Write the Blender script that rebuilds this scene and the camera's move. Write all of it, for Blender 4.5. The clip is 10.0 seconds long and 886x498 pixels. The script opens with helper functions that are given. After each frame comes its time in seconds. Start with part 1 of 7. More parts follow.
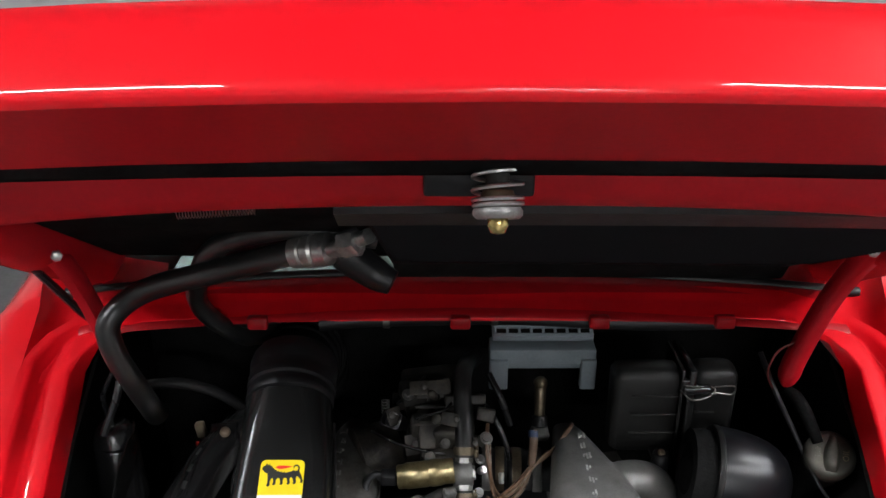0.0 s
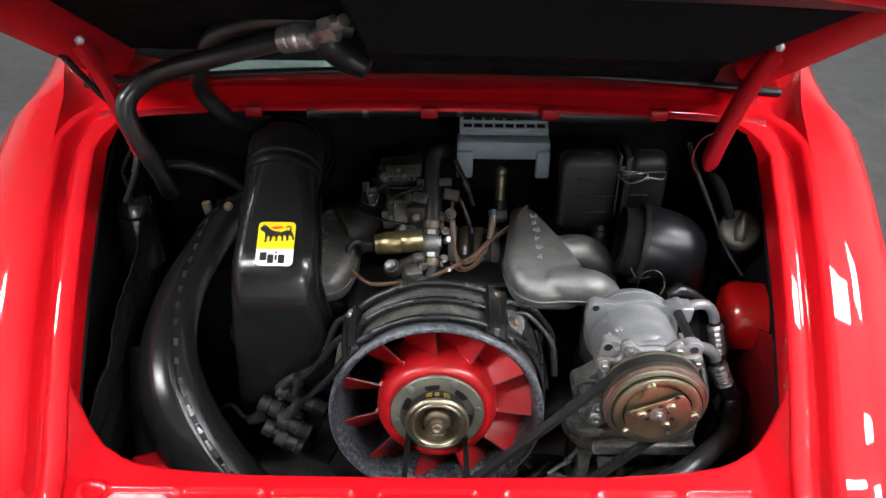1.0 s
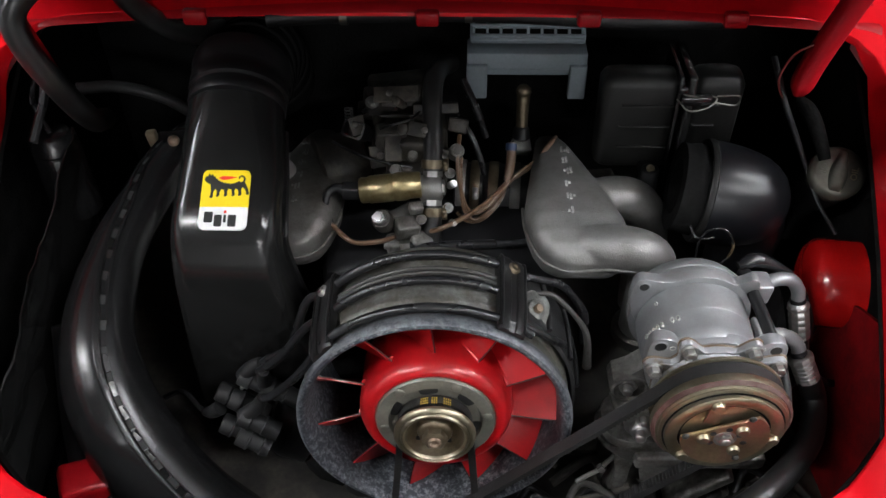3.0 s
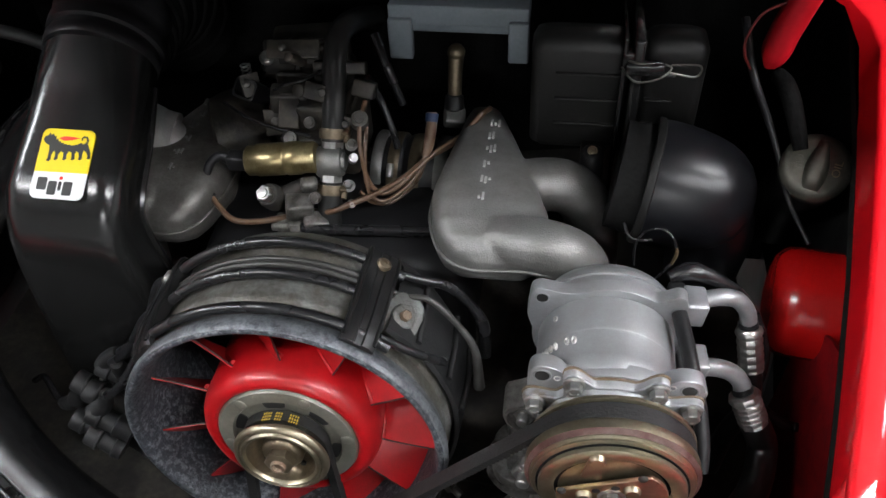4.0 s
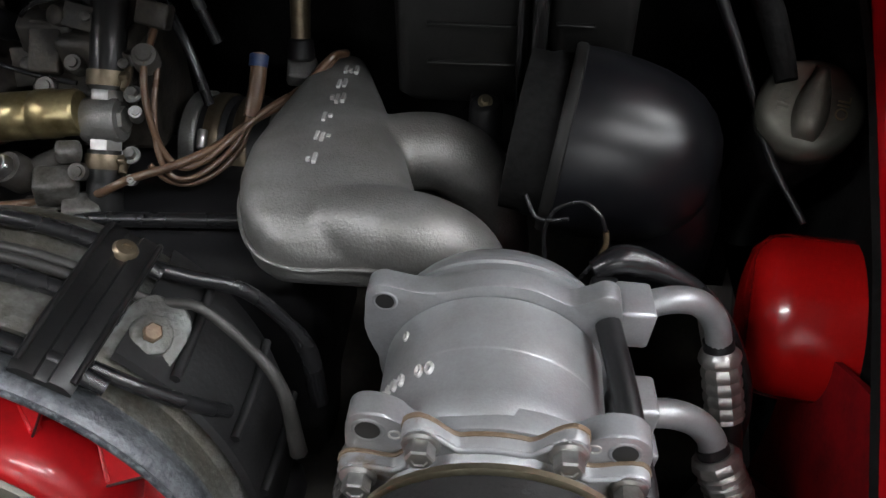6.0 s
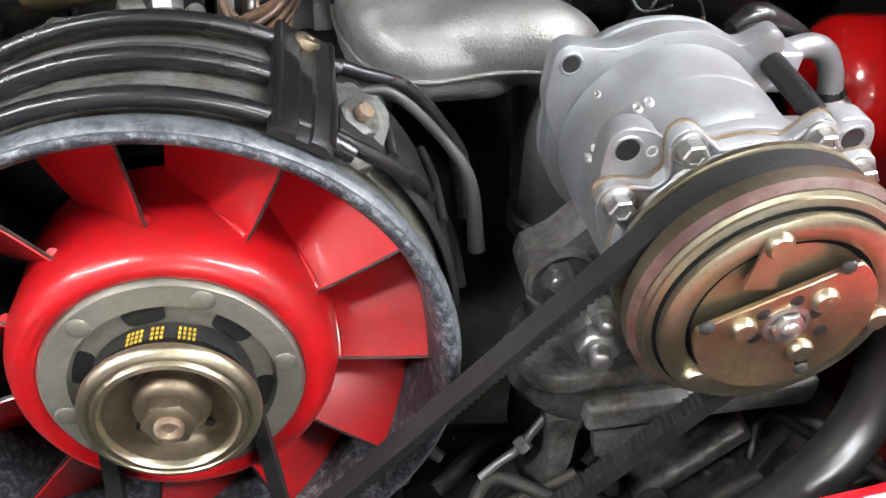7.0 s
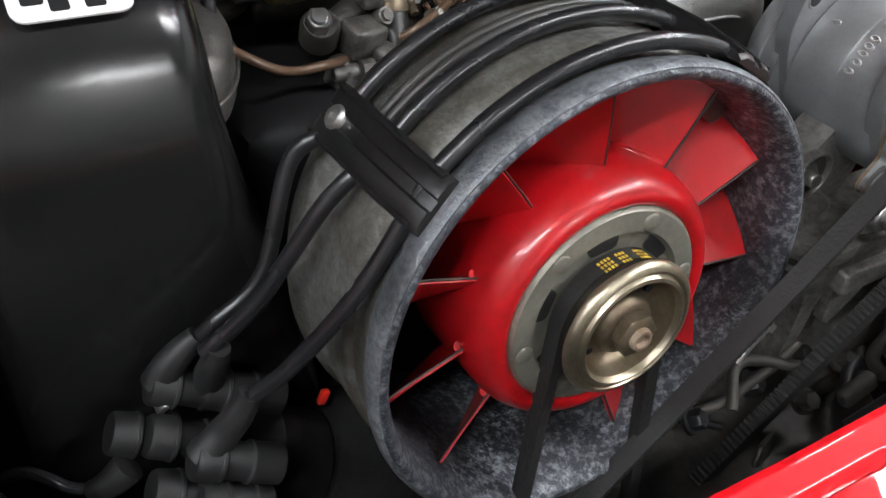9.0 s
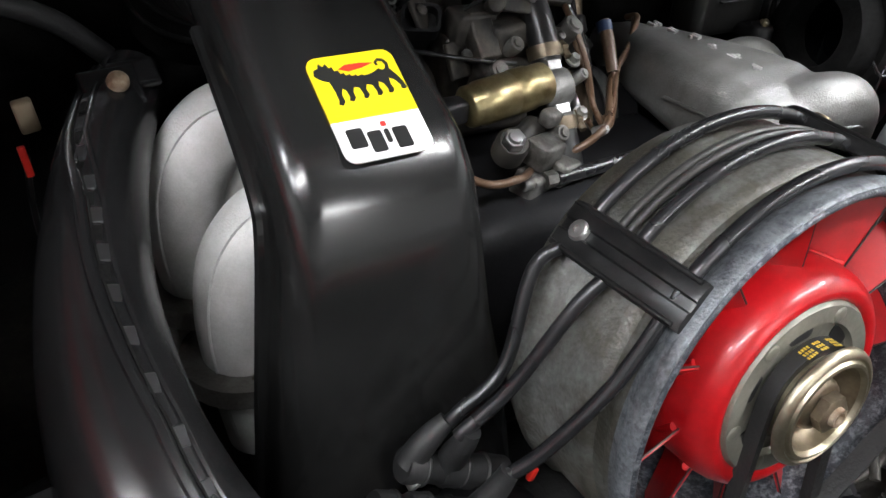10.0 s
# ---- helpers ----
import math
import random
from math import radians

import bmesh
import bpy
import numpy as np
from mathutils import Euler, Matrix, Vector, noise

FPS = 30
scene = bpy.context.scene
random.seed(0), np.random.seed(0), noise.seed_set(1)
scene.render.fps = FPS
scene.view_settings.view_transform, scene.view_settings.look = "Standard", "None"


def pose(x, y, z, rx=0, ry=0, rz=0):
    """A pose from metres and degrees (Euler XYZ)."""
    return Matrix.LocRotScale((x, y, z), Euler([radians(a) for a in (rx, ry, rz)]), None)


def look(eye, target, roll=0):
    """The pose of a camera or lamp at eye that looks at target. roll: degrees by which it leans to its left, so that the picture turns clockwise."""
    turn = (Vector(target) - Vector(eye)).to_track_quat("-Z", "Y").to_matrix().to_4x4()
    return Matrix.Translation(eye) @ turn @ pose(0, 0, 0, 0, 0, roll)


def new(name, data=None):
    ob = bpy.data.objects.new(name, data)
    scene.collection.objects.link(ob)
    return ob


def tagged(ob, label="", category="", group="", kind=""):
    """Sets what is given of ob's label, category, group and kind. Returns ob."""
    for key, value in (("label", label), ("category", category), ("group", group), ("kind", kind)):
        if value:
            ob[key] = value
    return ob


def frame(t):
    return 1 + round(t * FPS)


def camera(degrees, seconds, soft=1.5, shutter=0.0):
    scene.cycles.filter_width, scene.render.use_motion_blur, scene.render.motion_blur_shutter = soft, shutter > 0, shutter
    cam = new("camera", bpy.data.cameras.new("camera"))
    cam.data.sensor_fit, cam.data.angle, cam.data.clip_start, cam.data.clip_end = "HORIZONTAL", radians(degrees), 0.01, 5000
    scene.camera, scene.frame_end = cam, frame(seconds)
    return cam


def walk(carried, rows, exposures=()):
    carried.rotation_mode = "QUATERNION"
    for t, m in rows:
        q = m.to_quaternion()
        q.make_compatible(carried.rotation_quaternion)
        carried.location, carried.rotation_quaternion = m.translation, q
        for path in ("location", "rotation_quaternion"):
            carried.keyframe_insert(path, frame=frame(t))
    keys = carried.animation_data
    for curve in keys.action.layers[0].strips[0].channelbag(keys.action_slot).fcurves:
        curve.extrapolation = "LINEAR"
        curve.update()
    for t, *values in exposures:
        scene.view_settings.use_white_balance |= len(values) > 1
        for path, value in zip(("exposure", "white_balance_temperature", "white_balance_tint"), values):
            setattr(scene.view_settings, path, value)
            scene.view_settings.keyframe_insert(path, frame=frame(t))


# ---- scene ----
cam = camera(55.4, 10.0)
EXPOSURES = [(0, 0.14), (0.5, 0.22), (1, 0.5), (1.5, 0.0), (2, -0.38), (3.5, 0.2), (4, 0.2), (5, -0.22), (6.5, 0.1), (7, 1.2), (7.5, 1.05), (8.5, 0.75), (9.2, 0.40), (10, 0.8)]
PATH = [
    (0, (-0.042, -0.568, 1.440), (-0.024, 1.123, 0.665), 0.2),
    (0.5, (-0.048, -0.688, 1.460), (-0.007, 0.945, 0.570), -0.2),
    (1, (-0.004, -0.749, 1.447), (0.016, 0.781, 0.389), 1),
    (1.5, (0.043, -0.777, 1.442), (0.019, 0.672, 0.275), 1.1),
    (2, (0.030, -0.693, 1.406), (-0.008, 0.707, 0.182), 0.2),
    (2.2, (0.010, -0.645, 1.392), (-0.020, 0.736, 0.147), 0),
    (3.3, (0.047, -0.445, 1.349), (0.006, 0.895, 0.060), -0.6),
    (3.5, (0.075, -0.423, 1.330), (0.029, 0.904, 0.028), -0.8),
    (4, (0.199, -0.359, 1.277), (-0.027, 0.934, -0.042), -3),
    (4.5, (0.298, -0.269, 1.232), (-0.054, 0.984, -0.097), -3.3),
    (5, (0.320, -0.206, 1.189), (-0.146, 1.046, -0.106), -4.5),
    (5.2, (0.319, -0.178, 1.168), (-0.145, 1.088, -0.113), -4.6),
    (6.3, (0.206, -0.221, 1.030), (0.216, 1.194, -0.177), 0.8),
    (6.5, (0.169, -0.235, 1.011), (0.251, 1.177, -0.196), 1),
    (7, (0.076, -0.274, 0.986), (0.326, 1.112, -0.228), 1.4),
    (7.5, (0.019, -0.291, 0.973), (0.432, 1.075, -0.220), 2.4),
    (8, (-0.045, -0.274, 0.950), (0.532, 1.048, -0.223), 3.7),
    (8.5, (-0.137, -0.253, 0.965), (0.572, 0.977, -0.237), 5.7),
    (9, (-0.244, -0.229, 0.977), (0.544, 0.974, -0.203), 6),
    (9.5, (-0.329, -0.211, 0.983), (0.472, 1.011, -0.167), 5.4),
    (10, (-0.375, -0.203, 1.017), (0.458, 1.085, -0.033), 4.9),
]
walk(cam, [(t, look(eye, target, roll)) for t, eye, target, roll in PATH], EXPOSURES)


# ---- light and place ----
world = bpy.data.worlds.new("hall_air")
world.use_nodes = True
world.node_tree.nodes["Background"].inputs[0].default_value = (0.75, 0.85, 1.0, 1)
world.node_tree.nodes["Background"].inputs[1].default_value = 0.02
scene.world = world


# ---- materials ----
def mat(name, color, rough=0.5, metal=0.0, vary=0.12, scale=18.0, bump=0.0, fine=220.0, coat=0.0, second=None, amount=0.5, spots=9.0, rvary=0.12, soft=0.3, spec=0.5, wavy=0.0):
    """A surface with two scales of variation: broad patches and fine grain, and an optional second colour in worn patches."""
    m = bpy.data.materials.new(name)
    m.use_nodes = True
    nt = m.node_tree
    b = nt.nodes["Principled BSDF"]
    b.inputs["Metallic"].default_value = metal
    b.inputs["Coat Weight"].default_value = coat
    b.inputs["Specular IOR Level"].default_value = spec
    b.inputs["Coat Roughness"].default_value = 0.03
    co = nt.nodes.new("ShaderNodeTexCoord")
    n1 = nt.nodes.new("ShaderNodeTexNoise")
    n1.inputs["Scale"].default_value, n1.inputs["Detail"].default_value = scale, 6
    n2 = nt.nodes.new("ShaderNodeTexNoise")
    n2.inputs["Scale"].default_value, n2.inputs["Detail"].default_value = fine, 4
    for n in (n1, n2):
        nt.links.new(co.outputs["Object"], n.inputs["Vector"])
    ramp = nt.nodes.new("ShaderNodeMapRange")
    ramp.inputs[1].default_value, ramp.inputs[2].default_value = 0.3, 0.7
    ramp.inputs[3].default_value, ramp.inputs[4].default_value = 1 - vary, 1 + vary
    nt.links.new(n1.outputs["Fac"], ramp.inputs[0])
    grain = nt.nodes.new("ShaderNodeMapRange")
    grain.inputs[1].default_value, grain.inputs[2].default_value = 0.25, 0.75
    grain.inputs[3].default_value, grain.inputs[4].default_value = 1 - vary * 0.6, 1 + vary * 0.6
    nt.links.new(n2.outputs["Fac"], grain.inputs[0])
    mul = nt.nodes.new("ShaderNodeMath")
    mul.operation = "MULTIPLY"
    nt.links.new(ramp.outputs[0], mul.inputs[0])
    nt.links.new(grain.outputs[0], mul.inputs[1])
    base = nt.nodes.new("ShaderNodeMix")
    base.data_type = "RGBA"
    base.inputs[6].default_value = (*color, 1)
    base.inputs[7].default_value = (*(second or color), 1)
    base.inputs[0].default_value = 0
    if second:
        n3 = nt.nodes.new("ShaderNodeTexNoise")
        n3.inputs["Scale"].default_value, n3.inputs["Detail"].default_value, n3.inputs["Roughness"].default_value = spots, 9, 0.72
        nt.links.new(co.outputs["Object"], n3.inputs["Vector"])
        worn = nt.nodes.new("ShaderNodeMapRange")
        worn.inputs[1].default_value, worn.inputs[2].default_value = 0.67 - 0.3 * amount - soft / 2, 0.67 - 0.3 * amount + soft / 2
        nt.links.new(n3.outputs["Fac"], worn.inputs[0])
        nt.links.new(worn.outputs[0], base.inputs[0])
    tint = nt.nodes.new("ShaderNodeVectorMath")
    tint.operation = "SCALE"
    nt.links.new(base.outputs[2], tint.inputs[0])
    nt.links.new(mul.outputs[0], tint.inputs["Scale"])
    nt.links.new(tint.outputs[0], b.inputs["Base Color"])
    r = nt.nodes.new("ShaderNodeMapRange")
    r.inputs[1].default_value, r.inputs[2].default_value = 0.3, 0.7
    r.inputs[3].default_value, r.inputs[4].default_value = max(0.02, rough * (1 - rvary)), min(1, rough * (1 + rvary))
    nt.links.new(n1.outputs["Fac"], r.inputs[0])
    nt.links.new(r.outputs[0], b.inputs["Roughness"])
    if bump:
        bp = nt.nodes.new("ShaderNodeBump")
        bp.inputs["Strength"].default_value, bp.inputs["Distance"].default_value = bump, 0.002
        nt.links.new(n2.outputs["Fac"], bp.inputs["Height"])
        nt.links.new(bp.outputs[0], b.inputs["Normal"])
    if wavy:
        n4 = nt.nodes.new("ShaderNodeTexNoise")
        n4.inputs["Scale"].default_value, n4.inputs["Detail"].default_value = 9.0, 2
        nt.links.new(co.outputs["Object"], n4.inputs["Vector"])
        bw = nt.nodes.new("ShaderNodeBump")
        bw.inputs["Strength"].default_value, bw.inputs["Distance"].default_value = 1.0, wavy
        nt.links.new(n4.outputs["Fac"], bw.inputs["Height"])
        nt.links.new(bw.outputs[0], b.inputs["Coat Normal"])
    return m


def glow(name, color, strength):
    m = bpy.data.materials.new(name)
    m.use_nodes = True
    b = m.node_tree.nodes["Principled BSDF"]
    b.inputs["Base Color"].default_value = (0.8, 0.8, 0.8, 1)
    b.inputs["Emission Color"].default_value = (*color, 1)
    b.inputs["Emission Strength"].default_value = strength
    return m


RED = mat("red_car_paint", (0.60, 0.004, 0.010), 0.45, 0.0, 0.03, 6, 0.0, 900, coat=0.85, rvary=0.05, spec=0.1, wavy=0.002)
# body red darkened, mainly to colour in the cowl's shade
RED_DARKENED = mat("darkened_red_body_paint", (0.30, 0.004, 0.008), 0.45, 0.0, 0.10, 9, 0.02, 300, coat=0.4, spec=0.15)
# body red with darker patches, standing in for shade under the rim
RED_RIM_SHADE = mat("red_paint_rim_shade", (0.20, 0.004, 0.007), 0.5, 0.0, 0.2, 9, 0.05, 300, coat=0.2, second=(0.05, 0.008, 0.008), amount=0.45, spots=16, spec=0.15)
# duller copy of the body red, darkened to put the lid's shade into it
RED_LID_SHADE = mat("red_paint_lid_shade", (0.36, 0.004, 0.010), 0.5, 0.0, 0.12, 9, 0.02, 300, coat=0.0, spec=0.25)
FAN_RED = mat("red_fan_paint", (0.43, 0.005, 0.009), 0.36, 0.0, 0.08, 20, 0.03, 400, coat=0.3, second=(0.26, 0.012, 0.012), amount=0.32, spots=22, spec=0.4)
FILTER_RED = mat("red_filter_paint", (0.42, 0.006, 0.006), 0.25, 0.0, 0.05, 20, 0.0, 400, coat=0.6)
RUBBER = mat("black_rubber", (0.0095, 0.0095, 0.0105), 0.42, 0.0, 0.3, 30, 0.08, 350, spec=0.32)
HOSE = mat("satin_black_hose", (0.013, 0.013, 0.013), 0.32, 0.0, 0.15, 25, 0.01, 300)
GREYLEAD = mat("grey_braided_lead", (0.035, 0.034, 0.032), 0.42, 0.0, 0.3, 60, 0.15, 500)
CABLE = mat("glossy_black_cable", (0.012, 0.012, 0.013), 0.27, 0.0, 0.15, 20, 0.0, 200, rvary=0.08)
PLASTIC = mat("black_gloss_plastic", (0.010, 0.010, 0.010), 0.19, 0.0, 0.2, 14, 0.03, 260)
DUCTPL = mat("black_satin_plastic", (0.010, 0.010, 0.0105), 0.24, 0.0, 0.15, 16, 0.012, 320, rvary=0.06)
BOOT = mat("matte_black_rubber", (0.0125, 0.0125, 0.013), 0.55, 0.0, 0.25, 40, 0.15, 350, spec=0.40)
HOLDER = mat("worn_black_plastic", (0.007, 0.007, 0.0075), 0.36, 0.0, 0.3, 40, 0.10, 350, second=(0.016, 0.0155, 0.015), amount=0.3, spots=60, spec=0.4)
DOMEPL = mat("satin_grey_black_plastic", (0.0050, 0.0052, 0.0065), 0.33, 0.0, 0.15, 16, 0.02, 320, rvary=0.08, spec=0.34)
PULLEY = mat("browned_plated_steel", (0.22, 0.18, 0.12), 0.42, 0.8, 0.25, 60, 0.10, 300, second=(0.12, 0.09, 0.065), amount=0.4, spots=60)
CLIP = mat("dull_spring_wire", (0.16, 0.155, 0.14), 0.4, 0.9, 0.2, 40, 0.05, 300)
AIRBOX = mat("dusty_black_plastic", (0.0085, 0.0085, 0.0085), 0.46, 0.0, 0.25, 22, 0.10, 260, second=(0.011, 0.0108, 0.010), amount=0.4, spots=14, spec=0.3)
DARK = mat("dark_grimy_metal", (0.022, 0.021, 0.02), 0.65, 0.2, 0.4, 20, 0.25, 160, second=(0.06, 0.052, 0.042), amount=0.35, spots=25)
GRIME = mat("oily_grime", (0.020, 0.019, 0.018), 0.5, 0.3, 0.4, 30, 0.3, 200, second=(0.085, 0.073, 0.058), amount=0.36, spots=40)
TAPE = mat("blue_tape", (0.02, 0.04, 0.10), 0.5, 0.0, 0.1)
# flat black for felt and soft parts, and for shade put in as black
FLATBLACK = mat("black_felt_and_shade", (0.010, 0.010, 0.010), 0.95, 0.0, 0.35, 30, 0.3, 260, spec=0.0)
MESH = mat("black_condenser_fins", (0.006, 0.006, 0.007), 0.85, 0.0, 0.3, 30, 0.0, 500, spec=0.1)
CAST = mat("cast_aluminium", (0.225, 0.225, 0.22), 0.44, 0.6, 0.16, 22, 0.24, 700, second=(0.145, 0.14, 0.13), amount=0.4, spots=16)
CAST_DARK = mat("stained_cast_aluminium", (0.18, 0.174, 0.164), 0.48, 0.6, 0.2, 20, 0.2, 500, second=(0.07, 0.064, 0.055), amount=0.5, spots=18)
COMP = mat("bright_cast_aluminium", (0.315, 0.325, 0.34), 0.40, 0.55, 0.10, 22, 0.05, 800, second=(0.23, 0.228, 0.22), amount=0.3, spots=14)
LUG = mat("rust_stained_aluminium", (0.31, 0.318, 0.33), 0.46, 0.5, 0.10, 22, 0.10, 800, second=(0.17, 0.105, 0.055), amount=0.30, spots=30, soft=0.14)
CAST_LIGHT = mat("pale_cast_aluminium", (0.50, 0.50, 0.495), 0.5, 0.15, 0.10, 22, 0.14, 700, second=(0.36, 0.35, 0.335), amount=0.42, spots=20)
BAND = mat("red_brown_worn_band", (0.060, 0.020, 0.016), 0.6, 0.1, 0.25, 40, 0.1, 300, second=(0.15, 0.105, 0.09), amount=0.3, spots=60, soft=0.3)
LOCKM = mat("pale_plated_steel", (0.38, 0.33, 0.22), 0.34, 0.9, 0.15, 40, 0.05, 300)
BRKT = mat("dirty_cast_bracket", (0.18, 0.175, 0.167), 0.5, 0.5, 0.3, 30, 0.35, 260, second=(0.05, 0.045, 0.038), amount=0.5, spots=34, soft=0.22)
MAGNES = mat("corroded_magnesium", (0.034, 0.038, 0.047), 0.52, 0.3, 0.6, 14, 0.5, 520, second=(0.185, 0.197, 0.213), amount=0.38, spots=190, soft=0.16)
LIP = mat("worn_magnesium_lip", (0.155, 0.166, 0.18), 0.48, 0.35, 0.45, 22, 0.4, 420, second=(0.060, 0.066, 0.075), amount=0.40, spots=130, soft=0.18)
SHELL = mat("grey_green_housing", (0.078, 0.073, 0.060), 0.48, 0.4, 0.4, 16, 0.4, 300, second=(0.18, 0.185, 0.18), amount=0.42, spots=22, soft=0.2)
CAPGREY = mat("grey_green_cap", (0.105, 0.103, 0.085), 0.42, 0.5, 0.16, 30, 0.08, 260, second=(0.14, 0.137, 0.115), amount=0.4, spots=26)
PLATE = mat("olive_plated_steel", (0.185, 0.178, 0.145), 0.48, 0.55, 0.16, 30, 0.12, 260, second=(0.235, 0.23, 0.195), amount=0.4, spots=26)
CLAMP = mat("dull_clamp_steel", (0.20, 0.165, 0.115), 0.42, 0.85, 0.25, 60, 0.1, 300, second=(0.10, 0.075, 0.05), amount=0.35, spots=60)
VALVE = mat("yellow_valve_plating", (0.42, 0.36, 0.20), 0.34, 0.9, 0.22, 60, 0.06, 300, second=(0.24, 0.18, 0.08), amount=0.45, spots=45)
GOLD = mat("yellow_zinc_plating", (0.40, 0.355, 0.245), 0.37, 0.95, 0.18, 30, 0.06, 300, second=(0.29, 0.26, 0.20), amount=0.45, spots=30)
COPPERY = mat("iridescent_zinc_plate", (0.42, 0.25, 0.18), 0.33, 0.9, 0.2, 40, 0.05, 300, second=(0.42, 0.34, 0.18), amount=0.45, spots=28)
BRASS = mat("brass", (0.60, 0.45, 0.18), 0.26, 1.0, 0.15, 40, 0.04, 300)
RUSTY = mat("brown_stain", (0.13, 0.085, 0.050), 0.6, 0.2, 0.3, 60, 0.2, 300, second=(0.25, 0.20, 0.15), amount=0.4, spots=50)
STEEL = mat("zinc_steel", (0.46, 0.46, 0.45), 0.36, 0.9, 0.2, 60, 0.08, 300, second=(0.30, 0.29, 0.27), amount=0.35, spots=50)
CHROME = mat("bright_plating", (0.62, 0.62, 0.62), 0.3, 1.0, 0.1, 60, 0.0, 300)
INKRED2 = mat("dark_red_print", (0.16, 0.008, 0.008), 0.5, 0.0, 0.05)
IRON = mat("bare_worn_metal", (0.055, 0.048, 0.045), 0.45, 0.7, 0.2, 60, 0.1, 300)
RUST = mat("rusty_steel", (0.17, 0.10, 0.06), 0.7, 0.4, 0.3, 60, 0.3, 300, second=(0.3, 0.26, 0.2), amount=0.4, spots=60)
TANWIRE = mat("tan_wire", (0.075, 0.054, 0.032), 0.4, 0.0, 0.2, 60, 0.05, 400)
WIRERED = mat("dark_red_wire", (0.10, 0.010, 0.010), 0.4, 0.0, 0.1, 60)
BEIGE = mat("beige_plastic", (0.34, 0.28, 0.19), 0.5, 0.0, 0.1, 40)
BROWN = mat("brown_cable", (0.105, 0.062, 0.038), 0.30, 0.0, 0.2, 60, 0.05, 400)
GREYBOX = mat("grey_plastic", (0.20, 0.235, 0.26), 0.5, 0.0, 0.12, 20, 0.06, 300)
BELT = mat("rubber_belt", (0.0115, 0.011, 0.011), 0.6, 0.0, 0.25, 40, 0.25, 400)
YELLOW = mat("yellow_label", (0.86, 0.63, 0.012), 0.35, 0.0, 0.03, 20, 0.0, 200, coat=0.3)
WHITE = mat("white_label", (0.80, 0.80, 0.79), 0.35, 0.0, 0.03, 20, 0.0, 200, coat=0.3)
YFAINT = mat("faded_print", (0.66, 0.47, 0.02), 0.4, 0.0, 0.05, 20)
PALE = mat("pale_yellow_label", (0.68, 0.71, 0.34), 0.4, 0.0, 0.04, 20)
GOLDFOIL = mat("gold_foil_label", (0.37, 0.29, 0.125), 0.30, 0.9, 0.08, 20)
GOLDLIGHT = mat("light_gold_foil_label", (0.60, 0.48, 0.20), 0.32, 0.75, 0.08, 20)
CLEAR = mat("worn_silver_film", (0.62, 0.22, 0.22), 0.4, 0.1, 0.12, 60, 0.1, 300, second=(0.72, 0.50, 0.48), amount=0.5, spots=30)
INK = mat("black_print", (0.012, 0.012, 0.012), 0.45, 0.0, 0.05)
PALEINK = mat("grey_olive_print", (0.24, 0.24, 0.10), 0.45, 0.0, 0.05)
INKRED = mat("red_print", (0.75, 0.03, 0.02), 0.4, 0.0, 0.03)
ORANGE = mat("orange_print", (0.85, 0.38, 0.03), 0.4, 0.0, 0.03)
PINK = mat("rose_print", (0.72, 0.07, 0.11), 0.4, 0.0, 0.03)
YPRINT = mat("yellow_print", (0.55, 0.36, 0.04), 0.5, 0.0, 0.15)
FLOOR = mat("grey_floor_coating", (0.080, 0.081, 0.081), 0.6, 0.0, 0.3, 5, 0.3, 70, second=(0.052, 0.053, 0.053), amount=0.5, spots=12)
WALL = mat("painted_wall", (0.58, 0.58, 0.575), 0.8, 0.0, 0.06, 2, 0.1, 60)
CEIL = mat("ceiling_paint", (0.24, 0.24, 0.24), 0.85, 0.0, 0.05, 2, 0.1, 60)
PANEL = glow("panel_diffuser", (0.95, 0.985, 1.02), 78.0)
LAMP = glow("lamp_diffuser", (0.975, 0.985, 1.0), 70.0)
GLASS = mat("tinted_glass", (0.75, 0.90, 0.88), 0.03, 0.0, 0.02, 5)
GLASS.node_tree.nodes["Principled BSDF"].inputs["Transmission Weight"].default_value = 1.0
SHELF = mat("added_pale_shelf", (0.62, 0.66, 0.64), 0.9, 0.0, 0.1, 30, 0.3, 300)

MIDX = -0.006  # the car's middle


# ---- shape helpers ----
def thing(name, loc, label, category, group="", kind=""):
    ob = new(name)
    ob.empty_display_size = 0.02
    ob.location = loc
    return tagged(ob, label, category, group, kind)


def link(name, bm, material, smooth=46):
    bmesh.ops.recalc_face_normals(bm, faces=bm.faces)
    me = bpy.data.meshes.new(name)
    bm.to_mesh(me)
    bm.free()
    for p in me.polygons:
        p.use_smooth = smooth > 0
    if 0 < smooth < 180:
        me.set_sharp_from_angle(angle=radians(smooth))
    me.materials.append(material)
    return new(name, me)


def part(name, bm, material, parent=None, label="", smooth=46):
    """One mesh, drawn in world coordinates, under a thing or a part."""
    ob = link(name, bm, material, smooth)
    if parent:
        ob.parent = parent
        if parent.type == "EMPTY":
            ob.matrix_parent_inverse = parent.matrix_basis.inverted()
    return tagged(ob, label) if label else ob


def B():
    return bmesh.new()


def fr(origin, axis, up=(0, 0, 1)):
    """A frame at origin whose z runs along axis."""
    z = Vector(axis).normalized()
    u = Vector(up)
    if abs(z.dot(u.normalized())) > 0.98:
        u = Vector((0, 1, 0))
    x = u.cross(z).normalized()
    y = z.cross(x)
    m = Matrix((x, y, z)).transposed().to_4x4()
    m.translation = origin
    return m


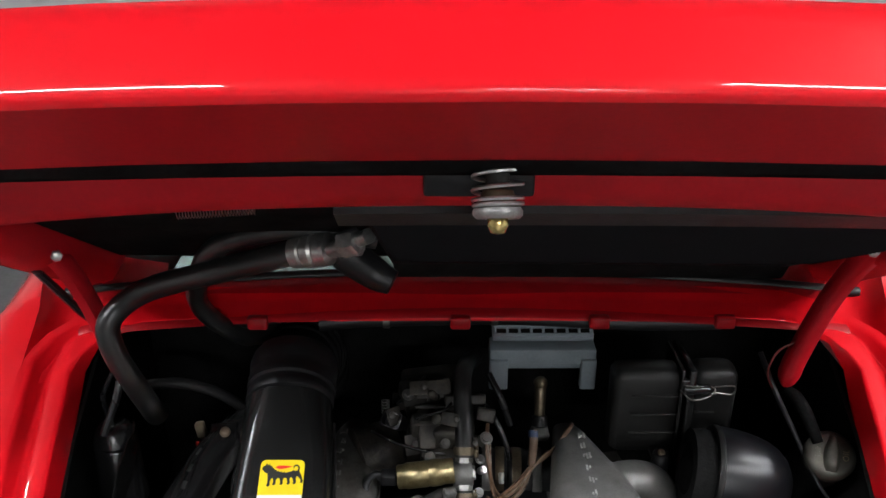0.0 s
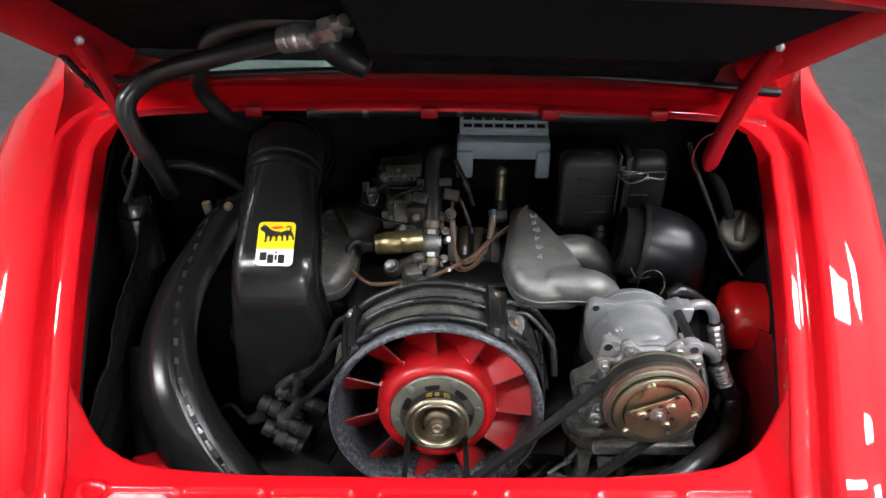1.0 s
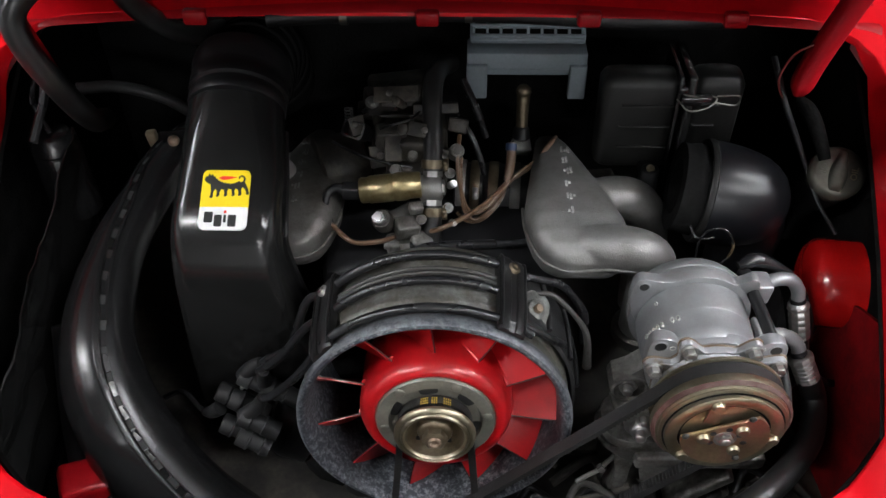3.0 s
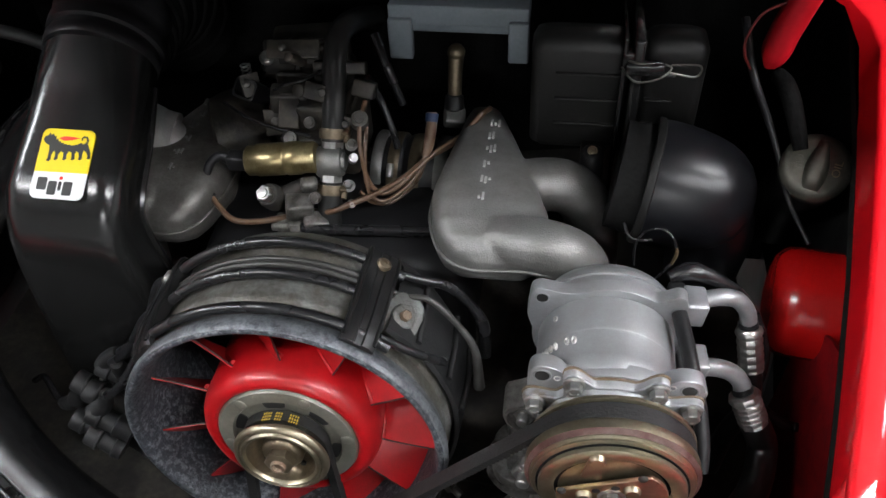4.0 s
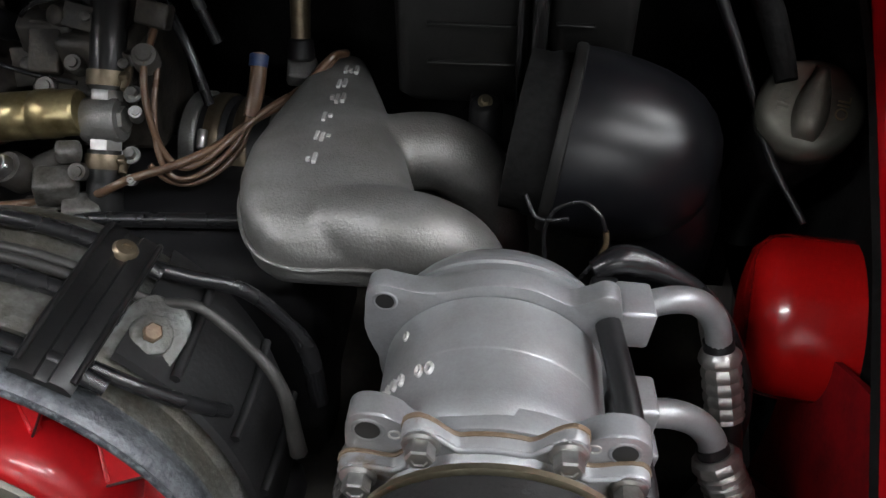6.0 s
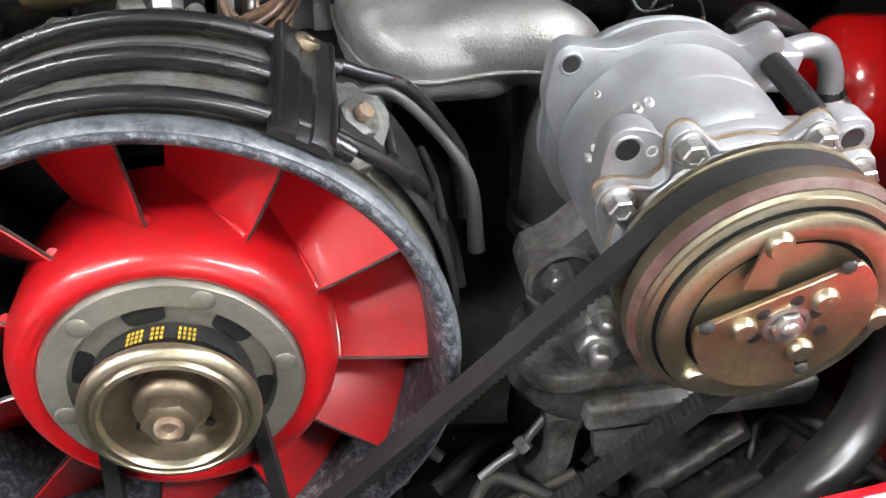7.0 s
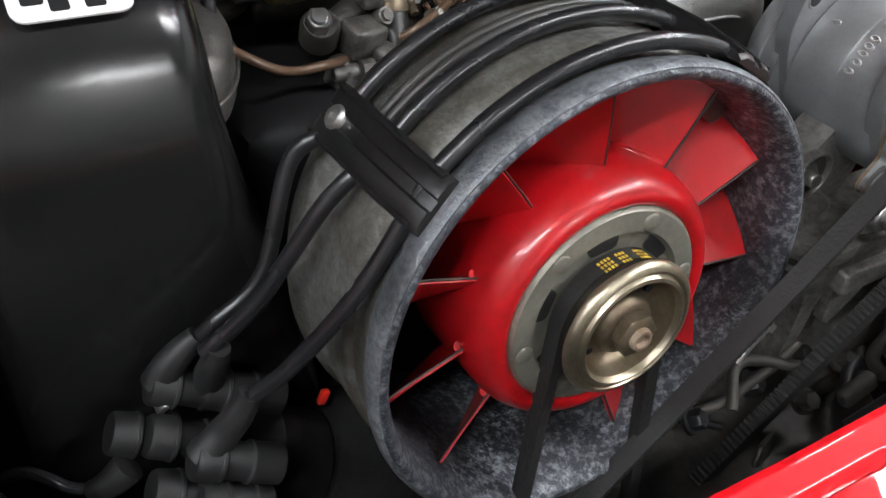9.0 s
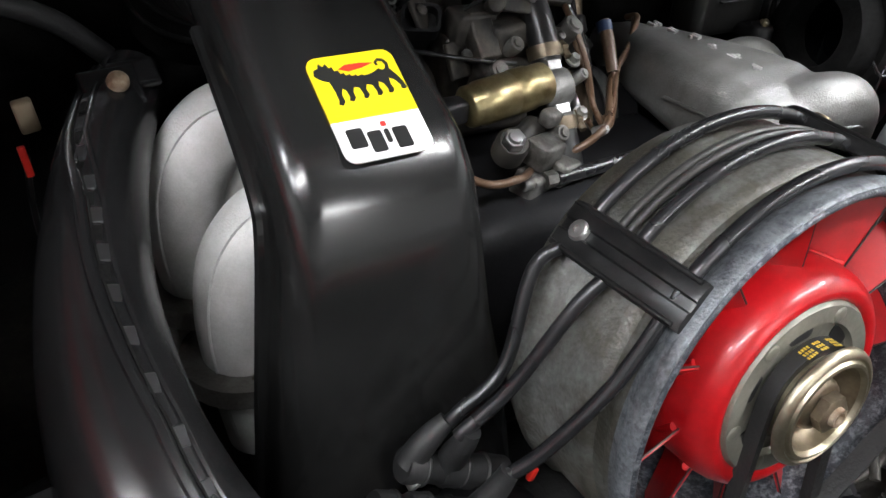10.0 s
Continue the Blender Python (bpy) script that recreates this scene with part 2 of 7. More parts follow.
def box(bm, c, size, m=None, bevel=0.0, seg=2):
    g = bmesh.ops.create_cube(bm, size=1.0)
    vs = g["verts"]
    t = Matrix.Translation(c) @ (m or Matrix.Identity(4)) @ Matrix.Diagonal((*size, 1))
    bmesh.ops.transform(bm, matrix=t, verts=vs)
    if bevel:
        es = list({e for v in vs for e in v.link_edges})
        bmesh.ops.bevel(bm, geom=es, offset=bevel, segments=seg, affect="EDGES", profile=0.5)
    return bm


def lathe(bm, prof, m, seg=32, closed=False, a0=0.0, a1=360.0):
    """Turns (radius, height) pairs round the frame's z."""
    full = abs(a1 - a0) > 359.9
    n = seg if full else seg + 1
    rings = []
    for r, h in prof:
        if r < 1e-6:
            rings.append([bm.verts.new(m @ Vector((0, 0, h)))])
        else:
            rings.append([bm.verts.new(m @ Vector((r * math.cos(a), r * math.sin(a), h)))
                          for a in (radians(a0 + (a1 - a0) * i / seg) for i in range(n))])
    pairs = list(zip(rings, rings[1:])) + ([(rings[-1], rings[0])] if closed else [])
    for p, q in pairs:
        for i in range(seg):
            j = (i + 1) % n
            if len(p) == 1 and len(q) == 1:
                continue
            if len(p) == 1:
                bm.faces.new((p[0], q[i], q[j]))
            elif len(q) == 1:
                bm.faces.new((p[i], q[0], p[j]))
            else:
                bm.faces.new((p[i], q[i], q[j], p[j]))
    return bm


def cyl(bm, p0, p1, r0, r1=None, seg=20, bevel=0.0):
    p0, p1 = Vector(p0), Vector(p1)
    h = (p1 - p0).length
    r1 = r0 if r1 is None else r1
    b = min(bevel, h * 0.45, r0 * 0.9, r1 * 0.9)
    prof = [(0, 0), (r0 - b, 0), (r0, b), (r1, h - b), (r1 - b, h), (0, h)] if b else [(0, 0), (r0, 0), (r1, h), (0, h)]
    return lathe(bm, prof, fr(p0, p1 - p0), seg)


def smooth_path(pts, n=8):
    """Catmull-Rom through the points."""
    P = [Vector(p) for p in pts]
    P = [P[0] * 2 - P[1]] + P + [P[-1] * 2 - P[-2]]
    out = []
    for i in range(1, len(P) - 2):
        for k in range(n):
            t = k / n
            a, b, c, d = P[i - 1], P[i], P[i + 1], P[i + 2]
            out.append(0.5 * ((2 * b) + (c - a) * t + (2 * a - 5 * b + 4 * c - d) * t * t + (3 * b - a - 3 * c + d) * t ** 3))
    out.append(P[-2])
    return out


def tube(bm, pts, r, seg=12, n=8, cap=True, raw=False):
    """A round tube along a smooth path; r is one radius or one for each point."""
    path = [Vector(p) for p in pts] if raw else smooth_path(pts, n)
    if isinstance(r, (int, float)):
        rad = [r] * len(path)
    else:
        k = np.linspace(0, len(r) - 1, len(path))
        rad = [float(v) for v in np.interp(k, range(len(r)), r)]
    t0 = (path[1] - path[0]).normalized()
    u = t0.orthogonal().normalized()
    rings = []
    for i, p in enumerate(path):
        t = (path[min(i + 1, len(path) - 1)] - path[max(i - 1, 0)]).normalized()
        u = (u - t * u.dot(t)).normalized()
        v = t.cross(u)
        rings.append([bm.verts.new(p + rad[i] * (math.cos(a) * u + math.sin(a) * v)) for a in (2 * math.pi * k / seg for k in range(seg))])
    for p, q in zip(rings, rings[1:]):
        for i in range(seg):
            j = (i + 1) % seg
            bm.faces.new((p[i], p[j], q[j], q[i]))
    if cap:
        bm.faces.new(rings[0][::-1])
        bm.faces.new(rings[-1])
    return bm


def loft(bm, rings, cap=True, ring_closed=True):
    R = [[bm.verts.new(Vector(p)) for p in ring] for ring in rings]
    n = len(R[0])
    for p, q in zip(R, R[1:]):
        for i in range(n if ring_closed else n - 1):
            j = (i + 1) % n
            bm.faces.new((p[i], p[j], q[j], q[i]))
    if cap and ring_closed:
        bm.faces.new(R[0][::-1])
        bm.faces.new(R[-1])
    return bm


def grid(bm, nu, nv, f):
    V = [[bm.verts.new(Vector(f(i / nu, j / nv))) for j in range(nv + 1)] for i in range(nu + 1)]
    for i in range(nu):
        for j in range(nv):
            bm.faces.new((V[i][j], V[i + 1][j], V[i + 1][j + 1], V[i][j + 1]))
    return V


def thicken(bm, d):
    bmesh.ops.recalc_face_normals(bm, faces=bm.faces)
    bmesh.ops.solidify(bm, geom=bm.faces[:], thickness=d)
    return bm


def slab(bm, pts, m, h, bevel=0.0):
    """A flat outline (x, y in the frame m) of thickness h along z."""
    lo = [bm.verts.new(m @ Vector((x, y, 0))) for x, y in pts]
    hi = [bm.verts.new(m @ Vector((x, y, h))) for x, y in pts]
    n = len(pts)
    top = bm.faces.new(hi)
    bm.faces.new(lo[::-1])
    for i in range(n):
        j = (i + 1) % n
        bm.faces.new((lo[i], lo[j], hi[j], hi[i]))
    if bevel:
        bmesh.ops.bevel(bm, geom=list(top.edges), offset=bevel, segments=2, affect="EDGES", profile=0.5)
    return bm


def rrect(w, h, r, n=4, cx=0.0, cy=0.0):
    out = []
    for k, (sx, sy) in enumerate(((1, 1), (-1, 1), (-1, -1), (1, -1))):
        for i in range(n + 1):
            a = radians(90 * k + 90 * i / n)
            out.append((cx + sx * (w / 2 - r) + r * math.cos(a), cy + sy * (h / 2 - r) + r * math.sin(a)))
    return out


def hexa(bm, p, axis, r, h, washer=0.0):
    m = fr(p, axis)
    if washer:
        lathe(bm, [(0, 0), (washer, 0), (washer, h * 0.25), (0, h * 0.25)], m, 16)
    lathe(bm, [(0, h * 0.2), (r, h * 0.2), (r, h * 0.88), (r * 0.85, h), (0, h)], m, 6)
    return bm


def sphere(bm, c, r, m=None, seg=24, rings=14):
    g = bmesh.ops.create_uvsphere(bm, u_segments=seg, v_segments=rings, radius=1.0)
    rr = (r, r, r) if isinstance(r, (int, float)) else r
    bmesh.ops.transform(bm, matrix=Matrix.Translation(c) @ (m or Matrix.Identity(4)) @ Matrix.Diagonal((*rr, 1)), verts=g["verts"])
    return bm


def words(name, text, size, m, material, parent, depth=0.0003, bold=0.0, shear=0.0, sx=1.0):
    cu = bpy.data.curves.new(name, "FONT")
    cu.body, cu.size, cu.extrude, cu.offset, cu.shear = text, size, depth, bold, shear
    cu.align_x, cu.align_y = "CENTER", "CENTER"
    tmp = new(name, cu)
    dg = bpy.context.evaluated_depsgraph_get()
    me = bpy.data.meshes.new_from_object(tmp.evaluated_get(dg))
    bpy.data.objects.remove(tmp)
    me.materials.clear()
    me.materials.append(material)
    me.transform(m @ Matrix.Diagonal((sx, 1, 1, 1)))
    ob = new(name, me)
    ob.parent = parent
    if parent.type == "EMPTY":
        ob.matrix_parent_inverse = parent.matrix_basis.inverted()
    return ob


def setting(name, bm, material, label, category, smooth=35):
    return tagged(part(name, bm, material, None, "", smooth), label, category, kind="structure")


# ---- the hall ----
setting("floor", box(B(), (0, 0, -0.05), (9, 11, 0.1)), FLOOR, "grey coated hall floor", "floor", 0)
setting("ceiling", box(B(), (0, 0, 3.05), (9, 11, 0.1)), CEIL, "pale painted hall ceiling", "ceiling", 0)
for nm, c, s in (("wall_north", (0, 5.45, 1.5), (8.8, 0.1, 3.0)), ("wall_south", (0, -5.45, 1.5), (8.8, 0.1, 3.0)),
                 ("wall_east", (4.45, 0, 1.5), (0.1, 11, 3.0)), ("wall_west", (-4.45, 0, 1.5), (0.1, 11, 3.0))):
    setting(nm, box(B(), c, s), WALL, "plain painted hall wall", "wall", 0)


def ceiling_light(x, y, l, w, lit=None):
    t = thing("ceiling_light", (x, y, 3.0), "square pale ceiling light panel" if lit else "long white fluorescent ceiling light", "ceiling light", "hall lights")
    bm = box(B(), (x, y, 2.965), (w + 0.04, l + 0.04, 0.06), bevel=0.01)
    part("frame", bm, WHITE, t)
    part("diffuser", box(B(), (x, y, 2.928), (w, l, 0.012)), lit or LAMP, t, "glowing white diffuser", 0)
    return t


for lx in (-1.75, 1.75):
    ceiling_light(lx, -1.4, 0.18, 1.6)
    ceiling_light(lx, 4.9, 0.10, 1.6)
ceiling_light(0.85, -4.7, 0.30, 1.3)
ceiling_light(1.85, -0.065, 0.20, 0.72)
for ly in (-0.86, 0.26):
    ceiling_light(2.95, ly, 0.38, 0.54, PANEL)
for ly in (-0.94, 0.04):
    ceiling_light(-2.95, ly, 0.33, 0.42, PANEL)


# ---- the car's body ----
def rim_z(y):
    if y < -0.13:
        return 0.725 + 0.30 * (y + 0.13) - 1.6 * max(0.0, -0.22 - y) ** 2
    return 0.725 + 0.525 * (y + 0.13) + 0.010 * max(0.0, 1 - ((y - 0.08) / 0.22) ** 2)


def rim_w(y):
    q = max(0.0, min(1.0, (-0.165 - y) / 0.05))
    return 0.395 + 0.1175 * (max(y, -0.24) + 0.13) + 0.008 * max(0.0, 1 - ((y - 0.08) / 0.22) ** 2) + 0.030 * q * q * (3 - 2 * q)


def at_u(u, y, z):
    return Vector((MIDX + u, y, z))


car = thing("car", (MIDX, 0.3, 0), "red classic rear-engined coupe with its engine lid open", "car")

# rim of the opening: along one side, round the corner, across the front and back along the other side
half = [(rim_w(y), y) for y in (-0.36, -0.33, -0.30, -0.27, -0.25, -0.235, -0.22, -0.205, -0.19, -0.175, -0.16, -0.12, -0.07, -0.02, 0.04, 0.10, 0.16, 0.21)]
half += [(0.4445 - 0.085 * (1 - math.cos(radians(a))), 0.225 + 0.075 * math.sin(radians(a))) for a in (8, 25, 42, 60, 78, 90)]
half += [(0.30, 0.303), (0.20, 0.305), (0.10, 0.306)]
rimline = half + [(0.0, 0.306)] + [(-u, y) for u, y in half[::-1]]
RIMPROF = [(0.0, -0.054), (0.0, -0.004), (0.0006, -0.0015), (0.002, -0.0003), (0.005, 0.0), (0.012, -0.0004), (0.020, -0.0016), (0.0245, -0.0042), (0.0265, -0.0052), (0.030, -0.0052), (0.0325, -0.003), (0.0370, 0.0085), (0.0385, 0.0115), (0.041, 0.0138), (0.045, 0.0145), (0.052, 0.0145)]
rings = []
for i, (u, y) in enumerate(rimline):
    a, b = rimline[max(i - 1, 0)], rimline[min(i + 1, len(rimline) - 1)]
    t = Vector((b[0] - a[0], b[1] - a[1])).normalized()
    nrm = Vector((t.y, -t.x))
    keep = 1.0 if y < 0.24 else max(0.0, 1 - (y - 0.24) / 0.03)
    rings.append([at_u(u + nrm.x * d, y + nrm.y * d, rim_z(y) + (dz * max(keep, 0.15) if dz < 0 else dz * keep) + 0.525 * nrm.y * d * 0.5) for d, dz in RIMPROF])
bm = B()
loft(bm, rings, ring_closed=False)
part("opening_rim", bm, RED, car, "", 60)


def side_rise(y):
    """How far the body's inner line moves out and up where it runs into the window pillar."""
    t = max(0.0, y - 0.3)
    return 0.30 * min(t, 0.35) + 0.02 * max(0.0, t - 0.35), 0.40 * min(t, 0.75)


def fender(side):
    ys = [-0.42, -0.34, -0.27, -0.235, -0.22, -0.205, -0.19, -0.175, -0.16, -0.13, -0.10, -0.02, 0.06, 0.14, 0.22, 0.30, 0.34, 0.38, 0.42, 0.46, 0.52, 0.66, 0.82, 1.0, 1.2]
    rows = []
    for y in ys:
        u0 = rim_w(min(y, 0.3)) + 0.051 + side_rise(y)[0]
        z0 = 0.9653 - 0.20 * (y - 0.3) if y > 0.3 else rim_z(y) + 0.0145
        lift = side_rise(y)[1]
        wide = rim_w(min(y, 0.3)) + 0.051 + 0.185 + 0.05 * max(0.0, min(1.0, (0.15 - y) / 0.3)) - 2.2 * max(0.0, -0.20 - y) ** 2
        deep = 0.42 + 0.10 * max(0, y)
        z0c = z0
        r = [at_u(side * (u0 - 0.002), y, z0c + lift - 0.03)]
        for k in range(15):
            th = radians(90 * k / 14)
            du = (wide - u0) * math.sin(th) ** 1.05
            r.append(at_u(side * (u0 + du), y, z0c + lift * math.exp(-du / 0.030) + 0.006 * math.sin(2 * th) - deep * (1 - math.cos(th)) ** 1.05))
        r.append(at_u(side * wide, y, 0.40))
        r.append(at_u(side * (wide - 0.04), y, 0.24))
        rows.append(r)
    bm = B()
    loft(bm, rows, ring_closed=False)
    return part("rear_fender", bm, RED, car, "", 60)


for side in (1, -1):
    fender(side)


# shelf between the rim's front corner and the fender
for side in (1, -1):
    bm = B()
    outer = [(rim_w(min(y, 0.3)) + 0.050 + side_rise(y)[0], y) for y in (0.205, 0.235, 0.265, 0.30, 0.34, 0.38)] + [(0.5305, 0.42), (0.49, 0.42), (0.44, 0.42), (0.41, 0.42), (0.38, 0.42)]
    rows = []
    for k, (uo, yo) in enumerate(outer):
        a = radians(90 * k / 10)
        ui, yi = 0.4445 - 0.085 * (1 - math.cos(a)) + 0.028 * math.cos(a), 0.225 + 0.075 * math.sin(a) + 0.028 * math.sin(a)
        zi = rim_z(0.225 + 0.075 * math.sin(a)) - 0.003 + 0.007 * math.sin(a)
        zo = rim_z(yo) + 0.0140 if yo < 0.301 else 0.9648 + 0.20 * (yo - 0.3)
        if k > 6:
            w = (uo - 0.38) / 0.1505
            zo = zo * w + 0.966 * (1 - w)
        row = []
        for j in range(9):
            q = j / 8
            row.append(at_u(side * (ui + (uo - ui) * q), yi + (yo - yi) * q, zi + (zo - zi) * q ** 1.4 - 0.010 * math.sin(math.pi * q) * math.sin(2 * a)))
        rows.append(row)
    loft(bm, rows, ring_closed=False)
    part("corner_shelf", bm, RED, car, "", 60)
for side in (1, -1):
    bm = B()
    lathe(bm, [(0.20, 0.10), (0.29, 0.10), (0.31, 0.075), (0.31, -0.075), (0.29, -0.10), (0.20, -0.10)], fr((MIDX + side * 0.60, 0.62, 0.31), (1, 0, 0)), 48, closed=True)
    wheel = part("rear_wheel", bm, RUBBER, car, "black tyre")
    bm = B()
    lathe(bm, [(0, 0.05), (0.06, 0.05), (0.18, 0.06), (0.20, 0.09), (0.20, -0.09), (0, -0.09)], fr((MIDX + side * 0.60, 0.62, 0.31), (side, 0, 0)), 32)
    ob = link("rim", bm, CAST)
    ob.parent = wheel

# rear panel with its pressed fields
def panel_edge(u):
    return float(np.interp(abs(u), (0, 0.2, 0.28, 0.325, 0.345, 0.365, 0.385, 0.405, 0.425, 0.46), (-0.1285, -0.1265, -0.121, -0.114, -0.106, -0.094, -0.076, -0.053, -0.028, 0.0)))


def panel_z(u, y):
    base = 0.7055 + 0.235 * (y + 0.149)
    a = max(0.0, min(1.0, (abs(u) - 0.366) / 0.05))
    a = a * a * (3 - 2 * a)
    lift = max(0.0, rim_z(y) - 0.004 - base)
    return base + a * lift


FIELDS = [(-0.320, 0.042), (-0.231, 0.0455), (-0.1345, 0.0470), (-0.008, 0.056), (0.122, 0.0475), (0.2225, 0.0450), (0.314, 0.0390)]


def pressed(dx, dy, hw, hh, r=0.008):
    """Signed distance to the edge of a round-cornered field."""
    ax_, ay_ = abs(dx) - hw + r, abs(dy) - hh + r
    return math.hypot(max(ax_, 0.0), max(ay_, 0.0)) + min(max(ax_, ay_), 0.0) - r


def panel_pt(s, t):
    u = -0.444 + 0.888 * s
    lim = rim_w(-0.1) + 0.05
    y0, y1 = min(panel_edge(u), 0.0), -0.214 + 0.010 * (abs(u) / 0.4) ** 2
    if t < 0.06:
        return at_u(u, y0 + 0.002, panel_z(u, y0) - 0.03 * (0.06 - t) / 0.06)
    y = y0 + (y1 - y0) * (t - 0.06) / 0.94
    dz = 0.0
    for cx, hw in FIELDS:
        q = pressed(u + MIDX - cx, y + 0.176, hw, 0.036)
        q = max(0.0, min(1.0, -q / 0.0055))
        dz = min(dz, -0.0034 * q * q * (3 - 2 * q))
    q = max(0.0, min(1.0, 1 - abs(pressed(u + MIDX + 0.370, y + 0.146, 0.0125, 0.010)) / 0.0045))
    dz += 0.0022 * q * q * (3 - 2 * q)
    return at_u(u, y, panel_z(u, y) + dz - 0.006 * max(0.0, (t - 0.95) / 0.05))


bm = B()
grid(bm, 380, 70, panel_pt)
part("rear_panel", bm, RED, car, "", 60)

# black ribbed strip over the bumper, and the bumper below
bm = B()
prof = [(-0.205, 0.678), (-0.212, 0.6885), (-0.222, 0.690), (-0.232, 0.6855), (-0.2335, 0.680), (-0.246, 0.679), (-0.2475, 0.673), (-0.262, 0.672),
        (-0.264, 0.666), (-0.280, 0.664), (-0.284, 0.655), (-0.284, 0.63), (-0.205, 0.63)]
loft(bm, [[at_u(u, -0.205 + (y + 0.205) * (1 - 0.42 * (abs(u) / 0.411) ** 3) + 0.010 * (abs(u) / 0.42) ** 2, z + 0.002 * (abs(u) / 0.411) ** 3) for y, z in prof] for u in np.linspace(-0.4085, 0.4085, 25)])
part("bumper_strip", bm, HOSE, car, "black ribbed rubber strip")
bm = B()
prof = [(-0.20, 0.645), (-0.285, 0.64), (-0.33, 0.615), (-0.345, 0.56), (-0.34, 0.46), (-0.30, 0.40), (-0.20, 0.40)]
loft(bm, [[at_u(u, y + 0.05 * (abs(u) / 0.6) ** 2, z) for y, z in prof] for u in (-0.60, -0.45, -0.2, 0, 0.2, 0.45, 0.60)])
part("bumper", bm, RED, car)

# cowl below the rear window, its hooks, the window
# cowl and hooks take the darkened red for the shadow below the lid
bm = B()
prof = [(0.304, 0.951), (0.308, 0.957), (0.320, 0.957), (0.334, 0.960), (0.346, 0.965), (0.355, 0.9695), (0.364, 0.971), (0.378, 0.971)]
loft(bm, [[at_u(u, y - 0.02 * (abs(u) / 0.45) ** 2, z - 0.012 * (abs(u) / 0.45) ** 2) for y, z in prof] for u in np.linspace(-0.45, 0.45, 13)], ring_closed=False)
part("cowl", bm, RED_DARKENED, car, "", 60)
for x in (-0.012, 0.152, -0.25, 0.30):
    part("hook", box(B(), (x, 0.299, 0.948), (0.024, 0.012, 0.016), bevel=0.003), RED_DARKENED, car)
bm = B()
grid(bm, 16, 10, lambda s, t: at_u((s - 0.5) * (0.98 - 0.12 * t), 0.395 + 0.62 * t - 0.03 * (2 * s - 1) ** 2, 0.972 + 0.37 * t - 0.015 * (2 * s - 1) ** 2))
thicken(bm, 0.005)
part("rear_window", bm, GLASS, car, "tinted rear window glass", 60)
# added pale sheet under the glass, so that the window reads bright
bm = B()
grid(bm, 4, 4, lambda s, t: at_u((s - 0.5) * 0.8, 0.42 + 0.5 * t, 0.92 + 0.01 * t))
thicken(bm, 0.01)
part("parcel_shelf", bm, SHELF, car, "pale shelf added to brighten the window glass", 60)
bm = B()
tube(bm, [at_u((s - 0.5) * 0.98, 0.388 - 0.03 * (2 * s - 1) ** 2, 0.970 - 0.014 * (2 * s - 1) ** 2) for s in np.linspace(0, 1, 13)], 0.007, 8, 2)
part("window_seal", bm, RUBBER, car, "black rubber window seal")
bm = B()
grid(bm, 8, 6, lambda s, t: at_u((s - 0.5) * (0.86 + 0.05 * t), 1.03 + 1.2 * t, 1.37 + 0.05 * math.sin(t * 2) - 0.04 * (2 * s - 1) ** 2))
thicken(bm, 0.01)
part("roof", bm, RED, car, "", 60)

# inner walls of the engine bay
bm = B()
box(bm, (MIDX, 0.55, 0.70), (1.1, 0.03, 0.62))
part("bay_front_wall", bm, FLATBLACK, car, "black felt-lined bulkhead", 0)
# side walls are flat black, which puts the shadow below the rim into them
for side in (1, -1):
    bm = B()
    loft(bm, [[at_u(side * (rim_w(min(y, 0.25)) + 0.030 * k), y, rim_z(min(y, 0.30)) - 0.05 - dz) for k, dz in ((0, 0), (0.6, 0.02), (0.8, 0.10), (0.8, 0.36))]
              for y in (-0.10, 0.0, 0.1, 0.2, 0.3, 0.42, 0.56)], ring_closed=False)
    thicken(bm, 0.004)
    part("bay_side_wall", bm, FLATBLACK, car, "", 60)
bm = B()
grid(bm, 20, 2, lambda s, t: at_u(-0.44 + 0.88 * s, panel_edge(-0.44 + 0.88 * s) + 0.004 - 0.02 * t, 0.685 - 0.22 * t))
thicken(bm, 0.004)
part("bay_rear_wall", bm, FLATBLACK, car, "", 60)


# ---- open engine lid ----
lid = new("engine_lid")
lid.location = (MIDX, 0.41, 1.01)
lid.parent = car
lid.matrix_parent_inverse = car.matrix_basis.inverted()
tagged(lid, "red engine lid propped open")


def lidpart(name, bm, material, label="", smooth=35):
    ob = link(name, bm, material, smooth)
    ob.parent = lid
    ob.matrix_parent_inverse = lid.matrix_basis.inverted()
    return tagged(ob, label) if label else ob


SKIN = [(0.41, 1.015), (0.35, 1.054), (0.24, 1.125), (0.12, 1.203), (0.0, 1.281), (-0.06, 1.320), (-0.10, 1.348), (-0.125, 1.368), (-0.145, 1.381),
        (-0.162, 1.384), (-0.176, 1.3755), (-0.190, 1.3645), (-0.2005, 1.3550), (-0.2040, 1.3510), (-0.2045, 1.3475), (-0.2025, 1.3440), (-0.155, 1.302), (-0.149, 1.299), (-0.143, 1.303), (-0.138, 1.315)]


def lid_pt(u, k, shrink=0.0):
    y, z = SKIN[k]
    a = (abs(u) / 0.47) ** 2
    return at_u(u, y + 0.045 * a * max(0, (0.35 - y) / 0.55), z - 0.030 * a)


bm = B()
us = [-0.475, -0.472, -0.462, -0.44, -0.38, -0.3, -0.2, -0.1, 0, 0.1, 0.2, 0.3, 0.38, 0.44, 0.462, 0.472, 0.475]
drop = {0.475: 0.022, 0.472: 0.010, 0.462: 0.003}
rows = []
for u in us:
    d = drop.get(abs(u), 0.0)
    rows.append([lid_pt(u, k) + Vector((0, -0.55, -0.8)) * d for k in range(len(SKIN))])
loft(bm, [r[:16] for r in rows], ring_closed=False)
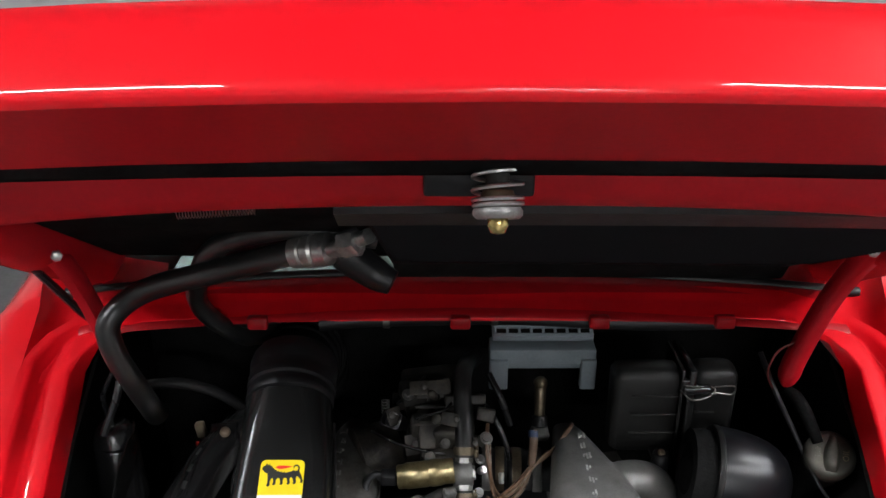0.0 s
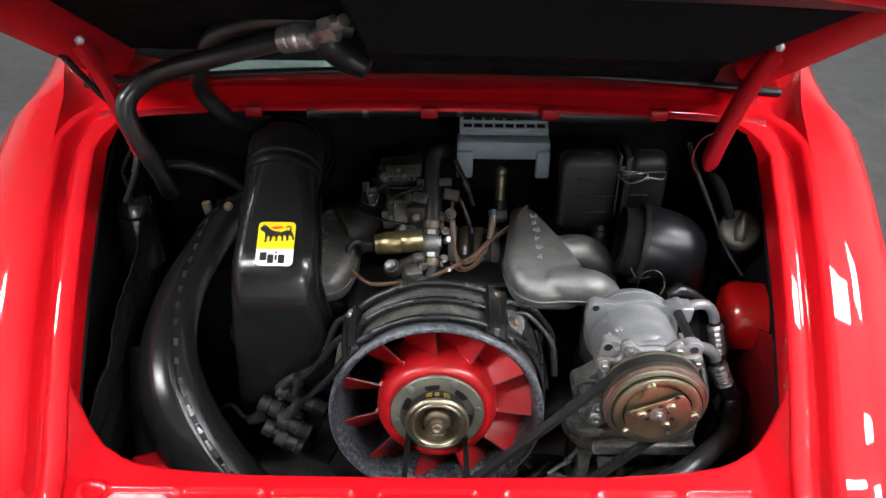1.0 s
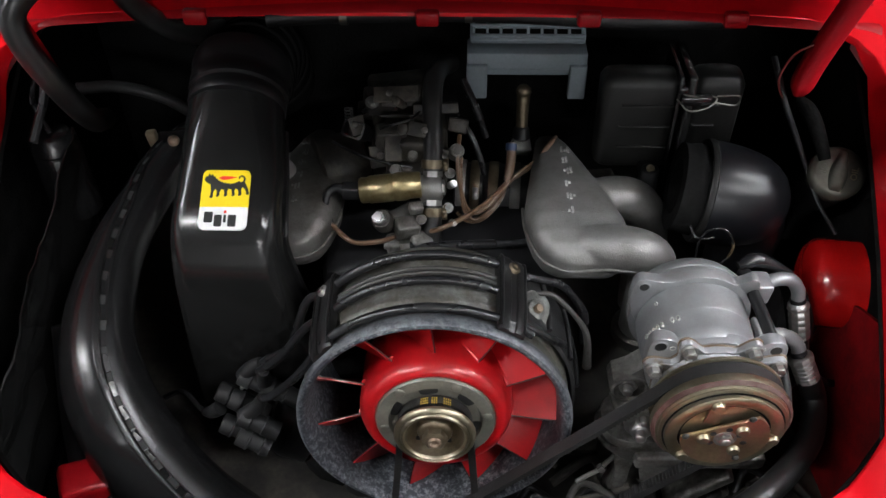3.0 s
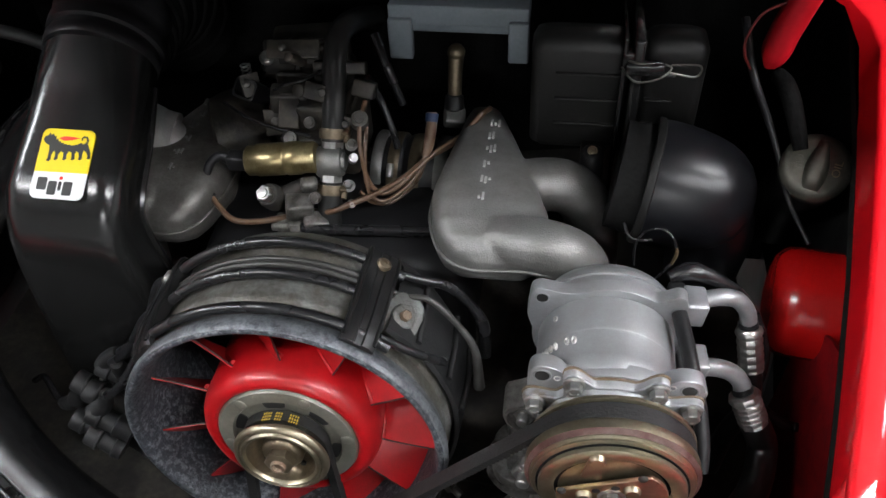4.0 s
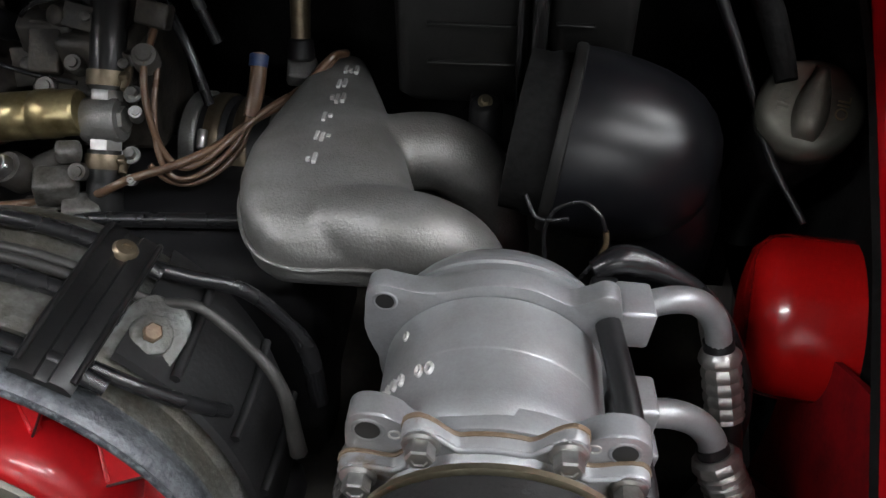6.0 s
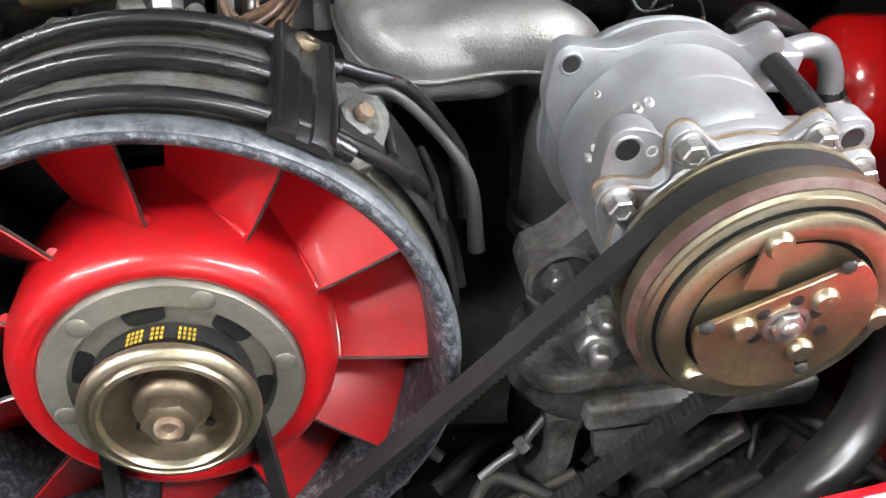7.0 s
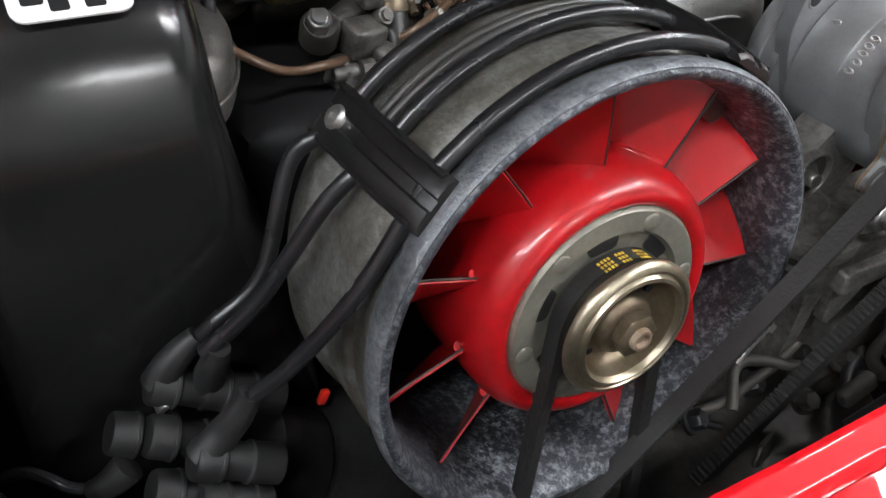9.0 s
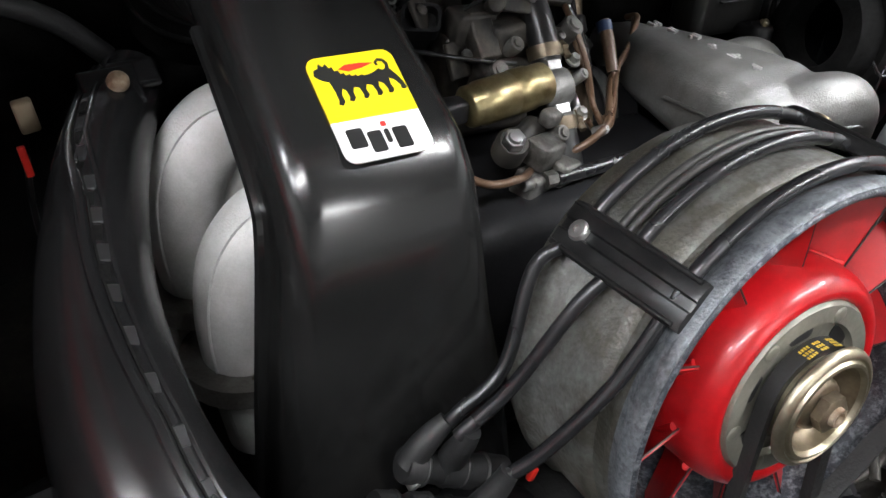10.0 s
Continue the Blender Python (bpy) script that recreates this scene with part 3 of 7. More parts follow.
lidpart("lid_skin", bm, RED, "", 60)
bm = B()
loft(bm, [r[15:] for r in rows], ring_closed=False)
lidpart("lid_flange", bm, RED_LID_SHADE, "", 60)


def under(u, y, drop_):
    """A point drop_ below the lid's skin."""
    ys, zs = zip(*[(a, b) for a, b in SKIN[:9]][::-1])
    z = float(np.interp(y, ys, zs))
    a = (abs(u) / 0.47) ** 2
    return at_u(u, y - 0.62 * drop_, z - 0.78 * drop_ - 0.030 * a)


def hung(u, y, z):
    """A point under the lid, following the lid's crown."""
    a = (abs(u) / 0.47) ** 2
    return at_u(u, y + 0.05 * a, z - 0.030 * a)


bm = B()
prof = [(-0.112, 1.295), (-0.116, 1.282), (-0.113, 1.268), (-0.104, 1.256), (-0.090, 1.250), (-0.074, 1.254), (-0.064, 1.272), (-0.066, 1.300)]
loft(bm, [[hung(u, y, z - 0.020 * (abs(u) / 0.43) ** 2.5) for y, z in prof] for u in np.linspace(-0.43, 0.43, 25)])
lidpart("cross_member", bm, RED_LID_SHADE, "", 60)
bm = B()
prof = [(-0.150, 1.303), (-0.147, 1.292), (-0.132, 1.2845), (-0.118, 1.2835), (-0.108, 1.305)]
loft(bm, [[hung(u, y, z) for y, z in prof] for u in np.linspace(-0.44, 0.44, 17)])
lidpart("inner_flange", bm, FLATBLACK, "black strip in the gap behind the lid edge", 60)
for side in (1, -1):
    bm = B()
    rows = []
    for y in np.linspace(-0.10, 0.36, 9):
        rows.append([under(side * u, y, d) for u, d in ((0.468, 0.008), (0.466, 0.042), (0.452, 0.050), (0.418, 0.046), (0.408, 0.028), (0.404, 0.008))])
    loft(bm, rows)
    lidpart("side_member", bm, RED_LID_SHADE, "", 60)
bm = B()
rows = []
for y in np.linspace(-0.05, 0.335, 7):
    rows.append([under(u, y, d) for u, d in ((-0.40, 0.012), (0.40, 0.012), (0.40, 0.022), (-0.40, 0.022))])
loft(bm, rows)
lidpart("lining", bm, FLATBLACK, "black sheet under the lid skin", 0)
# condenser hung below the lid
CONDL = [(-0.075, 1.243), (0.255, 1.052)]


def cond_pt(u, s, up):
    y = CONDL[0][0] + (CONDL[1][0] - CONDL[0][0]) * s
    z = CONDL[0][1] + (CONDL[1][1] - CONDL[0][1]) * s
    return hung(u, y + 0.5 * up, z + 0.86 * up)


bm = B()
loft(bm, [[cond_pt(u, s, d) for u, d in ((-0.085, 0.0), (0.395, 0.0), (0.395, 0.035), (-0.085, 0.035))] for s in (0.08, 1.24)])
cond = lidpart("condenser", bm, MESH, "black finned condenser", 0)
bm = B()
for k in range(44):
    tube(bm, [cond_pt(-0.08, 0.10 + 0.89 * k / 43, -0.0015), cond_pt(0.39, 0.10 + 0.89 * k / 43, -0.0015)], 0.0022, 4, 1)
ob = link("fin", bm, MESH, 0)
ob.parent = cond
tagged(ob, kind="stuff")
bm = B()
loft(bm, [[cond_pt(u, s, d) for s, d in ((0.0, -0.004), (0.075, -0.008), (0.085, 0.004), (0.08, 0.03), (0.0, 0.02))] for u in np.linspace(-0.10, 0.42, 9)])
lidpart("condenser_rail", bm, BOOT, "dull black rail")
bm = B()
loft(bm, [[hung(u, y, z) for y, z in ((0.325, 1.014), (0.334, 1.014), (0.350, 0.988), (0.346, 0.984), (0.338, 0.992))] for u in np.linspace(-0.085, 0.40, 9)])
lidpart("condenser_seal", bm, FLATBLACK, "black foam seal")
bm = B()
for k in range(26):
    u = -0.202 + 0.0019 * k
    lathe(bm, [(0.0040, -0.0003), (0.0046, 0.0), (0.0040, 0.0003)], fr((u, -0.080, 1.2415 + 0.00012 * k), (1, 0.1, 0.1)), 12, closed=True)
lidpart("vent_spring", bm, CHROME, "small bright coil spring")

# latch pin with its spring
bm = B()
tip = Vector((-0.008, -0.150, 1.260))
ax = Vector((0.0, 0.42, 0.91)).normalized()
cyl(bm, tip + ax * 0.012, tip + ax * 0.085, 0.0065, seg=14)
pin = lidpart("latch_pin", bm, DARK, "dark steel latch pin")
bm = B()
lathe(bm, [(0, -0.003), (0.004, -0.002), (0.0058, 0.002), (0.0058, 0.006), (0.0045, 0.010), (0, 0.010)], fr(tip, ax), 14)
ob = link("tip", bm, BRASS)
ob.parent = pin
bm = B()
lathe(bm, [(0.006, 0.012), (0.0108, 0.013), (0.0085, 0.021), (0.006, 0.022)], fr(tip, ax), 20, closed=True)
ob = link("cone_washer", bm, PULLEY)
ob.parent = pin
bm = B()
path = []
m = fr(tip, ax)
for k in range(0, 9 * 24 + 1):
    a = 2 * math.pi * k / 24
    q = k / 24
    path.append(m @ Vector((0.0136 * math.cos(a), 0.0136 * math.sin(a), 0.0125 + (0.0030 * q if q < 1.5 else 0.0045 + 0.0078 * (q - 1.5)))))
tube(bm, path, 0.0012, 6, raw=True)
ob = link("spring", bm, CHROME)
ob.parent = pin
bm = B()
lathe(bm, [(0.0075, 0.006), (0.0115, 0.0055), (0.0136, 0.0075), (0.0138, 0.0100), (0.0122, 0.0125), (0.0075, 0.0125)], m, 24, closed=True)
ob = link("collar", bm, CAST)
ob.parent = pin
bm = B()
box(bm, (-0.017, -0.116, 1.2775), (0.063, 0.012, 0.020), bevel=0.002)
box(bm, (-0.008, -0.108, 1.300), (0.05, 0.012, 0.035), bevel=0.002)
lidpart("latch_bracket", bm, RUBBER, "black latch bracket")

# hinge arms and the strut cable
for side, pts in ((1, [(0.3690, 0.262, 0.884), (0.3760, 0.262, 0.925), (0.398, 0.247, 1.02), (0.416, 0.205, 1.095), (0.425, 0.12, 1.15)]),
                  (-1, [(-0.392, 0.25, 0.896), (-0.402, 0.25, 0.935), (-0.420, 0.235, 1.03), (-0.430, 0.195, 1.095), (-0.440, 0.11, 1.15)])):
    bm = B()
    P = smooth_path(pts, 6)
    rows = []

    def tip_(i):
        return (0.45, 0.80, 0.95)[i] if i < 3 else 1.0
    for i, p in enumerate(P):
        t = (P[min(i + 1, len(P) - 1)] - P[max(i - 1, 0)]).normalized()
        n1 = Vector((1, 0, 0))
        n2 = t.cross(n1).normalized()
        rows.append([p + n1 * a * (0.0105 if side > 0 else 0.0085) * tip_(i) + n2 * b * 0.012 * tip_(i) for a, b in ((1, 0.6), (0.6, 1), (-0.6, 1), (-1, 0.6), (-1, -0.6), (-0.6, -1), (0.6, -1), (1, -0.6))])
    loft(bm, rows)
    arm = lidpart("hinge_arm", bm, RED_LID_SHADE, "", 50)
    bm = B()
    hexa(bm, P[-8] + Vector((-side * 0.012, -0.012, 0)), (-side * 0.4, -1, 0.2), 0.006, 0.006)
    ob = link("bolt", bm, STEEL)
    ob.parent = arm
# refrigerant hose with its fitting, on the lid
bm = B()
tube(bm, [(-0.395, 0.33, 0.80), (-0.378, 0.275, 0.835), (-0.364, 0.225, 0.885), (-0.368, 0.206, 0.925), (-0.380, 0.200, 0.966), (-0.384, 0.204, 0.998), (-0.368, 0.215, 1.018), (-0.332, 0.215, 1.038), (-0.25, 0.192, 1.07), (-0.178, 0.185, 1.092)], 0.0125, 14)
hose = lidpart("refrigerant_hose", bm, HOSE, "black refrigerant hose")
bm = B()
lathe(bm, [(0.0125, 0), (0.016, 0.002), (0.016, 0.012), (0.0145, 0.014), (0.0165, 0.017), (0.0165, 0.025), (0.0145, 0.028), (0.0165, 0.031), (0.016, 0.042), (0.009, 0.046), (0.009, 0.075), (0, 0.075)],
      fr((-0.182, 0.186, 1.091), (1, -0.35, 0.25)), 18)
ob = link("crimp_fitting", bm, STEEL, 30)
ob.parent = hose
bm = B()
hexa(bm, (-0.128, 0.135, 1.122), (0.8, -0.5, 0.4), 0.013, 0.022)
cyl(bm, (-0.14, 0.16, 1.105), (-0.10, 0.115, 1.14), 0.007)
ob = link("union_nut", bm, STEEL)
ob.parent = hose
bm = B()
tube(bm, [(-0.15, 0.21, 1.10), (-0.13, 0.215, 1.075), (-0.103, 0.205, 1.058), (-0.085, 0.20, 1.05)], [0.018, 0.02, 0.017, 0.013], 14)
ob = link("valve_body", bm, RUBBER)
ob.parent = hose
bm = B()
tube(bm, [(-0.10, 0.20, 1.10), (-0.18, 0.19, 1.115), (-0.26, 0.20, 1.09), (-0.295, 0.235, 1.03), (-0.305, 0.27, 0.985), (-0.29, 0.295, 0.945), (-0.27, 0.33, 0.91), (-0.25, 0.38, 0.89)], 0.011, 12)
lidpart("second_hose", bm, HOSE, "black hose looping to the bay")
bm = B()
tube(bm, [(-0.466, 0.20, 1.10), (-0.45, 0.215, 1.055), (-0.43, 0.24, 1.0), (-0.405, 0.255, 0.95), (-0.40, 0.24, 0.90), (-0.41, 0.2, 0.86)], 0.0045, 8)
box(bm, (-0.462, 0.20, 1.10), (0.022, 0.01, 0.01), bevel=0.002)
lidpart("lamp_cable", bm, CABLE, "thin black cable")


# ---- cooling fan ----
FC = Vector((0.002, -0.0015, 0.688))
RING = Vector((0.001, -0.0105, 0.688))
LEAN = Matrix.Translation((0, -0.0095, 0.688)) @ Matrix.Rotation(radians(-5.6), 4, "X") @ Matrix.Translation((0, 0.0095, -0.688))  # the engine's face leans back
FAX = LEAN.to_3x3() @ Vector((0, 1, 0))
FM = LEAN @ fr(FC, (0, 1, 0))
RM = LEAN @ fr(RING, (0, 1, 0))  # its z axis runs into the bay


def polar(r, deg, y):
    return LEAN @ Vector((FC.x + r * math.cos(radians(deg)), FC.y + y, FC.z + r * math.sin(radians(deg))))


fan = thing("cooling_fan", (0, 0.05, 0.69), "red cooling fan in a corroded grey alloy housing", "engine fan")
bm = B()
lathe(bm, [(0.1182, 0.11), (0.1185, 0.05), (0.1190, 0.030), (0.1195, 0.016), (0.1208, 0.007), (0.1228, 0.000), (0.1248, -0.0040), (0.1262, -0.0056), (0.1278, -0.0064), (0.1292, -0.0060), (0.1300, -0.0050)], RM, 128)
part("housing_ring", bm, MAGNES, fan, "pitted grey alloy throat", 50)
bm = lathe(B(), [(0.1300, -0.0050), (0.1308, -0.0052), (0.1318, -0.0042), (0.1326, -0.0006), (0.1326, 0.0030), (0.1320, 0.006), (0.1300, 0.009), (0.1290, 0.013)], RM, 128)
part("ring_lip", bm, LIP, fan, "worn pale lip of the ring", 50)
bm = B()
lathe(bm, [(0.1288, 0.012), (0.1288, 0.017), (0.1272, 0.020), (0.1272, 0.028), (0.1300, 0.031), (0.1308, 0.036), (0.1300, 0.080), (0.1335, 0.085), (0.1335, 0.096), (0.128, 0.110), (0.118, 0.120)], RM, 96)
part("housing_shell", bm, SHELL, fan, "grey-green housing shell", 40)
bm = B()
lathe(bm, [(0.0575, -0.004), (0.0592, -0.0068), (0.0625, -0.0085), (0.0665, -0.0075), (0.0705, -0.0035), (0.0735, 0.003), (0.0748, 0.010), (0.0748, 0.02), (0.0752, 0.06), (0.06, 0.062)], FM, 72)
part("hub", bm, FAN_RED, fan, "glossy red hub", 60)
for k in range(11):
    bm = B()
    a0 = 91.8 + 360 / 11 * k
    rows = []
    for i in range(7):
        s = i / 6
        r = 0.0735 + (0.1195 - 0.0735) * s
        row = []
        for j in range(6):
            q = j / 5
            row.append(polar(r, a0 - 1.5 + (30 - 5 * s) * q ** 0.9 + 2 * s, 0.010 - 0.004 * s + 0.044 * q))
        rows.append(row)
    loft(bm, rows, ring_closed=False)
    thicken(bm, 0.0018)
    part("blade", bm, FAN_RED, fan, "", 60)
    part("blade_root", tube(B(), [polar(0.0752 - 0.0006 * i, a0 - 1.5 + 29 * (i / 6) ** 0.9, 0.012 + 0.040 * i / 6) for i in range(7)], [0.0030, 0.0026, 0.0024, 0.0022, 0.002, 0.002, 0.002], 8, raw=True), FAN_RED, fan, "", 80)
    part("blade_edge", tube(B(), [polar(0.0740 + 0.0452 * i / 6, a0 - 1.6 + 2 * i / 6, 0.0095 - 0.004 * i / 6) for i in range(7)], 0.0007, 6, raw=True), IRON, fan, "bare worn blade edge")
bm = B()
lathe(bm, [(0.028, -0.0045), (0.0435, -0.0045), (0.0455, -0.0085), (0.0565, -0.0085), (0.0585, -0.006), (0.0585, -0.002), (0.03, 0.0)], FM, 72, closed=True)
hubplate = part("hub_plate", bm, PLATE, fan, "dull olive plated steel plate", 40)
for deg in (67, 131, 193, 247, 305, 8):
    bm = B()
    p = polar(0.0505, deg, -0.0085)
    lathe(bm, [(0, -0.0009), (0.0040, -0.0008), (0.0050, -0.0003), (0.0053, 0.0), (0.0053, 0.002), (0, 0.002)], fr(p, FAX), 14)
    ob = link("rivet", bm, PLATE)
    ob.parent = hubplate
for k in range(6):
    bm = B()
    a = 99 + 61 * k
    ring = [polar(0.0404 + 0.0047 * math.copysign(abs(math.sin(t)) ** 0.6, math.sin(t)), a + 13 * math.copysign(abs(math.cos(t)) ** 0.5, math.cos(t)), 0) for t in np.linspace(0, 2 * math.pi, 20, endpoint=False)]
    loft(bm, [[p + Vector((0, y, 0)) for p in ring] for y in (-0.0053, -0.0040)])
    ob = link("slot", bm, INK, 0)
    ob.parent = hubplate
# generator body behind the fan
bm = B()
lathe(bm, [(0, 0.065), (0.06, 0.065), (0.06, 0.14), (0.05, 0.16), (0, 0.16)], FM, 32)
part("generator", bm, DARK, fan, "dark generator body")
# added disc: its black stands in for the shade deep in the fan
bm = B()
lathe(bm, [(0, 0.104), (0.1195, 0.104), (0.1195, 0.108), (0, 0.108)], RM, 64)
part("shade_disc", bm, FLATBLACK, fan, "added black disc standing in for the dark behind the blades")
bm = B()
loft(bm, [[polar(r, a, y) for y, r in ((0.020, 0.1335), (0.022, 0.1365), (0.060, 0.1385), (0.090, 0.1370), (0.112, 0.1240), (0.110, 0.118))] for a in np.linspace(-30, 52, 24)], ring_closed=False)
thicken(bm, 0.002)
part("side_cover", bm, BOOT, fan, "black sheet cover at the housing's side", 40)
for a in (6, 22, 40):
    part("cover_rib", tube(B(), [polar(0.1385, a, 0.026), polar(0.1405, a + 1, 0.06), polar(0.139, a + 2, 0.09)], 0.0026, 8), BOOT, fan)

PY = 0.0055  # the pulley sits this much deeper than its drawing


def deeper(prof):
    return [(r * 0.965, h + PY) for r, h in prof]


pulley = part("pulley", lathe(B(), deeper([(0.0290, -0.0295), (0.0300, -0.0350), (0.0312, -0.0362), (0.0330, -0.0358), (0.0342, -0.0338), (0.0352, -0.0336), (0.0362, -0.0348), (0.0380, -0.0344), (0.0398, -0.0328), (0.0405, -0.0310),
                                           (0.0405, -0.0295), (0.0385, -0.0280), (0.030, -0.024), (0.030, -0.016), (0.0335, -0.012), (0.0335, -0.0115), (0.02, -0.0115)]), FM, 64), GOLD, fan, "yellow-plated belt pulley", 40)
bm = B()
lathe(bm, deeper([(0.010, -0.0200), (0.0225, -0.0200), (0.0262, -0.0220), (0.0284, -0.0270), (0.0294, -0.0330), (0.0288, -0.0200)]), FM, 64)
ob = link("cup", bm, PULLEY)
ob.parent = pulley
bm = B()
lathe(bm, deeper([(0.0, -0.0310), (0.013, -0.0310), (0.0160, -0.0298), (0.0175, -0.0270), (0.0180, -0.0200), (0.0, -0.0195)]), FM, 40)
ob = link("washer", bm, PULLEY)
ob.parent = pulley
bm = B()
hexa(bm, polar(0, 0, -0.030 + PY), -FAX, 0.0122, 0.0095)
ob = link("nut", bm, PULLEY)
ob.parent = pulley
bm = B()
lathe(bm, [(0, 0.002), (0.0028, 0.0022), (0.0042, 0.0044), (0.0056, 0.0045), (0.0063, 0.0036), (0.0065, 0.0), (0, 0)], fr(polar(0, 0, -0.038 + PY), -FAX), 18)
ob = link("shaft_end", bm, RUST)
ob.parent = pulley
for k in range(4):
    bm = B()
    lathe(bm, [(0, 0.0), (0.0022, 0.0), (0.0022, 0.002), (0, 0.002)], fr(polar(0.0215, 40 + 90 * k, -0.0240 + PY), FAX), 10)
    ob = link("hole", bm, INK)
    ob.parent = pulley


def belt(c1, r1, c2, r2, y, w, h, teeth=False, lean=LEAN):
    """A closed belt round two pulleys (x, z centres)."""
    d = Vector((c2[0] - c1[0], c2[1] - c1[1]))
    base = math.atan2(d.y, d.x)
    off = math.acos((r1 - r2) / d.length)
    out = []
    a0, a1 = base + off, base + 2 * math.pi - off
    for i in range(33):
        a = a0 + (a1 - a0) * i / 32
        out.append((c1[0], c1[1], r1, a))
    a0, a1 = base - off, base + off
    for i in range(33):
        a = a0 + (a1 - a0) * i / 32
        out.append((c2[0], c2[1], r2, a))
    rows = []
    pts = []
    for cx, cz, r, a in out:
        pts.append((cx, cz, r, a))
    # straight strands get steps of their own
    full = []
    for p, q in zip(pts, pts[1:] + pts[:1]):
        full.append(p)
        if (p[0], p[1]) != (q[0], q[1]):
            steps = 400 if teeth else 24
            for i in range(1, steps):
                t = i / steps
                full.append((p[0] + (q[0] - p[0]) * t, p[1] + (q[1] - p[1]) * t, p[2] + (q[2] - p[2]) * t, p[3]))
    rings = []
    for i, (cx, cz, r, a) in enumerate(full):
        hh = h * 0.86 if teeth and i % 4 > 1 else h
        rings.append([lean @ Vector((cx + rr * math.cos(a), yy, cz + rr * math.sin(a))) for rr, yy in
                      ((r, y - w / 2), (r, y + w / 2), (r - hh, y + w * 0.38), (r - hh, y - w * 0.38))])
    bm = B()
    loft(bm, rings + rings[:1], cap=False)
    return bm


CRANK = (0.0, 0.415)
fanbelt = part("belt", belt((FC.x, FC.z), 0.0358, CRANK, 0.058, -0.0135, 0.0100, 0.0070), BELT, None, "", 30)
fanbelt.name = "fan_belt"
tagged(fanbelt, "narrow black rubber belt with faded yellow print", "belt")
for a, n in ((107, 4), (90, 3), (72, 4)):
    for k in range(n):
        for q in range(3):
            bm = B()
            aa = a + 4 - 3.2 * k
            loft(bm, [[polar(r, aa + da, -0.0170 + 0.0030 * q + dy) for da, dy in ((-0.9, -0.0009), (0.9, -0.0009), (0.9, 0.0009), (-0.9, 0.0009))] for r in (0.0358, 0.0362)])
            ob = link("print_mark", bm, YPRINT, 0)
            ob.parent = fanbelt
CMP = (0.255, 0.744)
cb = part("compressor_belt", belt(CMP, 0.0590, (-0.0170, 0.4300), 0.0590, -0.0310, 0.0125, 0.008, True, Matrix.Identity(4)), BELT, None, "", 30)
tagged(cb, "black rubber belt running down to the crankshaft", "belt")
bm = B()
lathe(bm, [(0, -0.045), (0.03, -0.045), (0.03, -0.038), (0.055, -0.038), (0.066, -0.036), (0.060, -0.028), (0.066, -0.02), (0.058, -0.014), (0.058, -0.008), (0, -0.008)], fr((CRANK[0], 0, CRANK[1]), (0, 1, 0)), 48)
tagged(part("crank_pulley", bm, DARK), "dark steel crankshaft pulley", "pulley")


# ---- ignition leads in two holders on the housing ----
def holder(deg, w, label):
    t = thing("lead_holder", polar(0.135, deg, 0.04), label, "cable clip", "lead holders")
    bm = B()
    da = math.degrees(w / 2 / 0.14)
    rows = []
    for y, lift in ((-0.008, -0.004), (-0.005, -0.002), (0.02, 0.0025), (0.05, 0.004), (0.078, 0.006), (0.086, 0.003)):
        rows.append([polar(0.134, deg - da, y), polar(0.1395 + lift, deg - da, y), polar(0.1415 + lift, deg - da * 0.7, y), polar(0.1415 + lift, deg - da * 0.25, y), polar(0.140 + lift, deg - da * 0.18, y),
                     polar(0.140 + lift, deg + da * 0.18, y), polar(0.1415 + lift, deg + da * 0.25, y), polar(0.1415 + lift, deg + da * 0.7, y), polar(0.1395 + lift, deg + da, y), polar(0.134, deg + da, y)])
    loft(bm, rows)
    part("bracket", bm, HOLDER, t, "", 40)
    for sd in (-0.85, 0.85):
        part("ridge", tube(B(), [polar(0.1385, deg + da * sd, -0.005), polar(0.1430, deg + da * sd, 0.02), polar(0.1445, deg + da * sd, 0.05), polar(0.1465, deg + da * sd, 0.078), polar(0.144, deg + da * sd, 0.086)], 0.0017, 8), HOLDER, t)
    bm = B()
    p = polar(0.1455, deg, 0.070)
    n = (p - polar(0, 0, 0.070)).normalized()
    lathe(bm, [(0.0062, -0.002), (0.0062, 0.002), (0.005, 0.0035), (0.0022, 0.0037), (0.0020, 0.0024), (0, 0.0024)], fr(p, n), 18)
    part("screw", bm, PULLEY if deg < 90 else STEEL, t, "screw head")
    return t


holder(139, 0.029, "black plastic lead holder with a bright screw")
holder(60, 0.028, "black plastic lead holder with a rusty screw")


def lead(name, pts, r, material, label, n=8):
    bm = B()
    tube(bm, pts, r, 12, n)
    ob = part(name, bm, material, None, "", 60)
    return tagged(ob, label, "cable", "ignition leads")


def arc(y0, r, a0, a1, n=9, y1=None):
    return [polar(r, a0 + (a1 - a0) * i / n, y0 + ((y1 if y1 is not None else y0) - y0) * i / n) for i in range(n + 1)]


lead("ignition_lead", arc(0.0035, 0.1362, 50, 137) + [(-0.128, 0.010, 0.732), (-0.158, 0.018, 0.690), (-0.178, 0.026, 0.669)], 0.0042, CABLE, "thick black ignition lead along the housing lip")
lead("ignition_lead", arc(0.040, 0.1372, 54, 139) + [(-0.125, 0.05, 0.752), (-0.158, 0.055, 0.700), (-0.185, 0.06, 0.672)], 0.0042, CABLE, "thick black ignition lead over the housing")
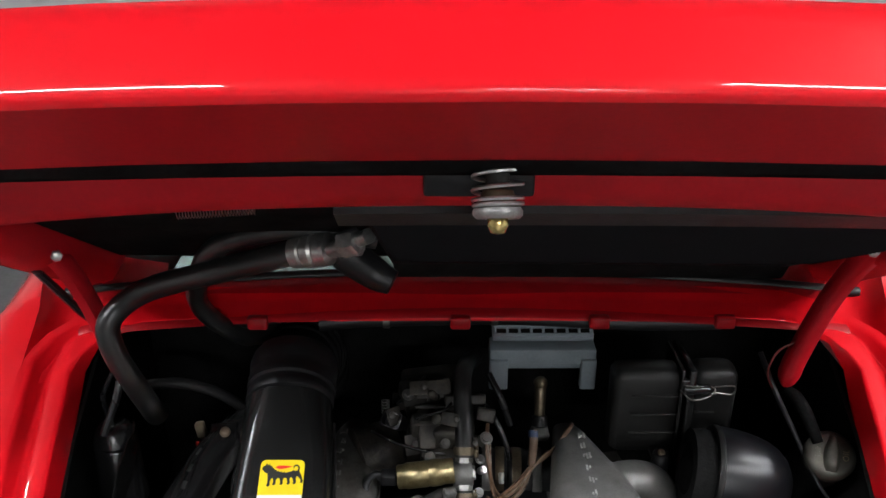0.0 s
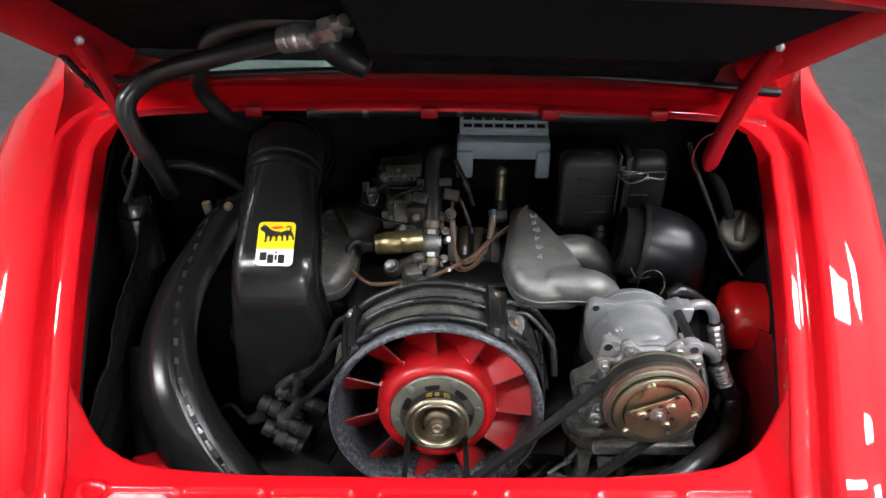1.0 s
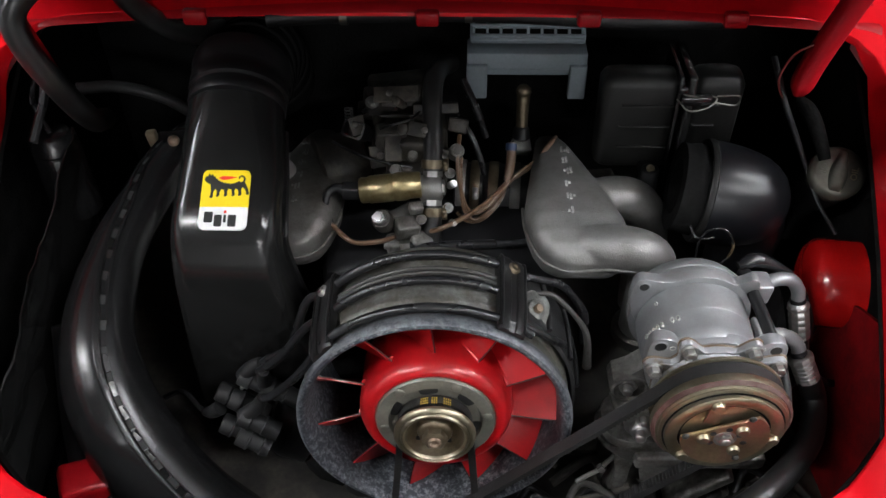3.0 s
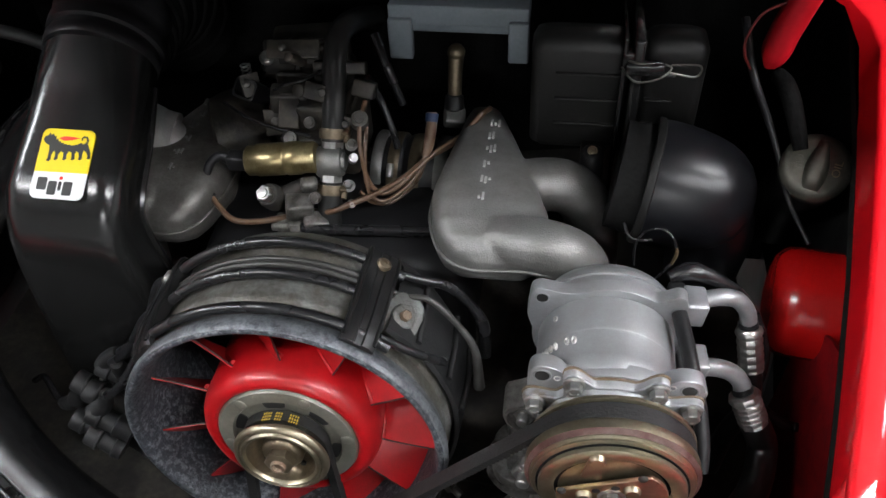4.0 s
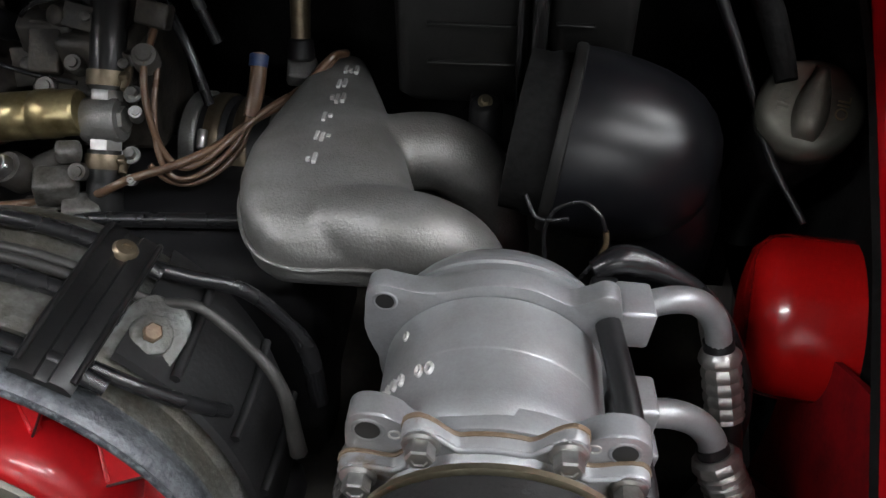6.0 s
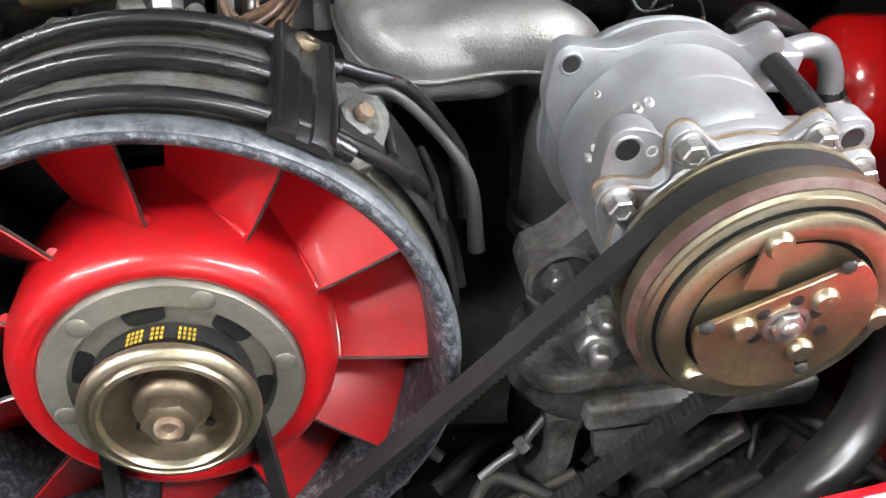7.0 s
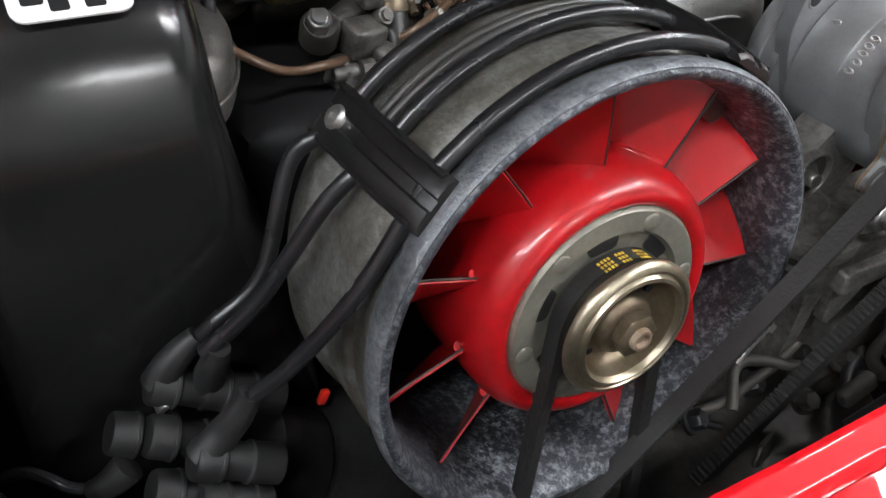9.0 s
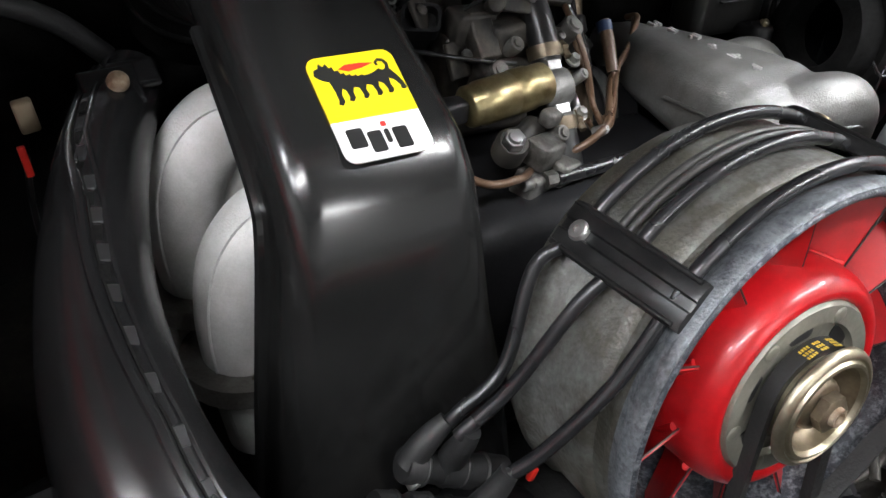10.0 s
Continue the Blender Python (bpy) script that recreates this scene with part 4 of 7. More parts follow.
lead("ignition_lead", arc(0.073, 0.1410, 52, 141) + [(-0.128, 0.086, 0.752), (-0.150, 0.072, 0.70), (-0.178, 0.072, 0.676), (-0.195, 0.075, 0.655)], 0.0042, CABLE, "thick black ignition lead behind the others")
lead("ignition_lead", arc(0.051, 0.1362, 56, 138), 0.0026, GREYLEAD, "thin grey-black lead over the housing")
lead("ignition_lead", arc(0.0575, 0.1362, 56, 138), 0.0026, GREYLEAD, "thin grey-black lead over the housing")
lead("ignition_lead", [polar(0.1405, 56, 0.074), polar(0.144, 48, 0.078), (0.122, 0.094, 0.772), (0.140, 0.097, 0.748), (0.150, 0.096, 0.726), (0.153, 0.092, 0.69)], [0.0038, 0.0038, 0.0038, 0.0038, 0.0055, 0.0055], CABLE, "black lead with a plug dropping beside the housing")
lead("ignition_lead", [polar(0.1380, 57, 0.055), polar(0.141, 50, 0.056), (0.112, 0.066, 0.786), (0.135, 0.062, 0.762), (0.148, 0.056, 0.740), (0.152, 0.050, 0.70)], [0.0026, 0.0026, 0.0026, 0.0026, 0.0034, 0.0048], GREYLEAD, "braided grey lead curving down beside the housing")
lead("ignition_lead", [polar(0.1370, 54, 0.008), polar(0.138, 44, 0.012), polar(0.139, 34, 0.022), polar(0.137, 26, 0.036)], 0.0036, CABLE, "black lead tucked in beside the housing")
LUGM = fr((0.090, 0.046, 0.7795), (0.50, -0.36, 0.78), (0.3, 0.9, 0.2))
bm = slab(B(), rrect(0.030, 0.050, 0.0145, 7), LUGM, 0.006, 0.0022)
lathe(bm, [(0.0105, 0.005), (0.0100, 0.0085), (0.0080, 0.0095), (0, 0.0095)], LUGM @ Matrix.Translation((0, 0.004, 0)), 20)
box(bm, LUGM @ Vector((0, -0.012, -0.008)), (0.030, 0.022, 0.016), LUGM.to_3x3().to_4x4(), bevel=0.005)
for v in bm.verts:
    v.co += Vector((1, 1, 1)) * 0.0012 * noise.noise(v.co * 120)
lug = tagged(part("housing_lug", bm, SHELL), "weathered grey mounting lug with a stud", "mounting lug")
bm = B()
hexa(bm, LUGM @ Vector((0, 0.004, 0.0085)), LUGM.to_3x3() @ Vector((0, 0, 1)), 0.0045, 0.006)
ob = link("stud", bm, RUST)
ob.parent = lug

# ---- distributor ----
dist = thing("distributor", (-0.17, 0.05, 0.57), "black ignition distributor with capped leads", "distributor")
bax = Vector((-0.885, 0.151, 0.441)).normalized()
d0 = Vector((-0.1547, 0.0558, 0.5740))
part("cap", lathe(B(), [(0, -0.020), (0.030, -0.020), (0.0325, 0), (0.0332, 0.002), (0.0332, 0.010), (0.0320, 0.011), (0.0305, 0.026), (0.026, 0.031), (0, 0.033)], fr(d0, bax), 40), RUBBER, dist, "black cap")
part("housing", lathe(B(), [(0, -0.070), (0.042, -0.066), (0.044, -0.040), (0.040, -0.026), (0.034, -0.018), (0, -0.016)], fr(d0 + Vector((0.006, 0.004, 0.0)), bax), 40), FLATBLACK, dist, "dark round housing")
# right-angle boots: a rounded head with a lip, its tower running down to the cap
for p, ln in (((-0.1836, 0.068, 0.6389), 0.040), ((-0.2071, 0.0732, 0.6469), 0.044), ((-0.1998, 0.0277, 0.6375), 0.040), ((-0.2153, 0.0522, 0.6345), 0.040), ((-0.2310, 0.0620, 0.6342), 0.046), ((-0.2211, 0.0290, 0.6225), 0.036), ((-0.2030, 0.0170, 0.6180), 0.032)):
    p = Vector(p)
    boot = part("terminal_boot", lathe(B(), [(0, -0.010), (0.0108, -0.010), (0.0118, -0.0090), (0.0118, -0.0076), (0.0112, -0.0070), (0.0110, 0.002), (0.0100, 0.0040), (0, 0.0050)], fr(p, bax), 28), BOOT, dist, "black rubber boot", 35)
    ob = link("tower", lathe(B(), [(0, -ln), (0.0104, -ln), (0.0104, -0.026), (0.0110, -0.0250), (0.0110, -0.0235), (0.0096, -0.0225), (0.0092, -0.0100), (0, -0.0100)], fr(p, bax), 24), BOOT, 35)
    ob.parent = boot
for pts in ([(-0.1998, 0.0277, 0.6375), (-0.188, 0.0290, 0.6480), (-0.180, 0.027, 0.660), (-0.174, 0.025, 0.675)], [(-0.1836, 0.068, 0.6389), (-0.182, 0.065, 0.652), (-0.180, 0.060, 0.665), (-0.178, 0.057, 0.676)], [(-0.2071, 0.0732, 0.6469), (-0.200, 0.0735, 0.657), (-0.192, 0.0735, 0.665), (-0.184, 0.073, 0.672)]):
    part("lead_sleeve", tube(B(), pts, [0.0088, 0.0082, 0.0072, 0.0056], 14), BOOT, dist, "", 60)
part("lead_sleeve", tube(B(), [(-0.2302, 0.0472, 0.6258), (-0.2375, 0.0470, 0.6200), (-0.2442, 0.0477, 0.6166), (-0.250, 0.050, 0.6150)], [0.0085, 0.0078, 0.0066, 0.0046], 14), BOOT, dist, "", 60)
part("lead", tube(B(), [(-0.2460, 0.0485, 0.6160), (-0.2569, 0.0546, 0.6151), (-0.2650, 0.0620, 0.6180), (-0.2735, 0.0700, 0.6185), (-0.2830, 0.0780, 0.6120), (-0.2950, 0.0850, 0.6000), (-0.310, 0.090, 0.585)], 0.0032, 10), CABLE, dist, "", 60)
part("terminal", box(B(), (-0.2077, 0.0655, 0.639), (0.004, 0.006, 0.008), pose(0, 0, 0, 20, 30, 10), bevel=0.001), STEEL, dist, "bare metal terminal")
bm = B()
box(bm, (-0.123, 0.062, 0.607), (0.005, 0.004, 0.010), pose(0, 0, 0, 0, 20, 0), bevel=0.001)
part("red_tab", bm, INKRED, dist, "small red tab")


# ---- black air duct with an oil sticker ----
duct = thing("air_duct", (-0.21, 0.12, 0.56), "glossy black moulded heater air duct with a sticker", "air duct")


def ductring(cx, cy, cz, w, d, tilt, r=0.02, n=6):
    """A rounded section w wide and d deep, its plane leaning back by tilt degrees."""
    c, s = math.cos(radians(tilt)), math.sin(radians(tilt))
    return [Vector((cx + a, cy + b * c, cz + b * s)) for a, b in rrect(w, d, min(r, w / 2 - 0.001, d / 2 - 0.001), n)]


bm = B()
secs = [ductring(-0.188, 0.124, 0.50, 0.172, 0.060, 0, 0.016), ductring(-0.191, 0.122, 0.58, 0.165, 0.060, 0, 0.017), ductring(-0.198, 0.121, 0.66, 0.146, 0.060, 0, 0.018),
        ductring(-0.2045, 0.121, 0.72, 0.126, 0.060, 0, 0.018), ductring(-0.2070, 0.1215, 0.755, 0.116, 0.060, -3, 0.018), ductring(-0.208, 0.1235, 0.776, 0.111, 0.060, -14, 0.019),
        ductring(-0.208, 0.1295, 0.793, 0.109, 0.060, -32, 0.020), ductring(-0.208, 0.1395, 0.805, 0.108, 0.060, -49, 0.020), ductring(-0.208, 0.1515, 0.813, 0.106, 0.060, -60, 0.021),
        ductring(-0.208, 0.185, 0.831, 0.104, 0.060, -61, 0.023), ductring(-0.209, 0.215, 0.849, 0.102, 0.070, -63, 0.030), ductring(-0.210, 0.240, 0.864, 0.099, 0.082, -66, 0.038),
        ductring(-0.210, 0.258, 0.874, 0.096, 0.092, -68, 0.0455)]
loft(bm, secs)
part("duct_body", bm, PLASTIC, duct, "", 50)
bm = B()
nk = fr((-0.210, 0.250, 0.870), (0, 1, 0.45))
lathe(bm, [(0.0, -0.004), (0.0495, -0.004), (0.0505, -0.002), (0.0505, 0.006), (0.0485, 0.008), (0.0485, 0.012), (0.0515, 0.014), (0.0515, 0.024), (0.050, 0.026), (0.051, 0.034), (0.052, 0.044), (0.050, 0.055), (0.046, 0.062), (0, 0.062)], nk, 40)
part("coupling", bm, RUBBER, duct, "black rubber coupling")
for sgn in (-1, 1):
    bm = B()
    tube(bm, [(-0.188 + sgn * 0.087, 0.136, 0.50), (-0.191 + sgn * 0.083, 0.134, 0.58), (-0.198 + sgn * 0.0735, 0.133, 0.66), (-0.2045 + sgn * 0.0635, 0.133, 0.72), (-0.208 + sgn * 0.056, 0.136, 0.776),
              (-0.208 + sgn * 0.0545, 0.148, 0.797), (-0.208 + sgn * 0.0525, 0.19, 0.822), (-0.210 + sgn * 0.050, 0.235, 0.850)], 0.0035, 6)
    part("seam", bm, PLASTIC, duct)
# sticker: yellow above, white below
STK = Matrix.Identity(4)
yv = Vector((0, 0.872, 0.490)).normalized()
xv = Vector((1, 0, 0))
STK = Matrix((xv, yv, xv.cross(yv))).transposed().to_4x4()
STK.translation = (-0.2050, 0.1370, 0.8395)
sticker = thing("oil_sticker", STK.translation, "yellow and white oil-brand sticker with a black beast", "sticker")
W_, H_ = 0.047, 0.062


full = rrect(W_, H_, 0.006)
half_t = [(x, y) for x, y in full if y > 0]
half_b = [(x, y) for x, y in full if y < 0]
SPL = -0.0075
part("yellow_field", slab(B(), half_t + [(-W_ / 2, SPL), (W_ / 2, SPL)], STK, 0.0012), YELLOW, sticker, "", 0)
part("white_field", slab(B(), [(W_ / 2, SPL), (-W_ / 2, SPL)] + half_b, STK, 0.0012), WHITE, sticker, "", 0)
beast = [(-19, 14), (-18, 17), (-16, 17.5), (-15, 20), (-13.6, 18), (-12, 19.5), (-11, 17), (-9.5, 17.5), (-9.2, 15), (-7.5, 15.2), (-7, 13.2), (-5.4, 13.6), (-4.8, 12), (-3, 12.5), (-2.2, 11.2), (-0.4, 11.8), (0.4, 10.8), (2.4, 11.4), (3.2, 10.6), (6, 11),
         (9, 12), (11, 13.2), (12.4, 12.2), (14, 12.6), (15, 14.4), (14.4, 16.6), (12.6, 17.2), (11.4, 16.2), (11.8, 15), (10.6, 15), (10.4, 17), (12.4, 18.6), (15, 18), (16.6, 15.6), (16, 12.4), (18, 9), (19.6, 5), (20.4, 1.4), (19, 0.6),
         (17.6, 1.2), (18, 3), (16.2, 6), (14, 7.6), (13.4, 4.6), (14, 1), (12.6, -0.4), (11, 0), (11.4, 1.8), (10.6, 5), (8.6, 6.6), (7.6, 4), (8.4, 0.6), (7, -0.8), (5.4, -0.4), (5.9, 1.4), (5, 5.2), (2.6, 6), (1.4, 3.6), (1.8, 0.2), (0.4, -1.2),
         (-1.2, -0.6), (-0.6, 1), (-1.4, 5), (-3.6, 5.6), (-5, 3), (-4.8, 0), (-6.4, -1.6), (-8, -0.8), (-7.2, 0.8), (-7.6, 4.4), (-9, 5.8), (-10.4, 2.4), (-10.2, -1), (-11.6, -2.8), (-13.4, -2), (-12.6, 0), (-12.6, 5), (-13.4, 10), (-16, 11), (-17.6, 12.4)]
part("emblem", slab(B(), [(x * 0.00114, y * 0.00114 + 0.0045) for x, y in beast], STK @ Matrix.Translation((0, 0, 0.0012)), 0.0003), INK, sticker, "", 0)
part("flame", slab(B(), [(-0.008, 0.0225), (-0.004, 0.0245), (0.004, 0.0245), (0.011, 0.0235), (0.004, 0.0215), (-0.003, 0.0205)], STK @ Matrix.Translation((0, 0, 0.0012)), 0.0003), INKRED, sticker, "", 0)
for k, (bx, y0, y1, w) in enumerate(((-0.0185, -0.0235, -0.0125, 0.0085), (-0.0085, -0.0275, -0.0155, 0.0075), (0.0005, -0.0235, -0.0155, 0.0026), (0.0048, -0.0275, -0.0155, 0.0080))):
    part("letter_bar", slab(B(), rrect(w, y1 - y0, 0.0012, 3, bx + w / 2, (y0 + y1) / 2), STK @ Matrix.Translation((0, 0, 0.0012)), 0.0003), INK, sticker, "", 0)
part("letter_dot", slab(B(), rrect(0.0028, 0.0028, 0.0006, 2, 0.0018, -0.0125), STK @ Matrix.Translation((0, 0, 0.0012)), 0.0003), INKRED, sticker, "", 0)

# ---- large black hose with a notched seam ----
big = thing("air_hose", (-0.31, 0.05, 0.55), "large curved black plastic air pipe with a notched seam", "air pipe")
HP = [(-0.280, 0.322, 0.788), (-0.303, 0.276, 0.783), (-0.324, 0.225, 0.768), (-0.342, 0.155, 0.748), (-0.3470, 0.085, 0.718), (-0.335, 0.035, 0.675), (-0.305, -0.003, 0.620), (-0.262, -0.028, 0.562), (-0.215, -0.04, 0.515)]
HR = [0.022, 0.0245, 0.026, 0.029, 0.035, 0.043, 0.047, 0.048, 0.046]
bm = B()
tube(bm, HP, HR, 32, 10)
part("pipe", bm, DUCTPL, big, "", 60)
PP = smooth_path(HP, 10)
RR = [float(v) for v in np.interp(np.linspace(0, len(HR) - 1, len(PP)), range(len(HR)), HR)]
seam_dir = Vector((0.0, -0.5, 0.86)).normalized()
sp = []
for i, p in enumerate(PP):
    t = (PP[min(i + 1, len(PP) - 1)] - PP[max(i - 1, 0)]).normalized()
    v = (seam_dir - t * seam_dir.dot(t)).normalized()
    turn = float(np.interp(i / (len(PP) - 1), (0, 0.2, 0.3, 0.5, 0.7, 1), (0.9, 0.6, 0.08, -0.46, -0.37, -0.2)))
    v = v * math.cos(turn) + t.cross(v) * math.sin(turn)
    sp.append((p, t, v, RR[i]))
# two moulded halves meet in a raised lip with a dark joint; keys bridge it
for off, hgt, wid in ((0.0052, 0.0016, 0.0030), (-0.0062, 0.0008, 0.0016)):
    rows = []
    for p, t, v, r in sp[3:]:
        q = t.cross(v)
        c = p + q * off
        rows.append([c + v * (r * 0.97) + q * wid, c + v * (r + hgt * 0.6) + q * wid * 0.9, c + v * (r + hgt) + q * wid * 0.4, c + v * (r + hgt) - q * wid * 0.4, c + v * (r + hgt * 0.6) - q * wid * 0.9, c + v * (r * 0.97) - q * wid])
    part("seam_lip", loft(B(), rows), DUCTPL, big, "raised lip of the seam", 50)
rows = [[p + v * (r + 0.0004) + t.cross(v) * 0.0016, p + v * (r + 0.0006) + t.cross(v) * 0.0004, p + v * (r * 0.97), ] for p, t, v, r in sp[3:]]
part("seam_joint", loft(B(), rows), FLATBLACK, big, "dark joint of the seam", 0)
step = [0.0]
for a, b in zip(sp, sp[1:]):
    step.append(step[-1] + (b[0] - a[0]).length)
k = 0
dist_ = 0.030
while dist_ < step[-1] - 0.02:
    i = max(q for q in range(len(step)) if step[q] <= dist_)
    p, t, v, r = sp[i]
    p = p + t * (dist_ - step[i])
    q = t.cross(v)
    m3 = Matrix((q, t, v)).transposed().to_4x4()
    bm = box(B(), p + v * (r - 0.0004) - q * 0.0026, (0.0066, 0.0110, 0.0022), m3, bevel=0.0008, seg=1)
    part("seam_key", bm, BOOT, big, "", 0)
    bm = box(B(), p + v * (r - 0.0002) - q * 0.0026 + t * 0.0120, (0.0056, 0.0095, 0.0012), m3)
    part("seam_slot", bm, FLATBLACK, big, "", 0)
    dist_ += 0.024
bm = B()
lathe(bm, [(0, 0.0055), (0.0040, 0.0053), (0.0060, 0.0035), (0.0066, 0), (0, 0)], fr((-0.2970, 0.2740, 0.8095), (0.1, -0.55, 0.8)), 16)
part("bolt", bm, RUST, big, "brown bolt head")
bm = B()
box(bm, (-0.300, 0.280, 0.803), (0.034, 0.028, 0.008), pose(0, 0, 0, 34, 0, 6), bevel=0.003)
box(bm, (-0.285, 0.290, 0.806), (0.030, 0.020, 0.007), pose(0, 0, 0, 34, 0, 6), bevel=0.003)
part("lug", bm, DUCTPL, big, "black mounting lug")
for pts, r, mm in (([(-0.262, 0.170, 0.650), (-0.252, 0.166, 0.662), (-0.246, 0.164, 0.668)], 0.0042, TANWIRE), ([(-0.2455, 0.160, 0.690), (-0.2450, 0.160, 0.676), (-0.2448, 0.160, 0.655), (-0.2442, 0.160, 0.640)], 0.0018, BROWN), ([(-0.2475, 0.160, 0.688), (-0.2478, 0.160, 0.668), (-0.2465, 0.160, 0.645)], 0.0014, TANWIRE)):
    tagged(part("tan_wire", tube(B(), pts, r, 8), mm, None, "", 60), "short tan wire beside the duct", "wire", "tan wires")


# ---- intake manifolds ----
def manifold(name, mirror, material, label):
    """A cast plenum with two runners bending down; mirror is 1 or -1 in x about the given middle."""
    t = thing(name, (0.15 if mirror > 0 else -0.155, 0.2, 0.62), label, "intake manifold", "intake manifolds")

    def P(x, y, z):
        return (x, y, z) if mirror > 0 else (-x - 0.018, y + 0.030, z - 0.014)
    bm = B()
    # plenum: a wedge from the narrow tip back by the coupling to the fat front lobe
    secs = []
    for y, xm, w, h, zt in ((0.345, 0.128, 0.030, 0.03, 0.770), (0.325, 0.130, 0.040, 0.045, 0.778), (0.29, 0.134, 0.058, 0.055, 0.784), (0.25, 0.138, 0.078, 0.062, 0.788), (0.21, 0.142, 0.098, 0.068, 0.790),
                         (0.184, 0.147, 0.104, 0.060, 0.789), (0.163, 0.150, 0.100, 0.054, 0.784), (0.148, 0.152, 0.088, 0.046, 0.777), (0.138, 0.153, 0.066, 0.033, 0.769), (0.133, 0.153, 0.034, 0.016, 0.760)):
        secs.append([P(xm + a, y, zt - h / 2 + b) for a, b in rrect(w, h, min(w, h) * 0.34, 5)])
    loft(bm, secs)
    body = bm
    for pts, rr in (([(0.155, 0.164, 0.760), (0.185, 0.155, 0.764), (0.210, 0.153, 0.760), (0.227, 0.159, 0.741), (0.234, 0.167, 0.704), (0.2355, 0.173, 0.65), (0.236, 0.177, 0.60)], [0.025, 0.0255, 0.0255, 0.0255, 0.026, 0.026, 0.026]),
                    ([(0.150, 0.230, 0.752), (0.185, 0.240, 0.759 + (0.034 if mirror < 0 else 0)), (0.212, 0.244, 0.756), (0.231, 0.247, 0.736), (0.241, 0.250, 0.70), (0.246, 0.252, 0.65), (0.25, 0.25, 0.58)], [0.026, 0.0255, 0.025, 0.025, 0.025, 0.025, 0.026])):
        if mirror < 0 and pts[0][1] > 0.2:
            part("runner", tube(B(), [P(*p) for p in pts], rr, 24, 8), CAST_LIGHT, t, "", 70)
        else:
            n = len(pts) if mirror > 0 else 3
            tube(body, [P(*p) for p in pts[:n]], rr[:n], 24, 8)
    if mirror > 0:
        part("runner_flange", lathe(B(), [(0.020, -0.010), (0.031, -0.010), (0.033, -0.007), (0.033, 0.005), (0.030, 0.008), (0.020, 0.008)], fr(P(0.236, 0.177, 0.615), (0, 0, 1)), 32, closed=True), CAST_DARK, t, "stained flange", 40)
    # plenum and runners flow into one another as one casting
    cast = part("casting", body, material, t, "", 180)
    md = cast.modifiers.new("fuse", "REMESH")
    md.mode, md.voxel_size, md.use_smooth_shade = "VOXEL", 0.0021, True
    md = cast.modifiers.new("fillet", "SMOOTH")
    md.factor, md.iterations = 0.5, 6
    seam = [(0.0925, 0.225, 0.757), (0.0925, 0.200, 0.759), (0.0940, 0.182, 0.760), (0.0995, 0.163, 0.758), (0.1075, 0.148, 0.755), (0.120, 0.1375, 0.753), (0.138, 0.1325, 0.752), (0.156, 0.1325, 0.753), (0.178, 0.1310, 0.756), (0.200, 0.1290, 0.756), (0.217, 0.1320, 0.750)]
    part("casting_seam", tube(B(), [P(*p) for p in seam], 0.0016, 8), material, t, "", 80)
    for k in range(6):
        bm = B()
        y = 0.185 + 0.0225 * k
        xw = 0.1405 + 0.0002 * k
        zt = 0.7905 if y < 0.25 else 0.7905 - 0.006 * (y - 0.25) / 0.05
        for q in range(2 + k % 2):
            box(bm, P(xw + 0.0035 * (q - 0.8), y + 0.0015 * ((q + k) % 2), zt - 0.0015), (0.0022, 0.0085 if (k + q) % 3 else 0.0028, 0.0034))
        part("cast_mark", bm, CAST_LIGHT if mirror > 0 else CAST, t, "", 0)
    return t


manifold("intake_manifold", 1, CAST, "grey cast aluminium intake manifold with two runners")
manifold("intake_manifold", -1, CAST_DARK, "dull stained aluminium intake manifold beside the black duct")

# left-hand runners, seen beside the duct
for pts, rr in (([(-0.175, 0.270, 0.768), (-0.210, 0.268, 0.777), (-0.244, 0.265, 0.776), (-0.266, 0.262, 0.750), (-0.271, 0.260, 0.710), (-0.266, 0.257, 0.66), (-0.256, 0.255, 0.59)], [0.024, 0.025, 0.0255, 0.025, 0.0245, 0.024, 0.024]),
                ([(-0.205, 0.205, 0.735), (-0.232, 0.204, 0.742), (-0.254, 0.200, 0.724), (-0.262, 0.198, 0.688), (-0.259, 0.198, 0.640), (-0.250, 0.198, 0.58)], [0.024, 0.025, 0.0255, 0.025, 0.024, 0.024])):
    t = thing("intake_runner", pts[-1], "bright cast aluminium intake runner beside the duct", "intake runner", "runners by the duct")
    part("pipe", tube(B(), pts, rr, 24), CAST_LIGHT, t, "", 70)
    P = smooth_path(pts, 8)
    Q = np.interp(np.linspace(0, len(rr) - 1, len(P)), range(len(rr)), rr)
    side = Vector((-0.75, -0.5, 0.3)).normalized()
    line = []
    for i in range(2, len(P) - 2):
        d = (P[i + 1] - P[i - 1]).normalized()
        v = (side - d * side.dot(d)).normalized()
        line.append(P[i] + v * float(Q[i]))
    part("casting_seam", tube(B(), line, 0.0012, 6, raw=True), CAST_LIGHT, t)
    bm = B()
    lathe(bm, [(0.026, 0), (0.040, 0), (0.040, 0.014), (0.026, 0.014)], fr(pts[-2], (0, 0, 1)), 28, closed=True)
    part("flange", bm, CAST_DARK, t)

